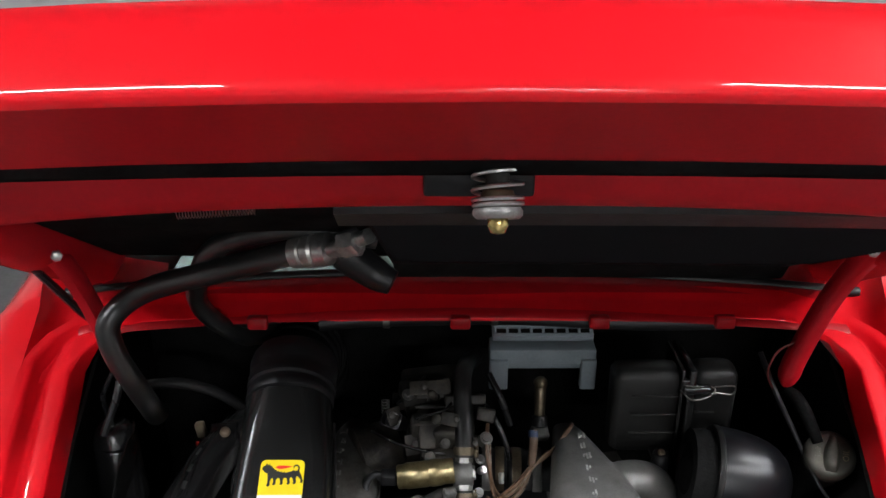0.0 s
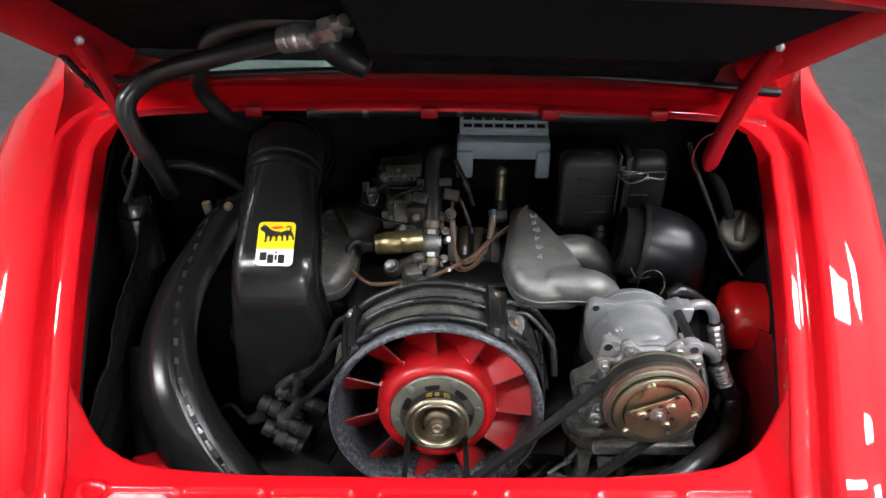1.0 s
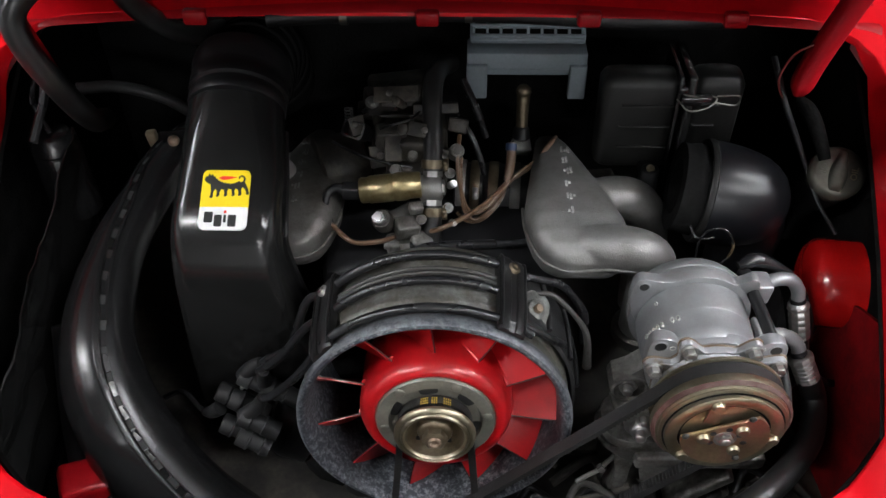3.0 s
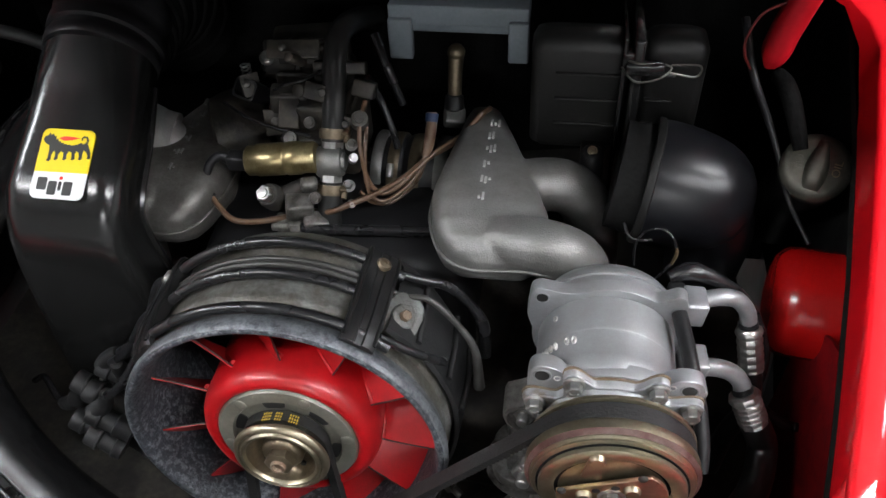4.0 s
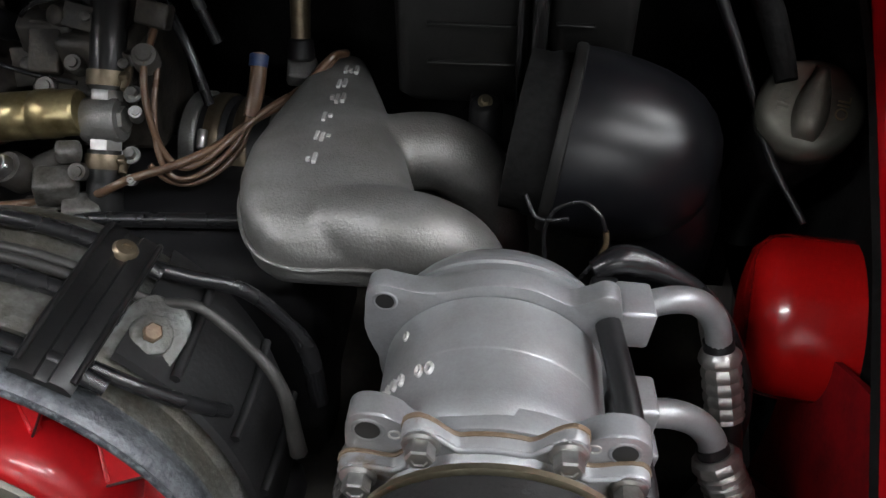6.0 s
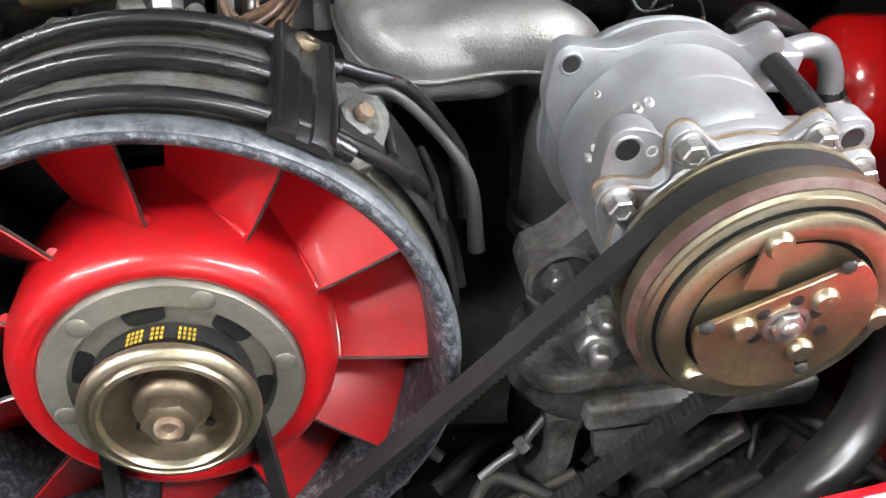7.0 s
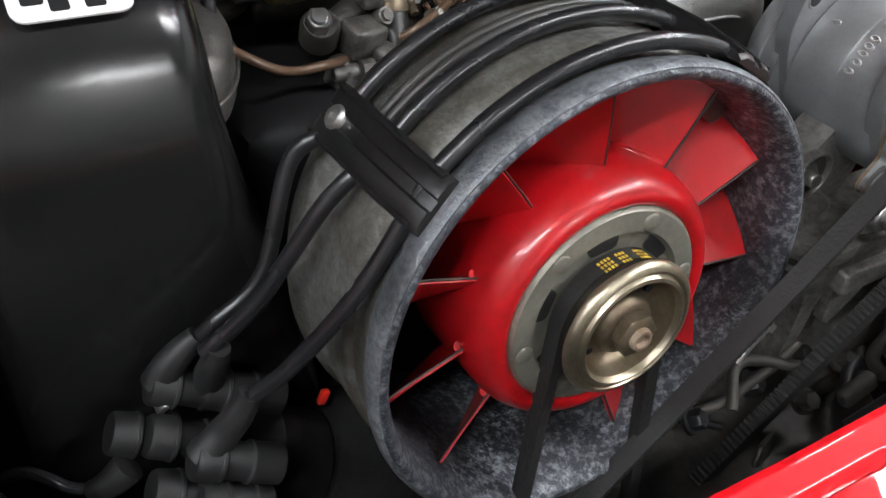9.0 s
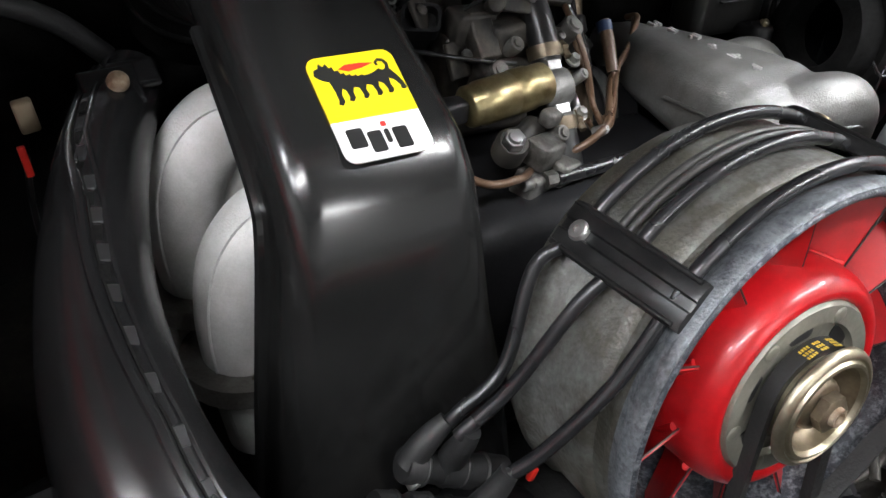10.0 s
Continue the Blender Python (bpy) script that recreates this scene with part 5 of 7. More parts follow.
# ---- throttle body and coupling between the manifolds ----
thr = thing("throttle_body", (-0.03, 0.30, 0.70), "grimy alloy throttle body with levers and screws", "throttle body")
bm = B()
box(bm, (-0.035, 0.315, 0.765), (0.085, 0.075, 0.085), bevel=0.008)
box(bm, (-0.045, 0.345, 0.82), (0.075, 0.05, 0.05), pose(0, 0, 0, 0, 0, 12), bevel=0.006)
box(bm, (-0.02, 0.285, 0.80), (0.05, 0.04, 0.03), bevel=0.005)
cyl(bm, (-0.09, 0.31, 0.76), (-0.14, 0.29, 0.755), 0.036, 0.040, 24, 0.003)
part("casting", bm, GRIME, thr)
bm = B()
for c, s, r in (((-0.055, 0.285, 0.808), (0.035, 0.02, 0.03), 10), ((-0.012, 0.30, 0.825), (0.03, 0.028, 0.02), -15), ((-0.07, 0.32, 0.835), (0.03, 0.03, 0.02), 20), ((-0.03, 0.262, 0.775), (0.06, 0.02, 0.03), 0)):
    box(bm, c, s, pose(0, 0, 0, 10, 5, r), bevel=0.003)
part("lever_block", bm, DARK, thr)
bm = B()
lathe(bm, [(0.0045, 0.004), (0.009, 0.004), (0.009, 0.0), (0.0045, 0.0)], fr((-0.0415, 0.2910, 0.8030), (0.1, -0.6, 0.8)), 20, closed=True)
lathe(bm, [(0, 0.003), (0.004, 0.003), (0.004, 0), (0, 0)], fr((-0.0415, 0.2910, 0.8030), (0.1, -0.6, 0.8)), 12)
part("screw_ring", bm, BRASS, thr, "brass ring screw")
for p, r in (((-0.05, 0.268, 0.793), 0.005), ((-0.005, 0.275, 0.807), 0.004), ((-0.075, 0.30, 0.845), 0.005), ((0.012, 0.245, 0.79), 0.004), ((0.01, 0.225, 0.757), 0.004)):
    bm = B()
    hexa(bm, p, (0.1, -0.5, 0.8), r, 0.006, r * 1.5)
    part("screw", bm, STEEL, thr)
pm = fr((-0.0920, 0.2880, 0.8150), (-0.30, -0.62, 0.62))
bm = B()
loft(bm, [[pm @ Vector((a, b, h)) for a, b in rrect(w, d, 0.005, 4)] for h, w, d in ((-0.030, 0.018, 0.014), (-0.008, 0.020, 0.015), (-0.006, 0.026, 0.019), (0.012, 0.027, 0.020), (0.012, 0.023, 0.016), (0.002, 0.022, 0.015))])
part("plug", bm, RUBBER, thr, "open black plug connector", 40)
bm = B()
pth = []
for k in range(0, 8 * 12 + 1):
    a = 2 * math.pi * k / 12
    q = k / 96
    pth.append(Vector((-0.104 + 0.0045 * math.cos(a), 0.312 + 0.0045 * math.sin(a), 0.795 + 0.035 * q)))
tube(bm, pth, 0.0009, 5, raw=True)
part("return_spring", bm, STEEL, thr, "small coil spring")
for k in range(9):
    rng = random.Random(40 + k)
    bm = B()
    x, y, z = rng.uniform(-0.09, 0.0), rng.uniform(0.29, 0.36), rng.uniform(0.80, 0.86)
    if k % 2:
        box(bm, (x, y, z), (rng.uniform(0.012, 0.03), rng.uniform(0.01, 0.02), rng.uniform(0.008, 0.02)), pose(0, 0, 0, rng.uniform(-30, 30), rng.uniform(-30, 30), rng.uniform(0, 90)), bevel=0.002)
    else:
        cyl(bm, (x, y, z), (x + rng.uniform(-0.015, 0.015), y - 0.02, z + rng.uniform(-0.005, 0.02)), rng.uniform(0.004, 0.008), seg=12, bevel=0.001)
    part("linkage_piece", bm, (GRIME, DARK, GRIME)[k % 3], thr)

for pts, r in (([(-0.10, 0.335, 0.80), (-0.075, 0.31, 0.836), (-0.05, 0.318, 0.848), (-0.02, 0.34, 0.84), (0.0, 0.36, 0.80)], 0.0024),
               ([(-0.065, 0.276, 0.826), (-0.05, 0.268, 0.838), (-0.032, 0.272, 0.842), (-0.022, 0.29, 0.84)], 0.0014), ([(-0.12, 0.28, 0.806), (-0.09, 0.262, 0.802), (-0.06, 0.256, 0.796), (-0.03, 0.256, 0.79)], 0.0018),
               ([(0.02, 0.30, 0.83), (0.035, 0.285, 0.812), (0.045, 0.275, 0.79), (0.05, 0.27, 0.77)], 0.0036), ([(0.025, 0.325, 0.86), (0.04, 0.305, 0.835), (0.052, 0.30, 0.80)], 0.0042)):
    part("control_cable", tube(B(), pts, r, 8), CABLE, thr, "thin black control cable")
for c, sz, tw in (((-0.068, 0.272, 0.792), (0.022, 0.004, 0.026), (-25, 0, 15)), ((-0.02, 0.272, 0.828), (0.030, 0.004, 0.016), (-35, 8, -10)), ((-0.092, 0.288, 0.822), (0.018, 0.004, 0.022), (-30, 0, 30)), ((0.004, 0.262, 0.80), (0.012, 0.010, 0.020), (-20, 12, 0)), ((-0.048, 0.30, 0.856), (0.05, 0.003, 0.018), (-50, 0, 5))):
    part("lever", box(B(), c, sz, pose(0, 0, 0, *tw), bevel=0.0012), GRIME, thr, "dark lever plate")
for c, r in (((-0.066, 0.266, 0.797), 0.0042), ((-0.016, 0.266, 0.832), 0.0036), ((-0.094, 0.284, 0.826), 0.004), ((-0.055, 0.292, 0.862), 0.0035), ((0.006, 0.255, 0.806), 0.0034)):
    bm = B()
    lathe(bm, [(0, 0.003), (r * 0.6, 0.003), (r, 0.002), (r, 0), (0, 0)], fr(c, (0.1, -0.6, 0.8)), 14)
    part("pivot", bm, BRKT, thr)
for c, ax, r, h, mm in (((-0.030, 0.262, 0.800), (0.1, -0.7, 0.7), 0.0060, 0.008, CAST_DARK), ((-0.048, 0.252, 0.788), (0.0, -0.7, 0.7), 0.0070, 0.006, CAST_DARK), ((0.018, 0.262, 0.806), (0.2, -0.6, 0.8), 0.0085, 0.010, CAST_DARK), ((0.014, 0.238, 0.780), (0.3, -0.6, 0.7), 0.0045, 0.008, STEEL),
                        ((-0.040, 0.252, 0.778), (0, -0.7, 0.7), 0.0036, 0.005, STEEL), ((-0.02, 0.212, 0.752), (0.2, -0.8, 0.6), 0.0060, 0.010, BRKT), ((0.016, 0.206, 0.752), (0.3, -0.8, 0.6), 0.0038, 0.006, STEEL)):
    bm = B()
    lathe(bm, [(0, h), (r * 0.55, h), (r * 0.6, h * 0.8), (r * 0.9, h * 0.8), (r, h * 0.6), (r, -0.006), (0, -0.006)], fr(c, ax), 16)
    part("boss", bm, mm, thr, "small round screw boss")
for c, sz, tw, mm in (((-0.052, 0.272, 0.806), (0.020, 0.014, 0.034), (-40, 6, 8), GRIME), ((-0.005, 0.300, 0.838), (0.050, 0.016, 0.012), (-30, 0, 4), GRIME), ((-0.045, 0.305, 0.842), (0.040, 0.003, 0.010), (-35, 0, 2), DARK), ((0.020, 0.285, 0.826), (0.022, 0.012, 0.016), (-30, 10, -6), GRIME)):
    part("casting_piece", box(B(), c, sz, pose(0, 0, 0, *tw), bevel=0.0018), mm, thr)

part("link_rod", tube(B(), [(-0.066, 0.296, 0.8300), (-0.040, 0.296, 0.8305), (-0.014, 0.297, 0.8300)], 0.0022, 8), DARK, thr, "dark link rod")
part("screw_ring_seat", lathe(B(), [(0, -0.006), (0.0105, -0.006), (0.0105, 0.0005), (0.0092, 0.0012), (0, 0.0012)], fr((-0.0415, 0.2910, 0.8018), (0.1, -0.6, 0.8)), 20), BRKT, thr)
for c, r in (((-0.046, 0.2830, 0.7830), 0.0070), ((-0.0365, 0.2830, 0.7820), 0.0046)):
    bm = lathe(B(), [(r * 0.55, 0.004), (r, 0.004), (r * 1.05, 0.0), (r * 1.05, -0.012), (0, -0.012), (0, 0.001), (r * 0.55, 0.001)], fr(c, (0.1, -0.6, 0.8)), 18)
    part("screw_cup", bm, BRKT, thr, "dull recessed screw")

coup = thing("rubber_coupling", (0.05, 0.27, 0.70), "black rubber coupling held by bright band clamps", "coupling")
cm = fr((0.017, 0.311, 0.709), (1, -0.06, 0.0))
part("sleeve", lathe(B(), [(0, 0), (0.0375, 0), (0.0375, 0.018), (0.0385, 0.031), (0.0360, 0.034), (0.0385, 0.037), (0.0385, 0.054), (0.0370, 0.058), (0.0370, 0.10), (0, 0.10)], cm, 44), RUBBER, coup)
for h0, h1, r, mm, lab in ((0.002, 0.013, 0.0405, CAST, "grey alloy collar"), (0.0185, 0.0300, 0.0400, CLAMP, "bright band clamp"), (0.0400, 0.0520, 0.0398, CLAMP, "bright band clamp"), (0.066, 0.078, 0.0400, CAST, "grey alloy collar")):
    bm = lathe(B(), [(0.036, h0), (r - 0.0006, h0), (r, h0 + 0.0008), (r, h1 - 0.0008), (r - 0.0006, h1), (0.036, h1)], cm, 44, closed=True)
    part("alloy_collar" if mm is CAST else "band_clamp", bm, mm, coup, lab)
part("clamp_screw", cyl(B(), (0.0405, 0.262, 0.739), (0.0405, 0.272, 0.748), 0.0035, seg=12, bevel=0.0008), STEEL, coup)

# ---- idle valve, tee and hose ----
valve = thing("idle_valve", (-0.05, 0.22, 0.76), "yellow-plated idle air valve with a black plug", "idle valve")
v0, v1 = Vector((-0.0870, 0.2300, 0.7765)), Vector((-0.0180, 0.2340, 0.7830))
bm = B()
lathe(bm, [(0, 0), (0.0125, 0), (0.0145, 0.002), (0.0145, 0.010), (0.0155, 0.011), (0.0155, 0.036), (0.0148, 0.037), (0.0148, 0.039), (0.0158, 0.040), (0.0158, 0.052), (0.0148, 0.054), (0.0148, 0.066), (0.013, 0.068), (0, 0.068)], fr(v0, v1 - v0), 32)
part("canister", bm, VALVE, valve)
bm = B()
box(bm, v0 + Vector((-0.010, 0.001, -0.001)), (0.020, 0.016, 0.016), bevel=0.003)
part("plug", bm, RUBBER, valve, "black plug")
bm = B()
tube(bm, [v0 + Vector((-0.018, 0, 0.000)), (-0.113, 0.228, 0.782), (-0.122, 0.222, 0.776), (-0.124, 0.212, 0.765), (-0.1185, 0.202, 0.753)], [0.0055, 0.0048, 0.0045, 0.0042, 0.004], 10)
part("plug_boot", bm, RUBBER, valve)
tee = thing("hose_tee", (-0.0075, 0.2395, 0.76), "grey alloy hose tee with hexagonal ends", "hose tee")
TC, TA = Vector((-0.0075, 0.2390, 0.7740)), Vector((0.02, 0.57, 0.82)).normalized()
bm = B()
lathe(bm, [(0, -0.014), (0.0135, -0.014), (0.0150, -0.012), (0.0150, 0.008), (0.0135, 0.0105), (0.006, 0.011), (0, 0.011)], fr(TC, (1, 0.03, 0.08)), 28)
cyl(bm, TC - TA * 0.026, TC + TA * 0.026, 0.0085, seg=16)
part("tee_body", bm, CAST, tee)
part("face_screw", hexa(B(), TC + Vector((0.010, 0, 0.001)), (1, 0.03, 0.08), 0.0085, 0.004), STEEL, tee)
for sg in (1, -1):
    part("hex_collar", hexa(B(), TC + TA * sg * 0.0105, TA * sg, 0.0108, 0.0105), STEEL, tee, "", 20)
h = thing("breather_hose", (-0.004, 0.28, 0.80), "black rubber breather hose with plated clamps", "hose")
part("upper_hose", tube(B(), [TC + TA * 0.019, TC + TA * 0.045, (-0.0080, 0.2860, 0.8340), (-0.0085, 0.3010, 0.8510), (-0.007, 0.322, 0.862), (0.000, 0.352, 0.858), (0.010, 0.395, 0.838)], 0.0112, 18), HOSE, h, "", 80)
part("lower_hose", tube(B(), [TC - TA * 0.019, TC - TA * 0.040, (-0.0085, 0.2080, 0.728), (-0.008, 0.198, 0.700), (-0.006, 0.19, 0.66)], 0.0115, 18), HOSE, h, "", 80)
for sg in (1, -1):
    p = TC + TA * sg * 0.0265
    bm = lathe(B(), [(0.0112, -0.0048), (0.0127, -0.0048), (0.0130, -0.0030), (0.0130, 0.0030), (0.0127, 0.0048), (0.0112, 0.0048)], fr(p, TA), 28, closed=True)
    box(bm, p + Vector((0.0135, -0.003, 0.002)), (0.006, 0.007, 0.009), bevel=0.0015)
    cyl(bm, p + Vector((0.0145, -0.010, -0.002)), p + Vector((0.0145, 0.004, 0.006)), 0.0028, seg=10)
    part("clamp", bm, CLAMP, h, "yellow-plated clamp")
sens = thing("temperature_sensor", (-0.066, 0.205, 0.74), "bright hexagonal sensor in a black socket", "sensor")
bm = B()
hexa(bm, (-0.0636, 0.2050, 0.7560), (-0.15, -0.55, 0.82), 0.0082, 0.011)
lathe(bm, [(0, 0.014), (0.0045, 0.0135), (0.0055, 0.010), (0, 0.010)], fr((-0.0636, 0.2050, 0.7560), (-0.15, -0.55, 0.82)), 14)
part("hex_head", bm, CHROME, sens)
bm = B()
lathe(bm, [(0, 0), (0.012, 0), (0.012, 0.014), (0.010, 0.018), (0, 0.018)], fr((-0.0600, 0.2130, 0.7450), (-0.15, -0.55, 0.82)), 20)
cyl(bm, (-0.0600, 0.2130, 0.7450), (-0.03, 0.225, 0.755), 0.009, seg=14)
part("socket", bm, DARK, sens)
bm = B()
for x, y, z, s in ((-0.035, 0.205, 0.745, 0.02), (-0.02, 0.20, 0.73, 0.018), (-0.045, 0.20, 0.725, 0.02), (-0.025, 0.215, 0.765, 0.012)):
    box(bm, (x, y, z), (s * 1.3, s, s), pose(0, 0, 0, 12, 8, 20), bevel=0.003)
tagged(part("union_block", bm, BRKT), "grimy alloy union block below the valve", "union")

# brown ignition wires looping across
for pts, r in (([(0.134, 0.325, 0.782), (0.1285, 0.308, 0.7885), (0.118, 0.298, 0.780), (0.103, 0.286, 0.768), (0.079, 0.271, 0.7590), (0.060, 0.250, 0.7520), (0.040, 0.226, 0.7520), (0.017, 0.2040, 0.7545), (-0.004, 0.202, 0.7440), (-0.026, 0.2165, 0.7290), (-0.048, 0.200, 0.7350), (-0.070, 0.1830, 0.7430), (-0.095, 0.183, 0.7445), (-0.1185, 0.202, 0.753)], 0.0029),
               ([(0.130, 0.312, 0.786), (0.112, 0.292, 0.775), (0.086, 0.274, 0.764), (0.066, 0.252, 0.754), (0.052, 0.238, 0.7465), (0.0385, 0.2310, 0.7455), (0.028, 0.232, 0.758), (0.0225, 0.2380, 0.7840), (0.020, 0.252, 0.805), (0.022, 0.275, 0.82)], 0.0024),
               ([(0.079, 0.296, 0.795), (0.080, 0.284, 0.780), (0.077, 0.2705, 0.7640), (0.068, 0.252, 0.7490), (0.050, 0.232, 0.7400), (0.036, 0.224, 0.7420), (0.027, 0.228, 0.756), (0.024, 0.243, 0.78), (0.024, 0.262, 0.80)], 0.0021),
               ([(0.0775, 0.272, 0.760), (0.070, 0.256, 0.744), (0.058, 0.243, 0.735), (0.044, 0.232, 0.732), (0.030, 0.226, 0.738), (0.020, 0.226, 0.750)], 0.0020)):
    bm = B()
    tube(bm, pts, r, 9)
    tagged(part("brown_wire", bm, BROWN, None, "", 60), "brown insulated wire looping over the intake", "wire", "brown wires")
bm = B()
tube(bm, [(0.0770, 0.2690, 0.7620), (0.0795, 0.279, 0.773), (0.0810, 0.288, 0.785), (0.0810, 0.296, 0.795)], [0.0048, 0.0056, 0.0056, 0.0048], 10)
tagged(part("wire_sleeve", bm, BROWN), "brown heat sleeve round the wires", "cable sleeve")

tagged(part("tape_band", lathe(B(), [(0.0050, -0.004), (0.0064, -0.004), (0.0064, 0.004), (0.0050, 0.004)], fr((0.0808, 0.2930, 0.7910), (0.05, 0.62, 0.78)), 16, closed=True), TAPE), "blue tape band on the brown sleeve", "tape")

# ---- grey control box ----
gb = thing("control_box", (0.098, 0.42, 0.82), "grey plastic box with a slotted lid on a bracket", "control box")
bm = B()
box(bm, (0.0985, 0.385, 0.8565), (0.138, 0.035, 0.021), bevel=0.002)
for x, w in ((0.041, 0.024), (0.158, 0.020)):
    box(bm, (x, 0.368, 0.832), (w, 0.012, 0.044), bevel=0.002)
box(bm, (0.0985, 0.374, 0.848), (0.10, 0.010, 0.020), bevel=0.002)
part("base", bm, GREYBOX, gb)
bm = B()
tilt = pose(0, 0, 0, 38, 0, 0)
box(bm, (0.0985, 0.410, 0.900), (0.132, 0.08, 0.012), tilt, bevel=0.003)
lidb = part("box_lid", bm, GREYBOX, gb)
bm = box(B(), Vector((0.0985, 0.410, 0.900)) + (tilt @ Vector((0, 0, 0.0062))), (0.126, 0.074, 0.001), tilt)
ob = link("slot_floor", bm, FLATBLACK, 0)
ob.parent = lidb
for r_ in range(7):
    bm = box(B(), Vector((0.0985, 0.410, 0.900)) + (tilt @ Vector((0, -0.036 + 0.012 * r_, 0.0085))), (0.130, 0.0042, 0.006), tilt, bevel=0.0008, seg=1)
    ob = link("rib", bm, GREYBOX)
    ob.parent = lidb
for c_ in range(9):
    bm = box(B(), Vector((0.0985, 0.410, 0.900)) + (tilt @ Vector((-0.062 + 0.0155 * c_, 0, 0.0080))), (0.0032, 0.076, 0.005), tilt, bevel=0.0008, seg=1)
    ob = link("cross_rib", bm, GREYBOX)
    ob.parent = lidb
bm = B()
tube(bm, [(0.0965, 0.363, 0.818), (0.0960, 0.356, 0.800), (0.0955, 0.348, 0.776)], [0.0080, 0.0074, 0.0070], 12)
sphere(bm, (0.0965, 0.363, 0.820), 0.0092, seg=14, rings=8)
part("strut", bm, PULLEY, gb, "brown plated strut")
part("strut_foot", box(B(), (0.0960, 0.340, 0.758), (0.022, 0.020, 0.014), pose(0, 0, 0, 25, 10, 12), bevel=0.003), CAST, gb, "pale alloy foot")
part("strut_boot", cyl(B(), (0.0955, 0.349, 0.780), (0.0955, 0.343, 0.765), 0.0095, 0.0105, 16, 0.002), RUBBER, gb, "black rubber boot")

# ---- air filter box and its dome ----
air = thing("air_filter_box", (0.25, 0.34, 0.76), "dusty black ribbed air filter box with wire clips", "air filter box")
AT = pose(0, 0, 0, -2, 0, 0)
AC = Vector((0.248, 0.334, 0.842))


def A(x, y, z):
    return AC + (AT @ Vector((x, y, z)))


bm = B()
for x0, x1, d in ((-0.074, 0.012, 0.0), (0.024, 0.079, 0.004)):
    secs = []
    for z, g in ((-0.073, 0.006), (-0.067, 0.001), (0.030, 0.0), (0.038, 0.003), (0.043, 0.010)):
        secs.append([A((x0 + x1) / 2 + a, b + d - 0.030, z) for a, b in rrect(x1 - x0 - 2 * g, 0.040 - 2 * g, 0.010, 4)])
    loft(bm, secs)
part("case", bm, AIRBOX, air, "", 40)
for k in range(3):
    for x0, x1 in ((-0.052, 0.008), (0.028, 0.052)):
        bm = B()
        z = (-0.042, -0.016, 0.010)[k]
        box(bm, A((x0 + x1) / 2, -0.050 + (0.004 if x0 > 0 else 0), z), (x1 - x0, 0.006, 0.0020), AT, bevel=0.0008)
        part("rib", bm, AIRBOX, air)
bm = B()
box(bm, A(0.018, -0.018, -0.046), (0.010, 0.082, 0.190), AT, bevel=0.003)
box(bm, A(0.006, -0.020, -0.046), (0.004, 0.074, 0.190), AT, bevel=0.0015)
part("joint_strip", bm, PLASTIC, air, "black joint strip")
for dz in (0.040,):
    bm = B()
    tube(bm, [A(0.004, -0.056, 0.022), A(0.016, -0.066, 0.014), A(0.035, -0.064, 0.016), A(0.046, -0.057, 0.022), A(0.040, -0.056, 0.026), A(0.020, -0.060, 0.028), A(0.006, -0.056, 0.029)], 0.0009, 6)
    tube(bm, [A(0.046, -0.056, 0.018), A(0.068, -0.054, 0.014), A(0.070, -0.054, 0.025), A(0.046, -0.056, 0.026)], 0.0009, 6)
    part("wire_clip", bm, CLIP, air, "wire spring clip")
    bm = B()
    box(bm, A(0.024, -0.056, 0.022), (0.034, 0.012, 0.012), AT, bevel=0.003)
    box(bm, A(0.010, -0.050, 0.030), (0.012, 0.016, 0.014), AT, bevel=0.003)
    part("clip_seat", bm, PLASTIC, air)
bm = B()
hexa(bm, (0.2345, 0.2625, 0.7855), (0.1, -0.5, 0.8), 0.0030, 0.004, 0.0048)
part("screw", bm, GOLD, air, "plated screw")
bm = B()
cyl(bm, (0.2345, 0.2635, 0.785), (0.235, 0.268, 0.752), 0.010, 0.012, 14, 0.002)
box(bm, (0.235, 0.280, 0.776), (0.022, 0.034, 0.010), bevel=0.003)
part("rubber_mount", bm, RUBBER, air)
dome = thing("air_meter_dome", (0.32, 0.22, 0.73), "smooth black plastic air intake dome", "intake dome")
DOM = fr((0.2845, 0.225, 0.785), (1, -0.13, -0.12))
bm = lathe(B(), [(0.0555, 0.0), (0.0560, 0.008), (0.0555, 0.020), (0.0540, 0.034), (0.0515, 0.047), (0.0475, 0.060), (0.0415, 0.071), (0.0330, 0.0805), (0.0220, 0.087), (0.0100, 0.0902), (0, 0.0908)], DOM, 48)
part("shell", bm, DOMEPL, dome, "", 70)
part("outlet", tube(B(), [(0.335, 0.222, 0.765), (0.345, 0.230, 0.735), (0.350, 0.240, 0.70), (0.352, 0.25, 0.66)], [0.040, 0.040, 0.038, 0.036], 28), DOMEPL, dome, "", 70)
part("collar", lathe(B(), [(0.046, -0.006), (0.0555, -0.006), (0.0568, -0.004), (0.0568, 0.0), (0.0550, 0.0015), (0.046, 0.0015)], DOM, 48, closed=True), AIRBOX, dome, "black flange of the dome")
part("bellows", lathe(B(), [(0.030, -0.006), (0.0500, -0.006), (0.0490, -0.010), (0.0500, -0.014), (0.0480, -0.018), (0.0480, -0.030), (0.030, -0.030)], DOM, 40, closed=True), FLATBLACK, dome, "black rubber sleeve")

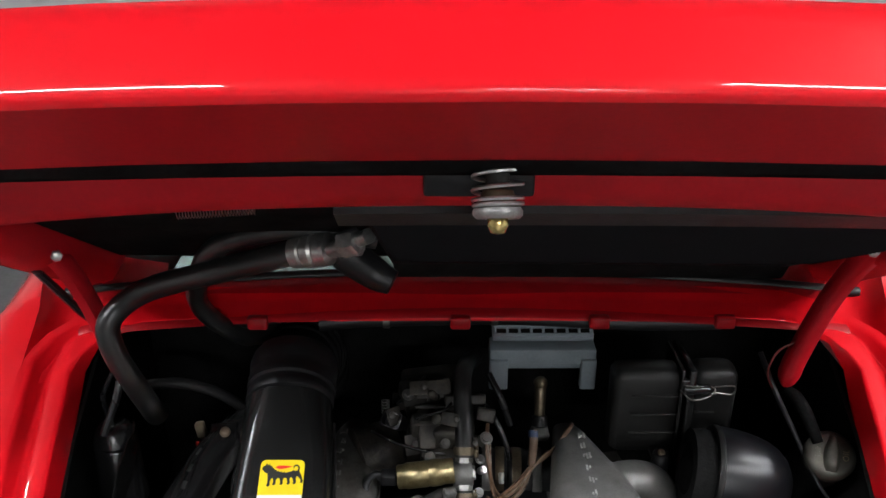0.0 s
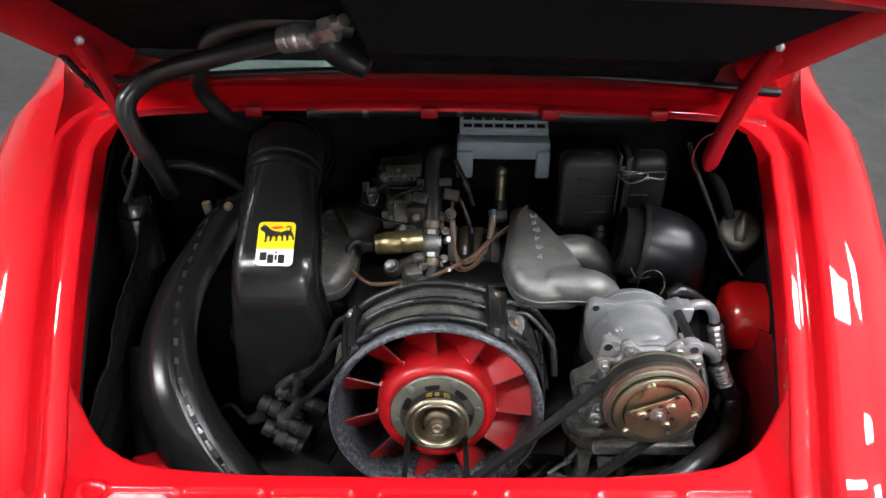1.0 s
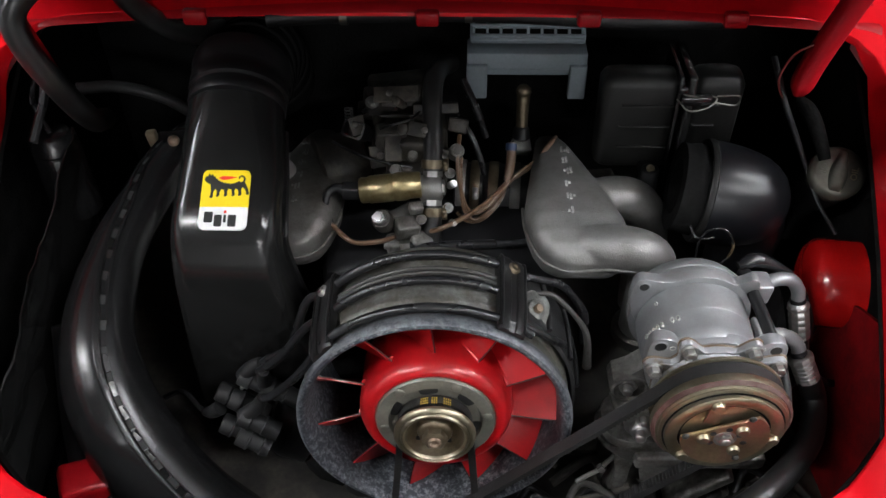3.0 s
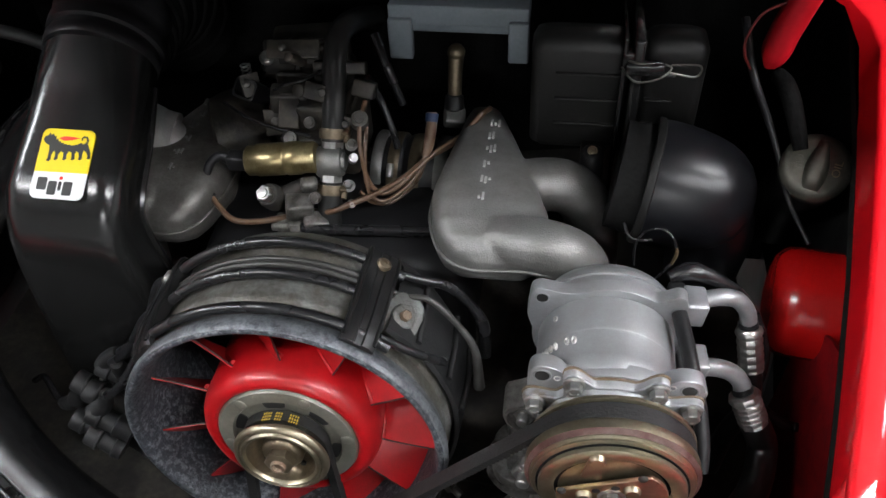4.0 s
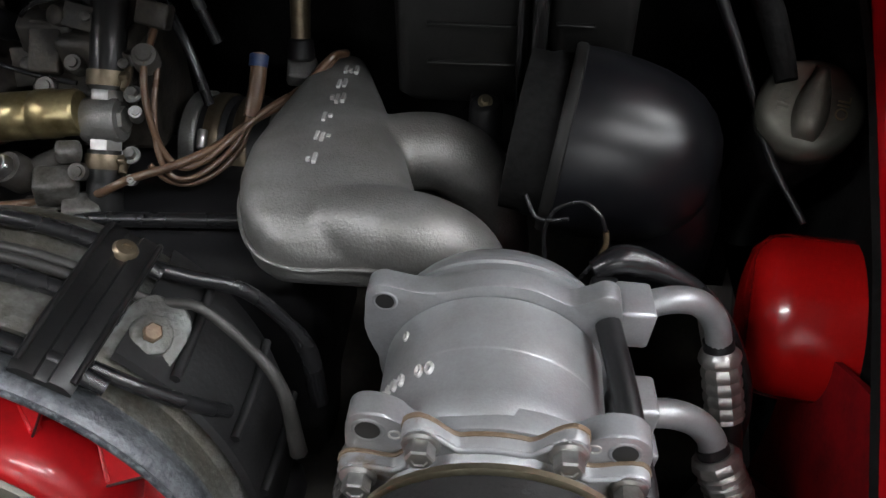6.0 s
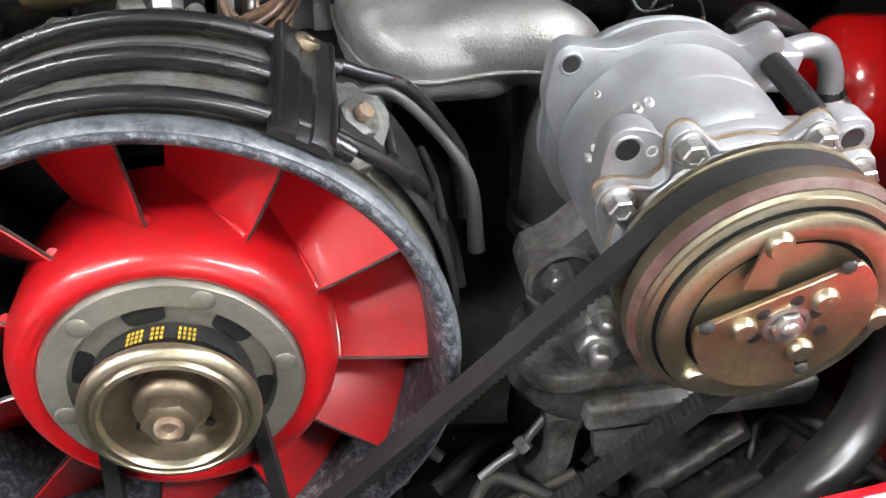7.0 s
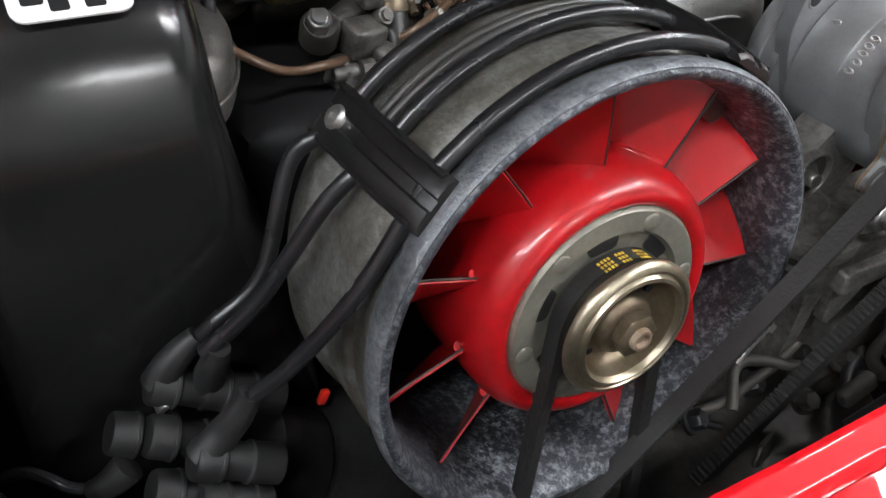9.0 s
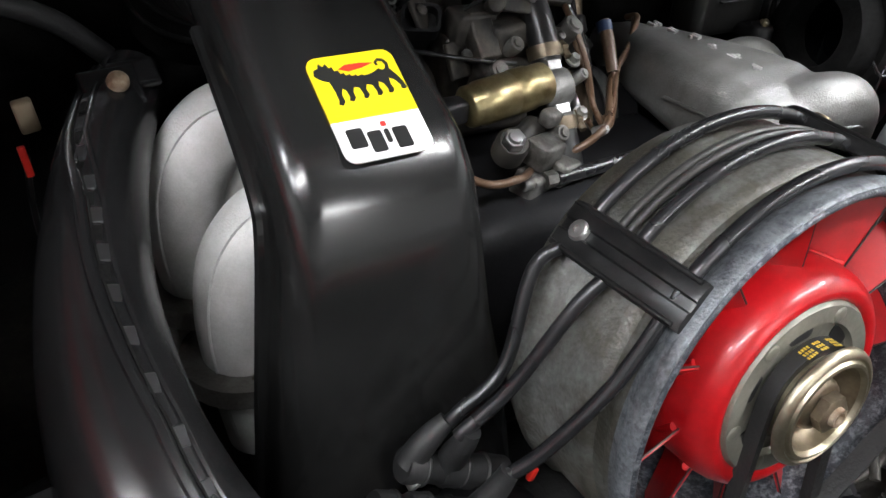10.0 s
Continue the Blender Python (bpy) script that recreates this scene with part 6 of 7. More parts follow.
# ---- oil filler and filter ----
fill = thing("oil_filler", (0.42, 0.24, 0.74), "black oil filler neck with a grey metal cap", "oil filler")
cn = Vector((-0.12, -0.62, 0.78)).normalized()
cc = Vector((0.4150, 0.2150, 0.8190))
bm = B()
lathe(bm, [(0, 0.006), (0.021, 0.006), (0.0255, 0.004), (0.0285, -0.001), (0.0285, -0.014), (0.026, -0.017), (0, -0.017)], fr(cc, cn), 40)
cap = part("cap", bm, CAPGREY, fill, "grey metal filler cap")
bm = B()
g = fr(cc, cn, (0.07, 0, 1))
loft(bm, [[g @ Vector((w * (0.0035 + 0.0045 * math.sin(math.pi * min(1, q + 0.12))), -0.021 + 0.043 * q, 0.005 + hh * (0.009 + 0.003 * q) * min(1, 6 * q + 0.2, 6 * (1 - q) + 0.2))) for w, hh in ((-1.2, 0), (-1.05, 0.5), (-0.7, 0.87), (-0.25, 1), (0.25, 1), (0.7, 0.87), (1.05, 0.5), (1.2, 0))] for q in np.linspace(0, 1, 13)])
ob = link("grip", bm, CAPGREY, 60)
ob.parent = cap
for sd in (1, -1):
    tm = g @ Matrix(((0, -sd, 0, sd * 0.0155), (sd, 0, 0, 0.001 * sd), (0, 0, 1, 0.0061), (0, 0, 0, 1)))
    words("raised_word", "OIL", 0.0092, tm, LOCKM if sd > 0 else CAPGREY, cap, 0.0006)
bm = B()
tube(bm, [cc - cn * 0.014, cc - cn * 0.05, (0.425, 0.29, 0.73), (0.43, 0.32, 0.66)], [0.027, 0.027, 0.026, 0.026], 24)
part("neck", bm, RUBBER, fill, "black filler neck")
bm = B()
tube(bm, [(0.385, 0.285, 0.860), (0.388, 0.268, 0.862), (0.392, 0.250, 0.856), (0.397, 0.230, 0.842), (0.400, 0.220, 0.832)], [0.007, 0.008, 0.008, 0.007, 0.006], 14)
part("vent_hose", bm, FLATBLACK, fill, "black vent hose")
filt = thing("oil_filter", (0.44, 0.15, 0.65), "red spin-on oil filter with printed text", "oil filter")
fa, fb = Vector((0.394, 0.166, 0.709)), Vector((0.532, 0.150, 0.709))
bm = B()
lathe(bm, [(0, 0.0), (0.030, 0.001), (0.040, 0.004), (0.0465, 0.011), (0.0485, 0.020), (0.0485, 0.128), (0.050, 0.130), (0.050, 0.138), (0, 0.138)], fr(fa, fb - fa), 48)
part("can", bm, FILTER_RED, filt, "", 50)
fmx = fr(fa, fb - fa)
for row in range(5):
    for k in range(9):
        rng = random.Random(row * 100 + k)
        a = radians(150 + 11.5 * k)
        c = fmx @ Vector((0.0486 * math.cos(a), 0.0486 * math.sin(a), 0.060 + 0.0065 * row))
        n = (fmx.to_3x3() @ Vector((math.cos(a), math.sin(a), 0))).normalized()
        part("print_mark", box(B(), c, (0.0013, rng.uniform(0.004, 0.008), 0.0006), fr((0, 0, 0), n, fb - fa)), INKRED2, filt, "", 0)
bm = B()
grid(bm, 10, 12, lambda s, t: (0.431 + 0.002 * t * t + 0.004 * math.sin(6 * s + 4 * t), 0.16 - 0.24 * s, min(0.70 + 0.13 * s, rim_z(0.16 - 0.24 * s) - 0.03) * (1 - t) + 0.50 * t))
thicken(bm, 0.004)
tagged(part("inner_panel", bm, RED_RIM_SHADE, None, "", 60), "red painted sheet metal below the filter", "body panel")


# ---- air-conditioning compressor ----
comp = thing("compressor", (0.255, 0.05, 0.66), "cast aluminium compressor with a plated clutch", "compressor")
CX, CZ = CMP


def C(a, r, y):
    return Vector((CX + r * math.cos(radians(a)), y, CZ + r * math.sin(radians(a))))


CF = fr((CX, 0, CZ), (0, 1, 0))
bm = B()
lathe(bm, [(0, 0.004), (0.048, 0.004), (0.0515, 0.008), (0.0520, 0.02), (0.0524, 0.041), (0.0526, 0.0415), (0.0530, 0.0425), (0.0530, 0.072), (0, 0.072)], fr((CX - 0.005, 0, CZ + 0.002), (0, 1, 0)), 72)
part("body", bm, COMP, comp, "", 40)


def rounded(c, r, a0, a1, n=6):
    return [(c[0] + r * math.cos(radians(a0 + (a1 - a0) * i / n)), c[1] + r * math.sin(radians(a0 + (a1 - a0) * i / n))) for i in range(n + 1)]


def smooth_ring(pts, n=4):
    """A closed outline, softened."""
    k = len(pts)
    out = []
    for i in range(k):
        a, b, c, d = (Vector(pts[(i + q) % k]) for q in (-1, 0, 1, 2))
        for e in range(n):
            t = e / n
            out.append(tuple(0.5 * ((2 * b) + (c - a) * t + (2 * a - 5 * b + 4 * c - d) * t * t + (3 * b - a - 3 * c + d) * t ** 3)))
    return out


def plate(outline, y0, y1, edge=0.0012):
    """A plate facing the rear, its front edge rounded."""
    cx = sum(p[0] for p in outline) / len(outline)
    cz = sum(p[1] for p in outline) / len(outline)
    rings = []
    for y, g in ((y1, 0.0), (y0 + edge, 0.0), (y0 + edge * 0.3, edge * 0.3), (y0, edge)):
        ring = []
        for x, z in outline:
            d = Vector((x - cx, z - cz)).normalized() * g
            ring.append(Vector((x - d.x, y, z - d.y)))
        rings.append(ring)
    return loft(B(), rings)


# rear flange: two ears joined by a curved shoulder
wing = [(0.1885, 0.766), (0.1885, 0.784), (0.1905, 0.7965), (0.1965, 0.8012), (0.2040, 0.8000), (0.2150, 0.7980), (0.2265, 0.7990), (0.2390, 0.8035), (0.2520, 0.8050), (0.2650, 0.8035), (0.2760, 0.7990),
        (0.2840, 0.7955), (0.2920, 0.7985), (0.2990, 0.8020), (0.3050, 0.7995), (0.3075, 0.7910), (0.3070, 0.7790), (0.3040, 0.7650), (0.2980, 0.7400), (0.2750, 0.7060), (0.2500, 0.7000), (0.2200, 0.7080), (0.2010, 0.7350)]
part("rear_flange", plate(smooth_ring(wing), 0.0730, 0.0840), COMP, comp, "cast flange with two ears", 40)
bm = B()
lathe(bm, [(0.0, 0.080), (0.0590, 0.080), (0.0592, 0.088), (0.0580, 0.0905), (0.0575, 0.1000), (0.0560, 0.1030), (0.0520, 0.1100), (0.044, 0.1150), (0, 0.116)], fr((CX - 0.004, 0, CZ - 0.001), (0, 1, 0)), 72)
lathe(bm, [(0.0580, 0.0930), (0.0594, 0.0938), (0.0594, 0.0960), (0.0580, 0.0968)], fr((CX - 0.004, 0, CZ - 0.001), (0, 1, 0)), 72, closed=True)
part("rear_head", bm, COMP, comp, "cast rear head", 40)
# front flange with a lug on either side
shoulder = [(0.1930, 0.758), (0.1920, 0.772), (0.1922, 0.786), (0.1942, 0.796), (0.1995, 0.8005), (0.2080, 0.8000), (0.2150, 0.7960), (0.2210, 0.7900), (0.2350, 0.7945), (0.2530, 0.7970), (0.2710, 0.7945), (0.2840, 0.7900),
            (0.2915, 0.7945), (0.2985, 0.7975), (0.3085, 0.7965), (0.3145, 0.7900), (0.3155, 0.7780), (0.3140, 0.7650), (0.3060, 0.7500), (0.3000, 0.7250), (0.2800, 0.7000), (0.2530, 0.6910), (0.2260, 0.7000), (0.2050, 0.7250), (0.1960, 0.7450)]
part("front_flange", plate(smooth_ring(shoulder), 0.0005, 0.0120, 0.0016), COMP, comp, "cast front flange with lugs", 40)
BOLTS = [(0.2247, 0.795), (0.2814, 0.795), (0.1982, 0.7700), (0.3065, 0.7750), (0.2050, 0.708), (0.3000, 0.708)]
head = []
for k in range(168):
    a = 2 * math.pi * k / 168
    d = Vector((math.cos(a), math.sin(a)))
    r = 0.0520
    for bx, bz in BOLTS:
        o = Vector((bx - 0.253, bz - 0.743))
        q = o.dot(d)
        h2 = 0.0095 ** 2 - (o.length_squared - q * q)
        if q > 0 and h2 > 0:
            r = max(r, q + math.sqrt(h2))
    head.append(r)
head = [(head[k - 2] + 2 * head[k - 1] + 3 * head[k] + 2 * head[(k + 1) % 168] + head[(k + 2) % 168]) / 9 for k in range(168)]
outl = [(0.253 + r * math.cos(2 * math.pi * k / 168), 0.743 + r * math.sin(2 * math.pi * k / 168)) for k, r in enumerate(head)]
part("front_head", plate(outl, -0.0072, 0.0005, 0.0014), LUG, comp, "stained front head", 40)
part("gasket", plate([(0.253 + (x - 0.253) * 1.012, 0.743 + (z - 0.743) * 1.012) for x, z in outl], -0.0018, 0.0002, 0.0004), RUSTY, comp, "brown stained gasket edge", 40)
part("head_rib", tube(B(), [Vector((0.253 + (x - 0.253) * 0.965, -0.0070, 0.743 + (z - 0.743) * 0.965)) for x, z in outl[::2] + outl[:1]], 0.0014, 8, raw=True), LUG, comp, "raised rim of the head", 80)
part("head_cone", lathe(B(), [(0.0, -0.0125), (0.044, -0.0125), (0.0475, -0.011), (0.050, -0.006), (0.0, -0.006)], fr((0.253, 0, 0.743), (0, 1, 0)), 64), LUG, comp, "", 40)
for (x, z), y, r in (((0.2021, 0.7905), 0.0005, 0.0052), ((0.3043, 0.7870), 0.0005, 0.0052), ((0.1985, 0.7912), 0.0730, 0.0044)):
    bm = B()
    lathe(bm, [(r, 0.0002), (r + 0.0006, 0.0006), (r + 0.0012, 0.0006), (r + 0.0018, 0.0)], fr((x, y, z), (0, -1, 0)), 26)
    part("hole_rim", bm, COMP, comp, "", 60)
    bm = B()
    lathe(bm, [(0, 0.0001), (r, 0.0001), (r, 0.0005), (0, 0.0004)], fr((x, y, z), (0, -1, 0)), 20)
    part("bolt_hole", bm, INK, comp, "dark bolt hole")
for x, z in BOLTS:
    p = Vector((x, -0.0072, z))
    bm = B()
    lathe(bm, [(0.0078, 0), (0.0078, 0.0014), (0.0066, 0.0022), (0, 0.0022)], fr(p, (0, -1, 0)), 24)
    lathe(bm, [(0, 0.0022), (0.0060, 0.0022), (0.0060, 0.0078), (0.0052, 0.0086), (0.0036, 0.0086), (0.0032, 0.0078), (0, 0.0078)], fr(p, (0, -1, 0)), 6)
    part("bolt", bm, STEEL, comp, "zinc hexagon bolt", 25)
# letters and marks are paler: the light their relief catches is coloured in
for ch, x, z in (("D", 0.2925, 0.7885), ("O", 0.2130, 0.7885)):
    tm = fr((x, 0.0003, z), (0, -1, 0))
    words("cast_letter", ch, 0.0075, tm, CAST_LIGHT, comp, 0.0005)
# raised casting marks
for a, y, w, h in ((161.8, 0.0362, 0.0030, 0.0076), (155.2, 0.0350, 0.0034, 0.0076), (149.2, 0.0347, 0.0030, 0.0076), (143.8, 0.0347, 0.0034, 0.0076), (138.2, 0.0347, 0.0030, 0.0076), (126.3, 0.0345, 0.0034, 0.0076), (120.4, 0.0340, 0.0034, 0.0076), (139.5, 0.0615, 0.0030, 0.0066)):
    p = C(a, 0.0530, y) + Vector((-0.005, 0, 0.002))
    n = (p - Vector((CX - 0.005, p.y, CZ + 0.002))).normalized()
    m = Matrix((Vector((n.z, 0, -n.x)), Vector((0, 1, 0)), n)).transposed().to_4x4()
    m.translation = p
    part("cast_mark", lathe(B(), [(w * 0.62, -0.001), (w * 0.62, 0.0006), (w * 0.5, 0.0010), (w * 0.36, 0.0006), (w * 0.36, -0.001)], m @ Matrix.Diagonal((1, h / w / 1.4, 1, 1)), 14, closed=True), CAST_LIGHT, comp, "", 60)
CFK = CF @ Matrix.Diagonal((0.925, 0.925, 1, 1))
# clutch: rotor with grooves, armature and rivets
clutch = part("clutch_rotor", lathe(B(), [(0.03, -0.014), (0.060, -0.018), (0.0640, -0.0195), (0.0640, -0.022), (0.054, -0.0260), (0.054, -0.033), (0.0655, -0.0385), (0.066, -0.042), (0.0655, -0.046), (0.0620, -0.0485), (0.0620, -0.050),
                                        (0.0600, -0.0510), (0.0600, -0.0525), (0.0565, -0.0535), (0.040, -0.0535), (0.040, -0.048), (0.02, -0.048)], CFK, 80), GOLD, comp, "yellow-plated grooved clutch rotor", 40)
bm = B()
lathe(bm, [(0.0600, -0.0488), (0.0626, -0.0492), (0.0658, -0.0462), (0.0640, -0.0455)], CFK, 80, closed=True)
ob = link("friction_band", bm, BAND)
ob.parent = clutch
bm = B()
lathe(bm, [(0.043, -0.053), (0.043, -0.0575), (0.045, -0.0585), (0.0535, -0.0585), (0.0550, -0.0575), (0.0550, -0.053)], CFK, 72, closed=True)
part("armature_ring", bm, GOLD, comp, "plated armature ring")
bm = B()
lathe(bm, [(0, -0.0535), (0.0425, -0.0535), (0.0425, -0.0555), (0, -0.0555)], CFK, 60)
part("armature_disc", bm, GOLD, comp)
for r0, r1, yy in ((0.0551, 0.0568, -0.0541), (0.0400, 0.0430, -0.0559)):
    bm = B()
    lathe(bm, [(r0, yy), (r1, yy), (r1, yy + 0.001), (r0, yy + 0.001)], CFK, 72, closed=True)
    part("groove", bm, FLATBLACK, comp, "dark groove")
# triangular spring plate
outl = [(CX + 0.038 * math.cos(radians(a)), CZ + 0.038 * math.sin(radians(a))) for a in np.linspace(178, 412, 26)]
bm = B()
loft(bm, [[Vector((x, y, z)) for x, z in outl] for y in (-0.0625, -0.0595)])
bmesh.ops.bevel(bm, geom=bm.edges[:], offset=0.0006, segments=1, affect="EDGES")
spring = part("spring_plate", bm, COPPERY, comp, "reddish iridescent spring plate", 30)
for a, r in ((108, 0.046), (225, 0.047), (-8, 0.047), (45, 0.019), (178, 0.0205), (-57, 0.0205)):
    bm = B()
    lathe(bm, [(0, 0.004), (0.0045, 0.0038), (0.0058, 0.002), (0.0058, -0.001), (0, -0.001)], fr(C(a, r * 0.925, -0.0625 if r < 0.03 else -0.0585), (0, -1, 0)), 18)
    ob = link("rivet", bm, GOLD)
    ob.parent = spring
for a, r in ((58, 0.036), (176, 0.037), (298, 0.036)):
    bm = B()
    sphere(bm, C(a, r * 0.925, -0.0625), (0.0034, 0.002, 0.0034), seg=12, rings=8)
    ob = link("stud", bm, DARK)
    ob.parent = spring
for a, r in ((20, 0.0125), (84, 0.0125), (210, 0.0135), (-20, 0.018), (150, 0.013), (300, 0.0290)):
    bm = B()
    lathe(bm, [(0, 0.0002), (0.0026, 0.0002), (0.0030, 0.0), (0, 0.0)], fr(C(a, r, -0.0625), (0, -1, 0)), 14)
    ob = link("hole", bm, INK)
    ob.parent = spring
for a in (108, 225, -8):
    bm = B()
    p, q = C(a, 0.048 * 0.925, -0.0600), C(a + 22, 0.026 * 0.925, -0.0600)
    d = (q - p).normalized()
    s = Vector((d.z, 0, -d.x))
    loft(bm, [[p + s * 0.005 + Vector((0, e, 0)), p - s * 0.005 + Vector((0, e, 0)), q - s * 0.007 + Vector((0, e, 0)), q + s * 0.007 + Vector((0, e, 0))] for e in (0, 0.0012)])
    ob = link("leaf_spring", bm, GOLD, 0)
    ob.parent = spring
bm = B()
hexa(bm, C(0, 0, -0.0615), (0, -1, 0), 0.0072, 0.0050)
cyl(bm, C(0, 0, -0.063), C(0, 0, -0.0680), 0.0042, seg=12, bevel=0.0008)
lathe(bm, [(0.0075, 0.0), (0.0100, 0.0), (0.0100, 0.0012), (0.0075, 0.0016)], fr(C(0, 0, -0.0620), (0, -1, 0)), 24, closed=True)
ob = link("centre_nut", bm, STEEL)
ob.parent = spring
# dark rod in front of the body's side
bm = B()
tube(bm, [(0.3015, 0.072, 0.786), (0.3075, 0.040, 0.779), (0.3125, 0.010, 0.769), (0.3150, 0.000, 0.763), (0.3185, -0.018, 0.748), (0.3195, -0.030, 0.734)], [0.0060, 0.0060, 0.0060, 0.0058, 0.0050, 0.0042], 14)
part("cable_tie_rod", bm, RUBBER, comp, "dark sleeve")
# hose unions
for blocks, pts, r, e, sr in (
        ((((0.3150, 0.092, 0.7735), (0.018, 0.024, 0.023)), ((0.302, 0.094, 0.776), (0.014, 0.026, 0.018))), [(0.322, 0.097, 0.776), (0.337, 0.099, 0.7785), (0.350, 0.102, 0.7730), (0.3600, 0.1035, 0.7590), (0.3645, 0.1030, 0.7430)], 0.0068, (0.3735, 0.0890, 0.7040), 0.0108),
        ((((0.3160, 0.058, 0.7430), (0.021, 0.024, 0.026)), ((0.321, 0.046, 0.728), (0.016, 0.016, 0.014))), [(0.322, 0.057, 0.7430), (0.337, 0.0590, 0.7410), (0.350, 0.0610, 0.7330), (0.3585, 0.0610, 0.7220), (0.3610, 0.0590, 0.7140)], 0.0072, (0.3745, 0.0465, 0.6880), 0.0128)):
    for k, (p0, sz) in enumerate(blocks):
        part("union_block", box(B(), p0, sz, pose(0, 0, 0, 0, 6, 4), bevel=0.0025), COMP if k == 0 or r > 0.007 else RUBBER, comp)
    part("alloy_pipe", tube(B(), pts, r, 16), COMP, comp, "bright alloy pipe", 70)
    p0, p1 = Vector(pts[-1]), Vector(e)
    ln = (p1 - p0).length
    part("rubber_ring", lathe(B(), [(r, -0.004), (r + 0.0012, -0.004), (r + 0.0012, 0.003), (r, 0.003)], fr(p0, p1 - p0), 20, closed=True), RUBBER, comp)
    prof = [(0, 0.001), (sr * 0.80, 0.001), (sr * 0.98, 0.003), (sr * 1.04, 0.006), (sr * 0.98, 0.0085), (sr * 0.88, 0.0095)]
    for k in range(4):
        a = 0.0105 + (ln - 0.0135) * k / 4
        w = (ln - 0.0135) / 4
        prof += [(sr * 0.90, a), (sr * 0.97, a + w * 0.25), (sr * 0.97, a + w * 0.75), (sr * 0.90, a + w * 0.97)]
    prof += [(sr * 0.95, ln - 0.001), (sr * 0.85, ln), (0, ln)]
    part("crimp_sleeve", lathe(B(), prof, fr(p0, p1 - p0), 10), STEEL, comp, "ribbed crimp sleeve", 32)
part("hose", tube(B(), [(0.3725, 0.0905, 0.708), (0.376, 0.083, 0.688), (0.376, 0.076, 0.665), (0.366, 0.075, 0.63), (0.36, 0.07, 0.58)], 0.0088, 16), HOSE, comp, "black hose", 80)
part("hose", tube(B(), [(0.3735, 0.0475, 0.6905), (0.385, 0.040, 0.664), (0.374, 0.003, 0.652), (0.338, -0.041, 0.663), (0.306, -0.070, 0.667), (0.279, -0.086, 0.662), (0.250, -0.095, 0.650), (0.220, -0.098, 0.635), (0.185, -0.095, 0.612), (0.16, -0.088, 0.585)], [0.0120, 0.0122, 0.0125, 0.0125, 0.0125, 0.0125, 0.0125, 0.0125, 0.0125, 0.0125], 20), HOSE, comp, "thick black hose", 80)
for pts, r in (([(0.296, 0.108, 0.786), (0.308, 0.112, 0.790), (0.318, 0.114, 0.788), (0.334, 0.114, 0.781), (0.354, 0.113, 0.768), (0.372, 0.108, 0.745), (0.384, 0.098, 0.712), (0.381, 0.086, 0.680), (0.37, 0.08, 0.65)], [0.0050, 0.0075, 0.0080, 0.0062, 0.0045, 0.0036, 0.0036, 0.0036, 0.0036]),
               ([(0.345, 0.10, 0.70), (0.385, 0.090, 0.660), (0.412, 0.082, 0.642), (0.436, 0.084, 0.638), (0.452, 0.100, 0.646), (0.460, 0.120, 0.660), (0.456, 0.140, 0.672)], 0.0042)):
    tagged(part("loom_cable", tube(B(), pts, r, 10), CABLE, None, "", 60), "black taped cable by the compressor", "cable", "loom cables")
for pts, r, mm in (([(0.276, 0.170, 0.735), (0.274, 0.168, 0.760), (0.280, 0.170, 0.775), (0.293, 0.168, 0.782), (0.303, 0.1635, 0.777), (0.307, 0.161, 0.768)], 0.0013, CABLE), ([(0.307, 0.161, 0.768), (0.3080, 0.160, 0.760), (0.3055, 0.159, 0.750)], 0.0016, TANWIRE), ([(0.3055, 0.159, 0.750), (0.300, 0.158, 0.742), (0.294, 0.158, 0.730)], 0.0014, CABLE), ([(0.262, 0.172, 0.782), (0.268, 0.166, 0.772), (0.276, 0.163, 0.772), (0.286, 0.160, 0.776)], 0.0012, CABLE)):
    tagged(part("thin_wire", tube(B(), pts, r, 8), mm, None, "", 60), "thin black wire looping behind the compressor" if mm is CABLE else "short tan stretch of the looping wire", "wire", "wires behind the compressor")

# ---- compressor bracket and engine below ----
brk = thing("compressor_bracket", (0.22, 0.02, 0.55), "grey cast alloy compressor bracket", "bracket")
for nm, cx, w, d, r, z0, z1 in (("top_plate", 0.2490, 0.164, 0.060, 0.022, 0.655, 0.666), ("tray_neck", 0.2520, 0.152, 0.050, 0.020, 0.648, 0.656)):
    part(nm, slab(B(), rrect(w, d, r, 6), Matrix.Translation((cx, 0.015, z0)), z1 - z0, 0.0025), BRKT, brk, "", 40)
bm = B()
loft(bm, [[Vector((0.2470 + e + x, 0.015 + y, z)) for x, y in rrect(0.170 - 2 * g, 0.056 - 0.6 * g, 0.022, 6)] for z, e, g in ((0.6215, 0.010, 0.014), (0.624, 0.008, 0.010), (0.640, 0.002, 0.002), (0.648, 0.0, 0.0), (0.652, 0.0, 0.002))])
part("tray_body", bm, BRKT, brk, "", 40)
bm = box(B(), (0.263, -0.012, 0.638), (0.128, 0.018, 0.017), pose(0, 0, 0, 0, 0, 1), bevel=0.003)
box(bm, (0.263, -0.016, 0.6295), (0.122, 0.006, 0.004), bevel=0.0012)
part("front_ledge", bm, BRKT, brk, "worn edge of the tray")
bm = B()
loft(bm, [[Vector((x, y, z)) for x, z in ((0.206, 0.628), (0.246, 0.628), (0.240, 0.612), (0.219, 0.590), (0.212, 0.594))] for y in (-0.012, -0.004)])
part("gusset", bm, BRKT, brk, "", 30)
bm = B()
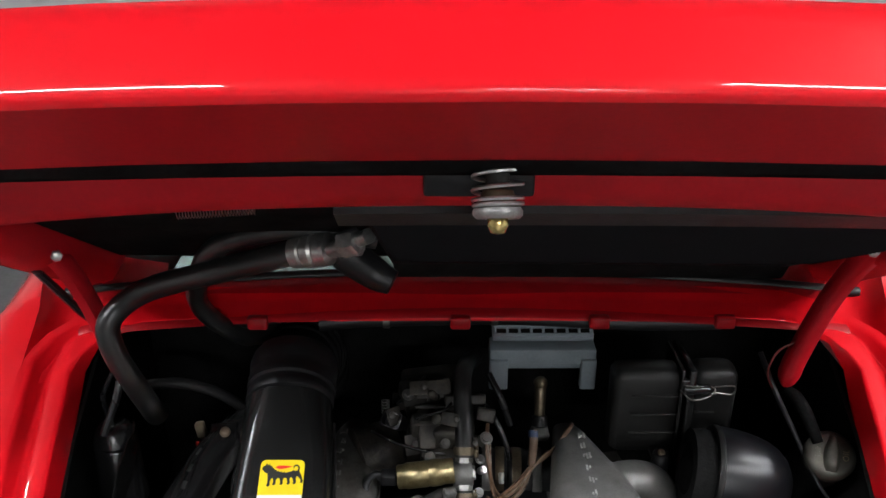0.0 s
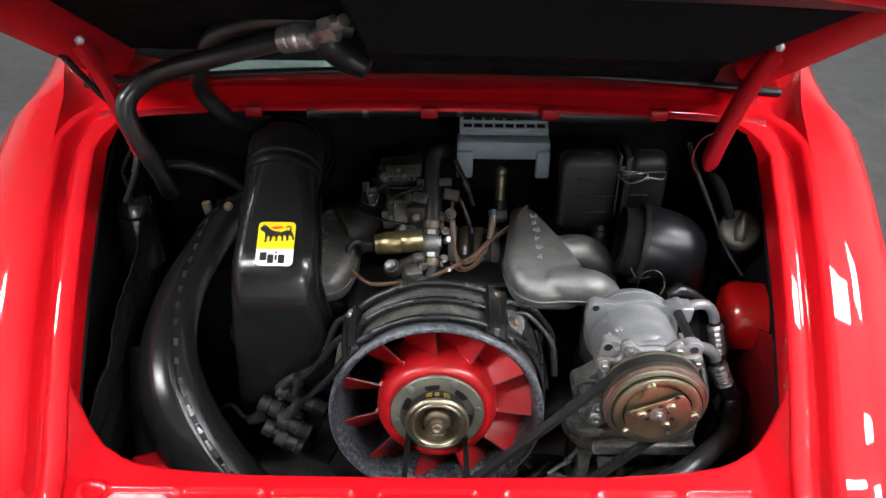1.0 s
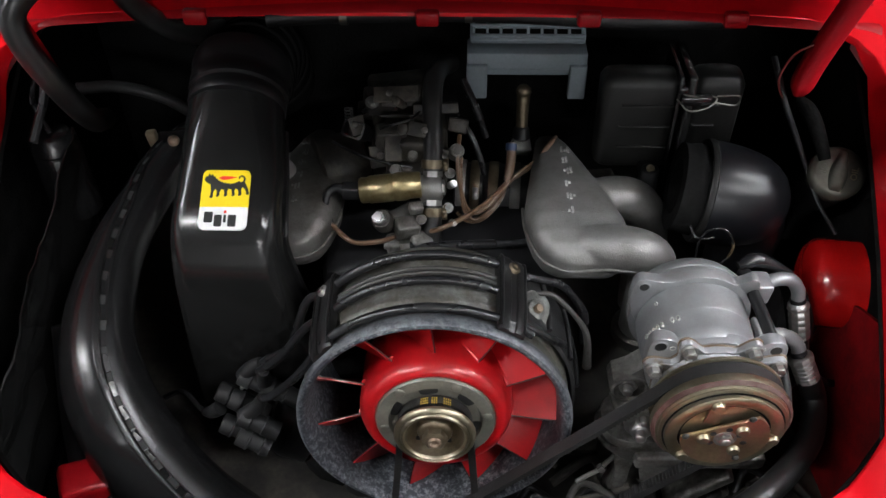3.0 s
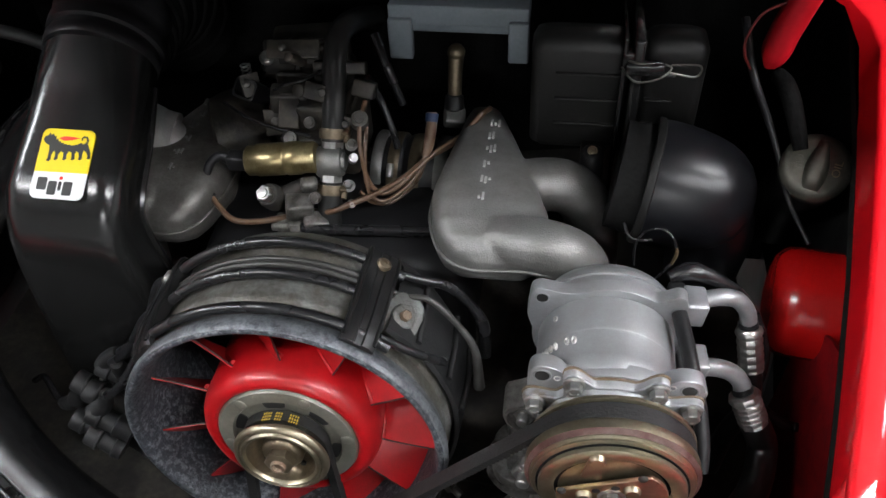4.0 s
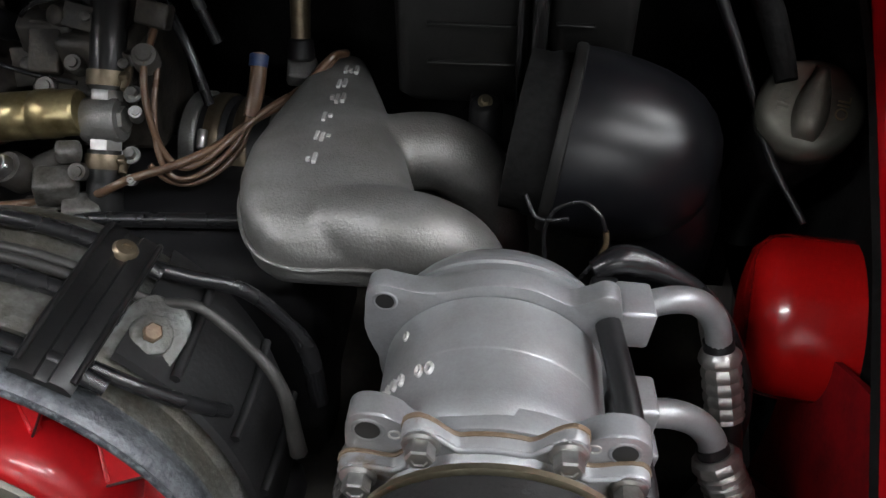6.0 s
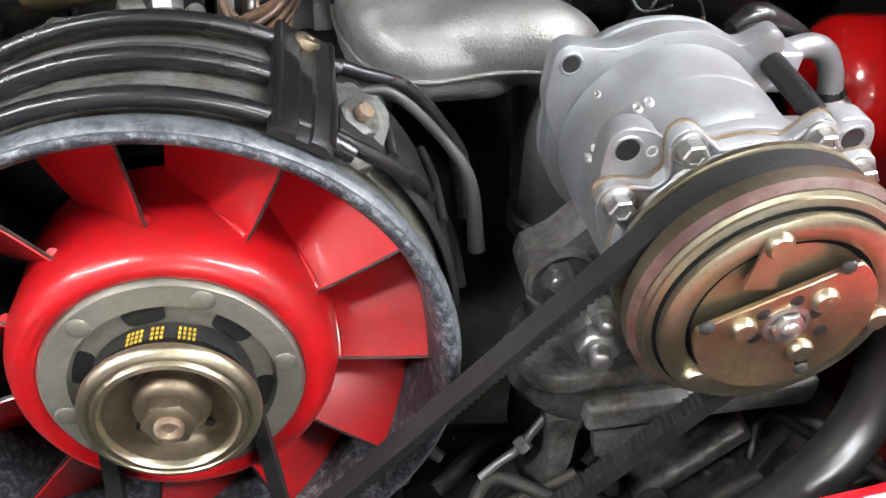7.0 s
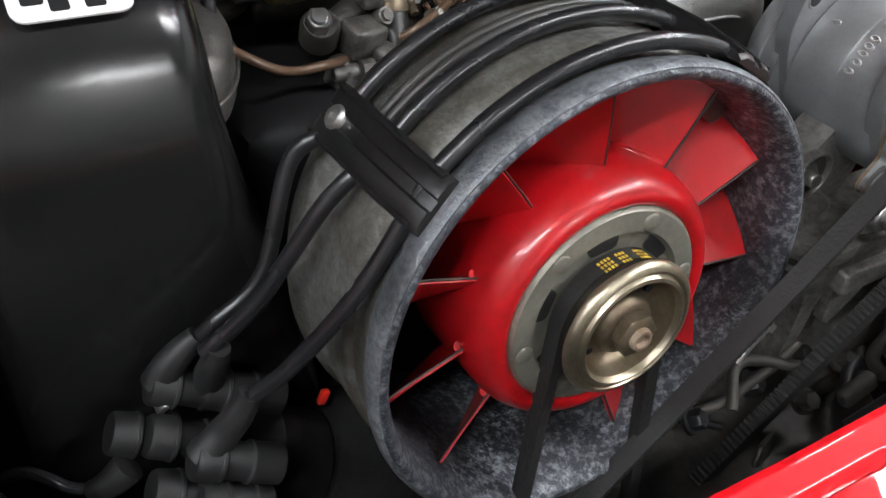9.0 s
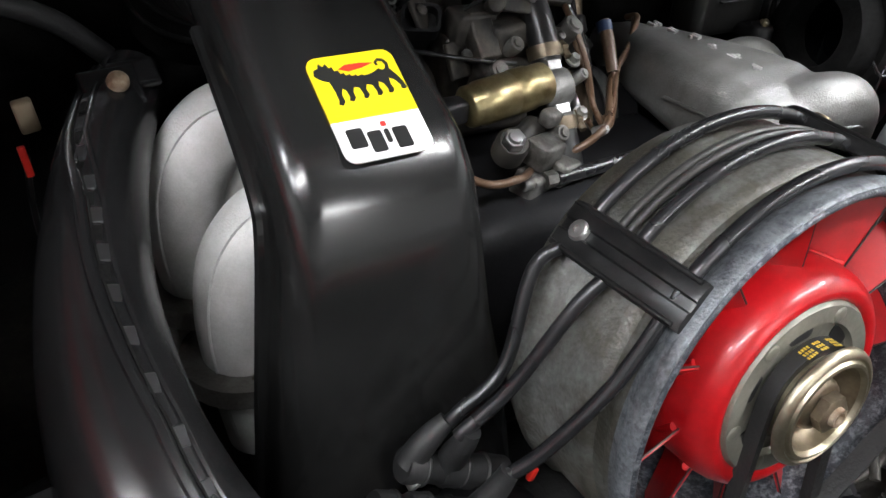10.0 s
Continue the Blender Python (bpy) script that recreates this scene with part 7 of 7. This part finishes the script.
loft(bm, [[Vector((xl, y0, z)), Vector((xr, y0, z)), Vector((xr + 0.001, y0 + 0.026, z)), Vector((xl + 0.002, y0 + 0.026, z))] for xl, xr, y0, z in ((0.182, 0.202, -0.009, 0.626), (0.185, 0.200, -0.0085, 0.606), (0.187, 0.200, -0.008, 0.585), (0.186, 0.196, -0.0075, 0.568), (0.180, 0.188, -0.007, 0.550))])
part("leg", bm, BRKT, brk, "", 50)
for nm, c, sz, turn, bv in (("diagonal_rib", (0.284, 0.014, 0.5480), (0.012, 0.030, 0.085), (0, 44, 0), 0.003), ("diagonal_rib", (0.304, 0.026, 0.507), (0.014, 0.030, 0.060), (0, 30, 0), 0.003),
                            ("web", (0.300, 0.026, 0.590), (0.046, 0.010, 0.060), (0, 30, 0), 0.002),
                            ("back_wall", (0.255, 0.050, 0.590), (0.150, 0.020, 0.090), (0, 0, 0), 0.004), ("pad", (0.196, 0.030, 0.670), (0.036, 0.030, 0.014), (12, -8, 10), 0.005)):
    part(nm, box(B(), c, sz, pose(0, 0, 0, *turn), bevel=bv), BRKT, brk)
bm = B()
tube(bm, [(0.150, -0.002, 0.572), (0.161, 0.0, 0.582), (0.171, 0.001, 0.590), (0.178, 0.003, 0.600), (0.186, 0.006, 0.610)], 0.0026, 12)
part("pipe", bm, STEEL, brk, "bright steel pipe")
bm = B()
hexa(bm, (0.171, 0.001, 0.5905), (0.66, 0.1, 0.75), 0.0052, 0.008)
part("union_nut", bm, BRKT, brk, "dull union nut")
bm = B()
tube(bm, [(0.205, -0.006, 0.571), (0.182, -0.010, 0.563), (0.160, -0.011, 0.555), (0.135, -0.012, 0.548), (0.105, -0.005, 0.540)], 0.0038, 12)
part("oil_pipe", bm, DARK, brk, "dark oily pipe")
bm = B()
loft(bm, [[Vector((x, y, z)) for x, z in [(0.222, 0.745), (0.206, 0.728), (0.190, 0.712)] + rounded((0.193, 0.694), 0.020, 150, 300, 12) + [(0.235, 0.665), (0.245, 0.70)]] for y in (0.030, 0.055)])
lathe(bm, [(0.013, 0), (0.0195, 0), (0.0185, 0.004), (0.0165, 0.005), (0.0145, 0.002)], fr((0.193, 0.031, 0.694), (0, -1, 0)), 30)
part("side_plate", bm, BRKT, brk, "", 30)
for p, r in (((0.192, 0.040, 0.694), 0.010), ((0.197, -0.012, 0.716), 0.007), ((0.196, -0.016, 0.698), 0.0105)):
    bm = B()
    hexa(bm, p, (-0.15, -1, 0.1), r, 0.012, r * 1.5)
    cyl(bm, p, Vector(p) + Vector((-0.003, -0.020, 0.002)), r * 0.5, seg=12, bevel=0.001)
    part("bolt", bm, STEEL if r < 0.011 else CAST_DARK, brk, "hexagon bolt")

eng = thing("engine_case", (0, 0.2, 0.40), "dark oily engine case and cooling shroud", "engine")
bm = B()
grid(bm, 24, 16, lambda s, t: at_u(-0.44 + 0.88 * s, -0.085 + 0.62 * t, 0.505 + 0.02 * math.sin(9 * s) * math.sin(7 * t) + (0.06 if 0.2 < s < 0.8 and t > 0.45 else 0)))
thicken(bm, 0.01)
part("shroud", bm, DARK, eng, "", 60)
bm = B()
box(bm, (0, 0.24, 0.62), (0.26, 0.16, 0.20), bevel=0.02)
box(bm, (0.0, 0.10, 0.46), (0.22, 0.16, 0.12), bevel=0.02)
part("crankcase", bm, RUBBER, eng, "black oily casing")
for k in range(38):
    rng = random.Random(900 + k)
    x, y = rng.uniform(0.08, 0.36), rng.uniform(-0.06, 0.04)
    z = 0.528 + rng.uniform(-0.02, 0.03)
    bm = B()
    if k % 3 == 0:
        tube(bm, [(x, y, z), (x + rng.uniform(0.01, 0.05), y + 0.02, z + rng.uniform(-0.02, 0.03)), (x + rng.uniform(0.04, 0.09), y + rng.uniform(-0.02, 0.03), z + rng.uniform(-0.02, 0.02))], rng.uniform(0.0025, 0.0055), 10)
    elif k % 3 == 1:
        hexa(bm, (x, y, z), (rng.uniform(-0.4, 0.4), -0.6, 0.7), rng.uniform(0.005, 0.008), 0.012, 0.010)
    else:
        box(bm, (x, y, z), (rng.uniform(0.02, 0.04), rng.uniform(0.006, 0.012), rng.uniform(0.010, 0.02)), pose(0, 0, 0, rng.uniform(-25, 25), rng.uniform(-25, 25), rng.uniform(0, 60)), bevel=0.004)
    part("fitting", bm, (DARK, DARK, DARK, RUBBER, DARK)[k % 5], eng)

# oily fuel pipe with a union, lying on the casing behind the fan
fp = thing("fuel_pipe", (0.02, 0.194, 0.725), "black oily fuel pipe with a dull metal union", "pipe")
part("pipe", tube(B(), [(-0.031, 0.191, 0.7305), (-0.011, 0.192, 0.7300), (0.036, 0.196, 0.7290), (0.087, 0.200, 0.7285), (0.12, 0.205, 0.7280)], 0.0050, 12), CABLE, fp, "", 60)
bm = B()
hexa(bm, (-0.044, 0.191, 0.7310), (1, 0.02, 0), 0.0062, 0.012)
cyl(bm, (-0.060, 0.191, 0.7310), (-0.044, 0.191, 0.7310), 0.0045, seg=14, bevel=0.0008)
part("union_nut", bm, BRKT, fp, "dull metal union")
# ---- lock, labels and stickers on the rear panel ----
PN = Vector((0, -0.229, 0.973))


def panel_frame(x, y, lift=0.0):
    z = 0.7055 + 0.235 * (y + 0.149) - 0.0028 + lift
    m = Matrix((Vector((1, 0, 0)), Vector((0, 0.973, 0.229)), Vector((0, -0.229, 0.973)))).transposed().to_4x4()
    m.translation = (x, y, z)
    return m


lock = thing("lid_lock", (-0.008, -0.176, 0.69), "plated round lid lock with two bolts", "lock")
lm = panel_frame(-0.008, -0.178, 0.0005)
bm = B()
slab(bm, rrect(0.106, 0.066, 0.004), lm, 0.0018, 0.0008)
part("plate", bm, RED, lock, "", 30)
bm = B()
lathe(bm, [(0.0066, 0.0020), (0.0070, 0.0029), (0.0095, 0.0032), (0.0140, 0.0037), (0.0185, 0.0046), (0.0212, 0.0066), (0.0232, 0.0074), (0.0250, 0.0068), (0.0262, 0.005), (0.0268, 0.0018), (0.02, 0.001)], lm, 48)
part("cup", bm, LOCKM, lock, "plated cup", 30)
bm = B()
lathe(bm, [(0, 0.0026), (0.0074, 0.0026), (0.0074, 0.0022), (0, 0.0022)], lm, 28)
part("hole", bm, INK, lock)
part("key_notch", lathe(B(), [(0, 0.0005), (0.0028, 0.0005), (0.0028, 0), (0, 0)], lm @ Matrix.Translation((-0.0150, 0.001, 0.0037)), 14), INK, lock)
for sx in (-1, 1):
    bm = B()
    hexa(bm, lm @ Vector((sx * 0.0425, 0, 0.0018)), PN, 0.0058, 0.006, 0.0068)
    part("bolt", bm, STEEL, lock, "zinc bolt")


def label(name, x, y, w, h, material, text, lines=(), frame_=None, corner=0.003):
    t = thing(name, panel_frame(x, y).translation, text, "label", "labels on the rear panel")
    m = panel_frame(x, y, 0.0006)
    bm = B()
    slab(bm, rrect(w, h, corner), m, 0.0006)
    part("sheet", bm, material, t, "", 0)
    if frame_:
        for cx, cy, ww, hh in ((0, h / 2 - 0.0018, w - 0.003, 0.0006), (0, -h / 2 + 0.0018, w - 0.003, 0.0006), (w / 2 - 0.0018, 0, 0.0006, h - 0.003), (-w / 2 + 0.0018, 0, 0.0006, h - 0.003)):
            part("border_line", slab(B(), rrect(ww, hh, 0.0001, 1, cx, cy), m @ Matrix.Translation((0, 0, 0.0006)), 0.0002), frame_, t, "", 0)
    for cx, cy, ww, hh, mm in lines:
        part("print_bar", slab(B(), rrect(ww, hh, min(ww, hh) * 0.2, 1, cx, cy), m @ Matrix.Translation((0, 0, 0.0006)), 0.0002), mm, t, "", 0)
    return t, m @ Matrix.Translation((0, 0, 0.0006))


label("silver_film", -0.3215, -0.1705, 0.068, 0.048, CLEAR, "worn translucent silver film with pink show-through", (), None, 0.010)
t, m = label("filter_sticker", -0.2295, -0.1735, 0.082, 0.041, WHITE, "white sticker with orange and red stripes",
             ((-0.019, 0.0115, 0.046, 0.010, ORANGE), (-0.016, -0.002, 0.050, 0.0105, PINK)))
for dx, dy, w in ((0.004, 0.012, 0.012), (0.019, 0.012, 0.009), (0.031, 0.012, 0.007), (0.010, -0.002, 0.010), (0.023, -0.002, 0.010)):
    part("emblem_bar", slab(B(), [(dx, dy - 0.005), (dx + w, dy - 0.005), (dx + w + 0.004, dy + 0.005), (dx + 0.004, dy + 0.005)], m, 0.0002), INK, t, "", 0)
for k in range(13):
    x = -0.0355 + 0.00325 * k
    part("letter_bar", slab(B(), [(x - 0.0010, -0.0178), (x + 0.0006, -0.0178), (x + 0.0013, -0.0143), (x - 0.0003, -0.0143)], m, 0.0002), INK, t, "", 0)
words("print_word", "EQUIPPED", 0.0056, m @ Matrix.Translation((0.0225, -0.0161, 0)), INK, t, 0.0002, 0.00012, 0.25)
label("yellow_label", -0.1345, -0.1765, 0.084, 0.054, YELLOW, "plain bright yellow label with a torn corner", ())
t, m = bpy.data.objects["yellow_label"], panel_frame(-0.1345, -0.1765, 0.0012)
part("torn_spot", slab(B(), [(0.0215, -0.0268), (0.0235, -0.0225), (0.0255, -0.0190), (0.0285, -0.0178), (0.0315, -0.0190), (0.0330, -0.0225), (0.0345, -0.0268)], m, 0.0003), RED_DARKENED, t, "", 0)
part("torn_spot", slab(B(), [(0.0150, -0.0268), (0.0158, -0.0235), (0.0172, -0.0225), (0.0178, -0.0268)], m, 0.0003), RED_DARKENED, t, "", 0)
for k in range(5):
    part("faint_line", slab(B(), rrect(0.050 - 0.006 * (k % 3), 0.0006, 0.0002, 1, -0.006, 0.020 - 0.007 * k), m, 0.0002), YFAINT, t, "", 0)
lines = []
for k in range(14):
    w = (0.048, 0.050, 0.070, 0.038, 0.071, 0.027, 0.062, 0.060, 0.070, 0.030, 0.068, 0.020, 0.062, 0.040)[k]
    lines.append((-0.0375 + w / 2, 0.0215 - 0.0033 * k, w, 0.0008, IRON))
label("emission_label", 0.122, -0.177, 0.086, 0.052, GOLDFOIL, "dark gold foil label with close black lines", lines, GOLDLIGHT)
lines = [(-0.0115 + dx + w / 2, y, w, hh, PALEINK) for dx, y, w, hh in ((0, 0.0165, 0.026, 0.0022), (0.001, 0.0075, 0.019, 0.0016), (0.001, 0.001, 0.029, 0.0016), (0.002, -0.0055, 0.035, 0.0016), (0.002, -0.0145, 0.025, 0.0022))]
dots = [(-0.024 + 0.008 * math.cos(a), 0.001 + 0.016 * math.sin(a), 0.0032, 0.0026, PALEINK) for a in np.linspace(0, 5.6, 11)]
lines += dots + [(-0.024, 0.004, 0.0006, 0.016, PALEINK), (-0.0285, -0.004, 0.0006, 0.020, PALEINK), (-0.0245, 0.010, 0.009, 0.0006, PALEINK), (-0.0225, -0.004, 0.009, 0.0006, PALEINK)]
label("belt_label", 0.2225, -0.1735, 0.078, 0.048, PALE, "pale yellow label with a belt diagram and text", lines, INK)
lines = [(-0.011, 0.0105, 0.014, 0.0028, INK), (0.012, 0.0105, 0.020, 0.0012, IRON), (-0.011, 0.002, 0.0018, 0.006, INK), (-0.011, 0.0035, 0.010, 0.0006, IRON), (-0.011, -0.0065, 0.010, 0.0006, IRON), (0.012, 0.005, 0.018, 0.0008, IRON), (0.013, 0.000, 0.020, 0.0008, IRON), (0.012, -0.005, 0.016, 0.0008, IRON), (-0.008, -0.0125, 0.030, 0.0008, INK)]
label("octane_label", 0.3140, -0.1630, 0.062, 0.032, GOLDLIGHT, "small light gold foil label with black print", lines, INK)

# ---- dark pieces along the edges of the bay ----
bm = B()
tube(bm, [(0.350, 0.30, 0.905), (0.3574, 0.262, 0.8772), (0.3777, 0.245, 0.8373), (0.388, 0.228, 0.815), (0.3965, 0.200, 0.795), (0.4135, 0.170, 0.7736)], [0.0034, 0.0034, 0.0032, 0.0028, 0.0024, 0.002], 10)
tagged(part("loom_cable", bm, RUBBER), "thin black cable beside the filler", "cable", "loom cables")
bm = B()
tube(bm, [(0.3728, 0.262, 0.9428), (0.3537, 0.262, 0.9307), (0.3457, 0.262, 0.9083), (0.3477, 0.262, 0.8926), (0.3561, 0.262, 0.878)], 0.0012, 8)
tagged(part("red_wire", bm, WIRERED), "thin dark red wire by the hinge", "wire")
bm = B()
tube(bm, [(0.30, 0.31, 0.942), (0.20, 0.32, 0.935), (0.05, 0.325, 0.94), (-0.10, 0.318, 0.942), (-0.18, 0.312, 0.94)], 0.010, 12)
tagged(part("heater_pipe", bm, RUBBER), "black pipe along the cowl", "pipe")
elbow = thing("blower_elbow", (-0.21, 0.43, 0.79), "black ribbed rubber elbow behind the duct", "air hose")
epts = [(-0.211, 0.285, 0.866), (-0.213, 0.33, 0.868), (-0.212, 0.39, 0.846), (-0.21, 0.43, 0.79)]
part("hose", tube(B(), epts, 0.0490, 28), FLATBLACK, elbow, "", 60)
EP = smooth_path(epts, 8)
for k in range(3, len(EP) - 2, 3):
    part("rib", lathe(B(), [(0.0480, -0.0035), (0.0505, -0.003), (0.0520, 0.0), (0.0505, 0.003), (0.0480, 0.0035)], fr(EP[k], EP[k + 1] - EP[k - 1]), 32, closed=True), FLATBLACK, elbow, "", 60)
bm = B()
cyl(bm, (-0.425, 0.26, 0.81), (-0.425, 0.26, 0.72), 0.026, 0.028, 24, 0.004)
cyl(bm, (-0.425, 0.26, 0.83), (-0.425, 0.26, 0.81), 0.020, 0.026, 24, 0.002)
tagged(part("canister", bm, DUCTPL), "dark canister at the bay's side", "canister")
bm = B()
tube(bm, [(-0.425, 0.26, 0.83), (-0.43, 0.26, 0.87), (-0.41, 0.26, 0.91)], 0.003, 8)
tagged(part("loom_cable", bm, CABLE), "thin black cable to the canister", "cable", "loom cables")
con = thing("wire_connector", (-0.345, 0.33, 0.76), "beige plastic wire connector with a red tag", "connector")
part("body", box(B(), (-0.3445, 0.33, 0.772), (0.012, 0.010, 0.021), pose(0, 0, 0, 0, -8, 0), bevel=0.002), BEIGE, con)
part("tag", box(B(), (-0.3505, 0.33, 0.741), (0.005, 0.004, 0.022), pose(0, 0, 0, 0, -6, 0), bevel=0.001), INKRED, con, "red tag")
part("lead", tube(B(), [(-0.3440, 0.332, 0.765), (-0.349, 0.333, 0.745), (-0.352, 0.335, 0.70), (-0.350, 0.34, 0.65)], 0.0022, 8), CABLE, con)
bm = B()
tube(bm, [(-0.375, 0.10, 0.70), (-0.36, 0.03, 0.62), (-0.33, -0.04, 0.56), (-0.29, -0.06, 0.52)], [0.03, 0.034, 0.034, 0.03], 24)
tagged(part("lower_hose", bm, RUBBER), "thick dark hose under the air pipe", "air hose")
# crumpled black sheet and a red piece at the bay's side
bm = B()
grid(bm, 24, 20, lambda s, t: (-0.425 + 0.02 * t + 0.010 * noise.noise(Vector((5 * s, 6 * t, 3))) + 0.006 * noise.noise(Vector((14 * s, 17 * t, 8))), -0.07 + 0.34 * s, 0.56 + (0.15 + 0.12 * s) * t))
thicken(bm, 0.002)
tagged(part("side_sheet", bm, PLASTIC, None, "", 70), "crumpled glossy black plastic sheet lining the bay", "lining")
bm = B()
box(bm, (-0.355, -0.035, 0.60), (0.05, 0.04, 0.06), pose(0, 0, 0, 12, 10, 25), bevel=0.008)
tagged(part("red_bracket", bm, RED_DARKENED), "dark red painted bracket low in the bay", "bracket")

for x in (-0.10, -0.17, 0.03):
    bm = B()
    y = 0.318 + (0.006 if x > 0 else 0)
    lathe(bm, [(0.0100, -0.004), (0.0112, -0.004), (0.0112, 0.004), (0.0100, 0.004)], fr((x, y, 0.9415), (1, 0, 0)), 20, closed=True)
    tagged(part("pipe_clamp", bm, CLIP), "dull steel clamp on the cowl pipe", "clamp", "cowl pipe clamps")
tagged(part("loom_cable", tube(B(), [(-0.40, 0.30, 0.86), (-0.36, 0.32, 0.85), (-0.32, 0.33, 0.83), (-0.29, 0.34, 0.80)], 0.007, 10), BOOT, None, "", 60), "dark wiring loom along the bay side", "cable", "loom cables")
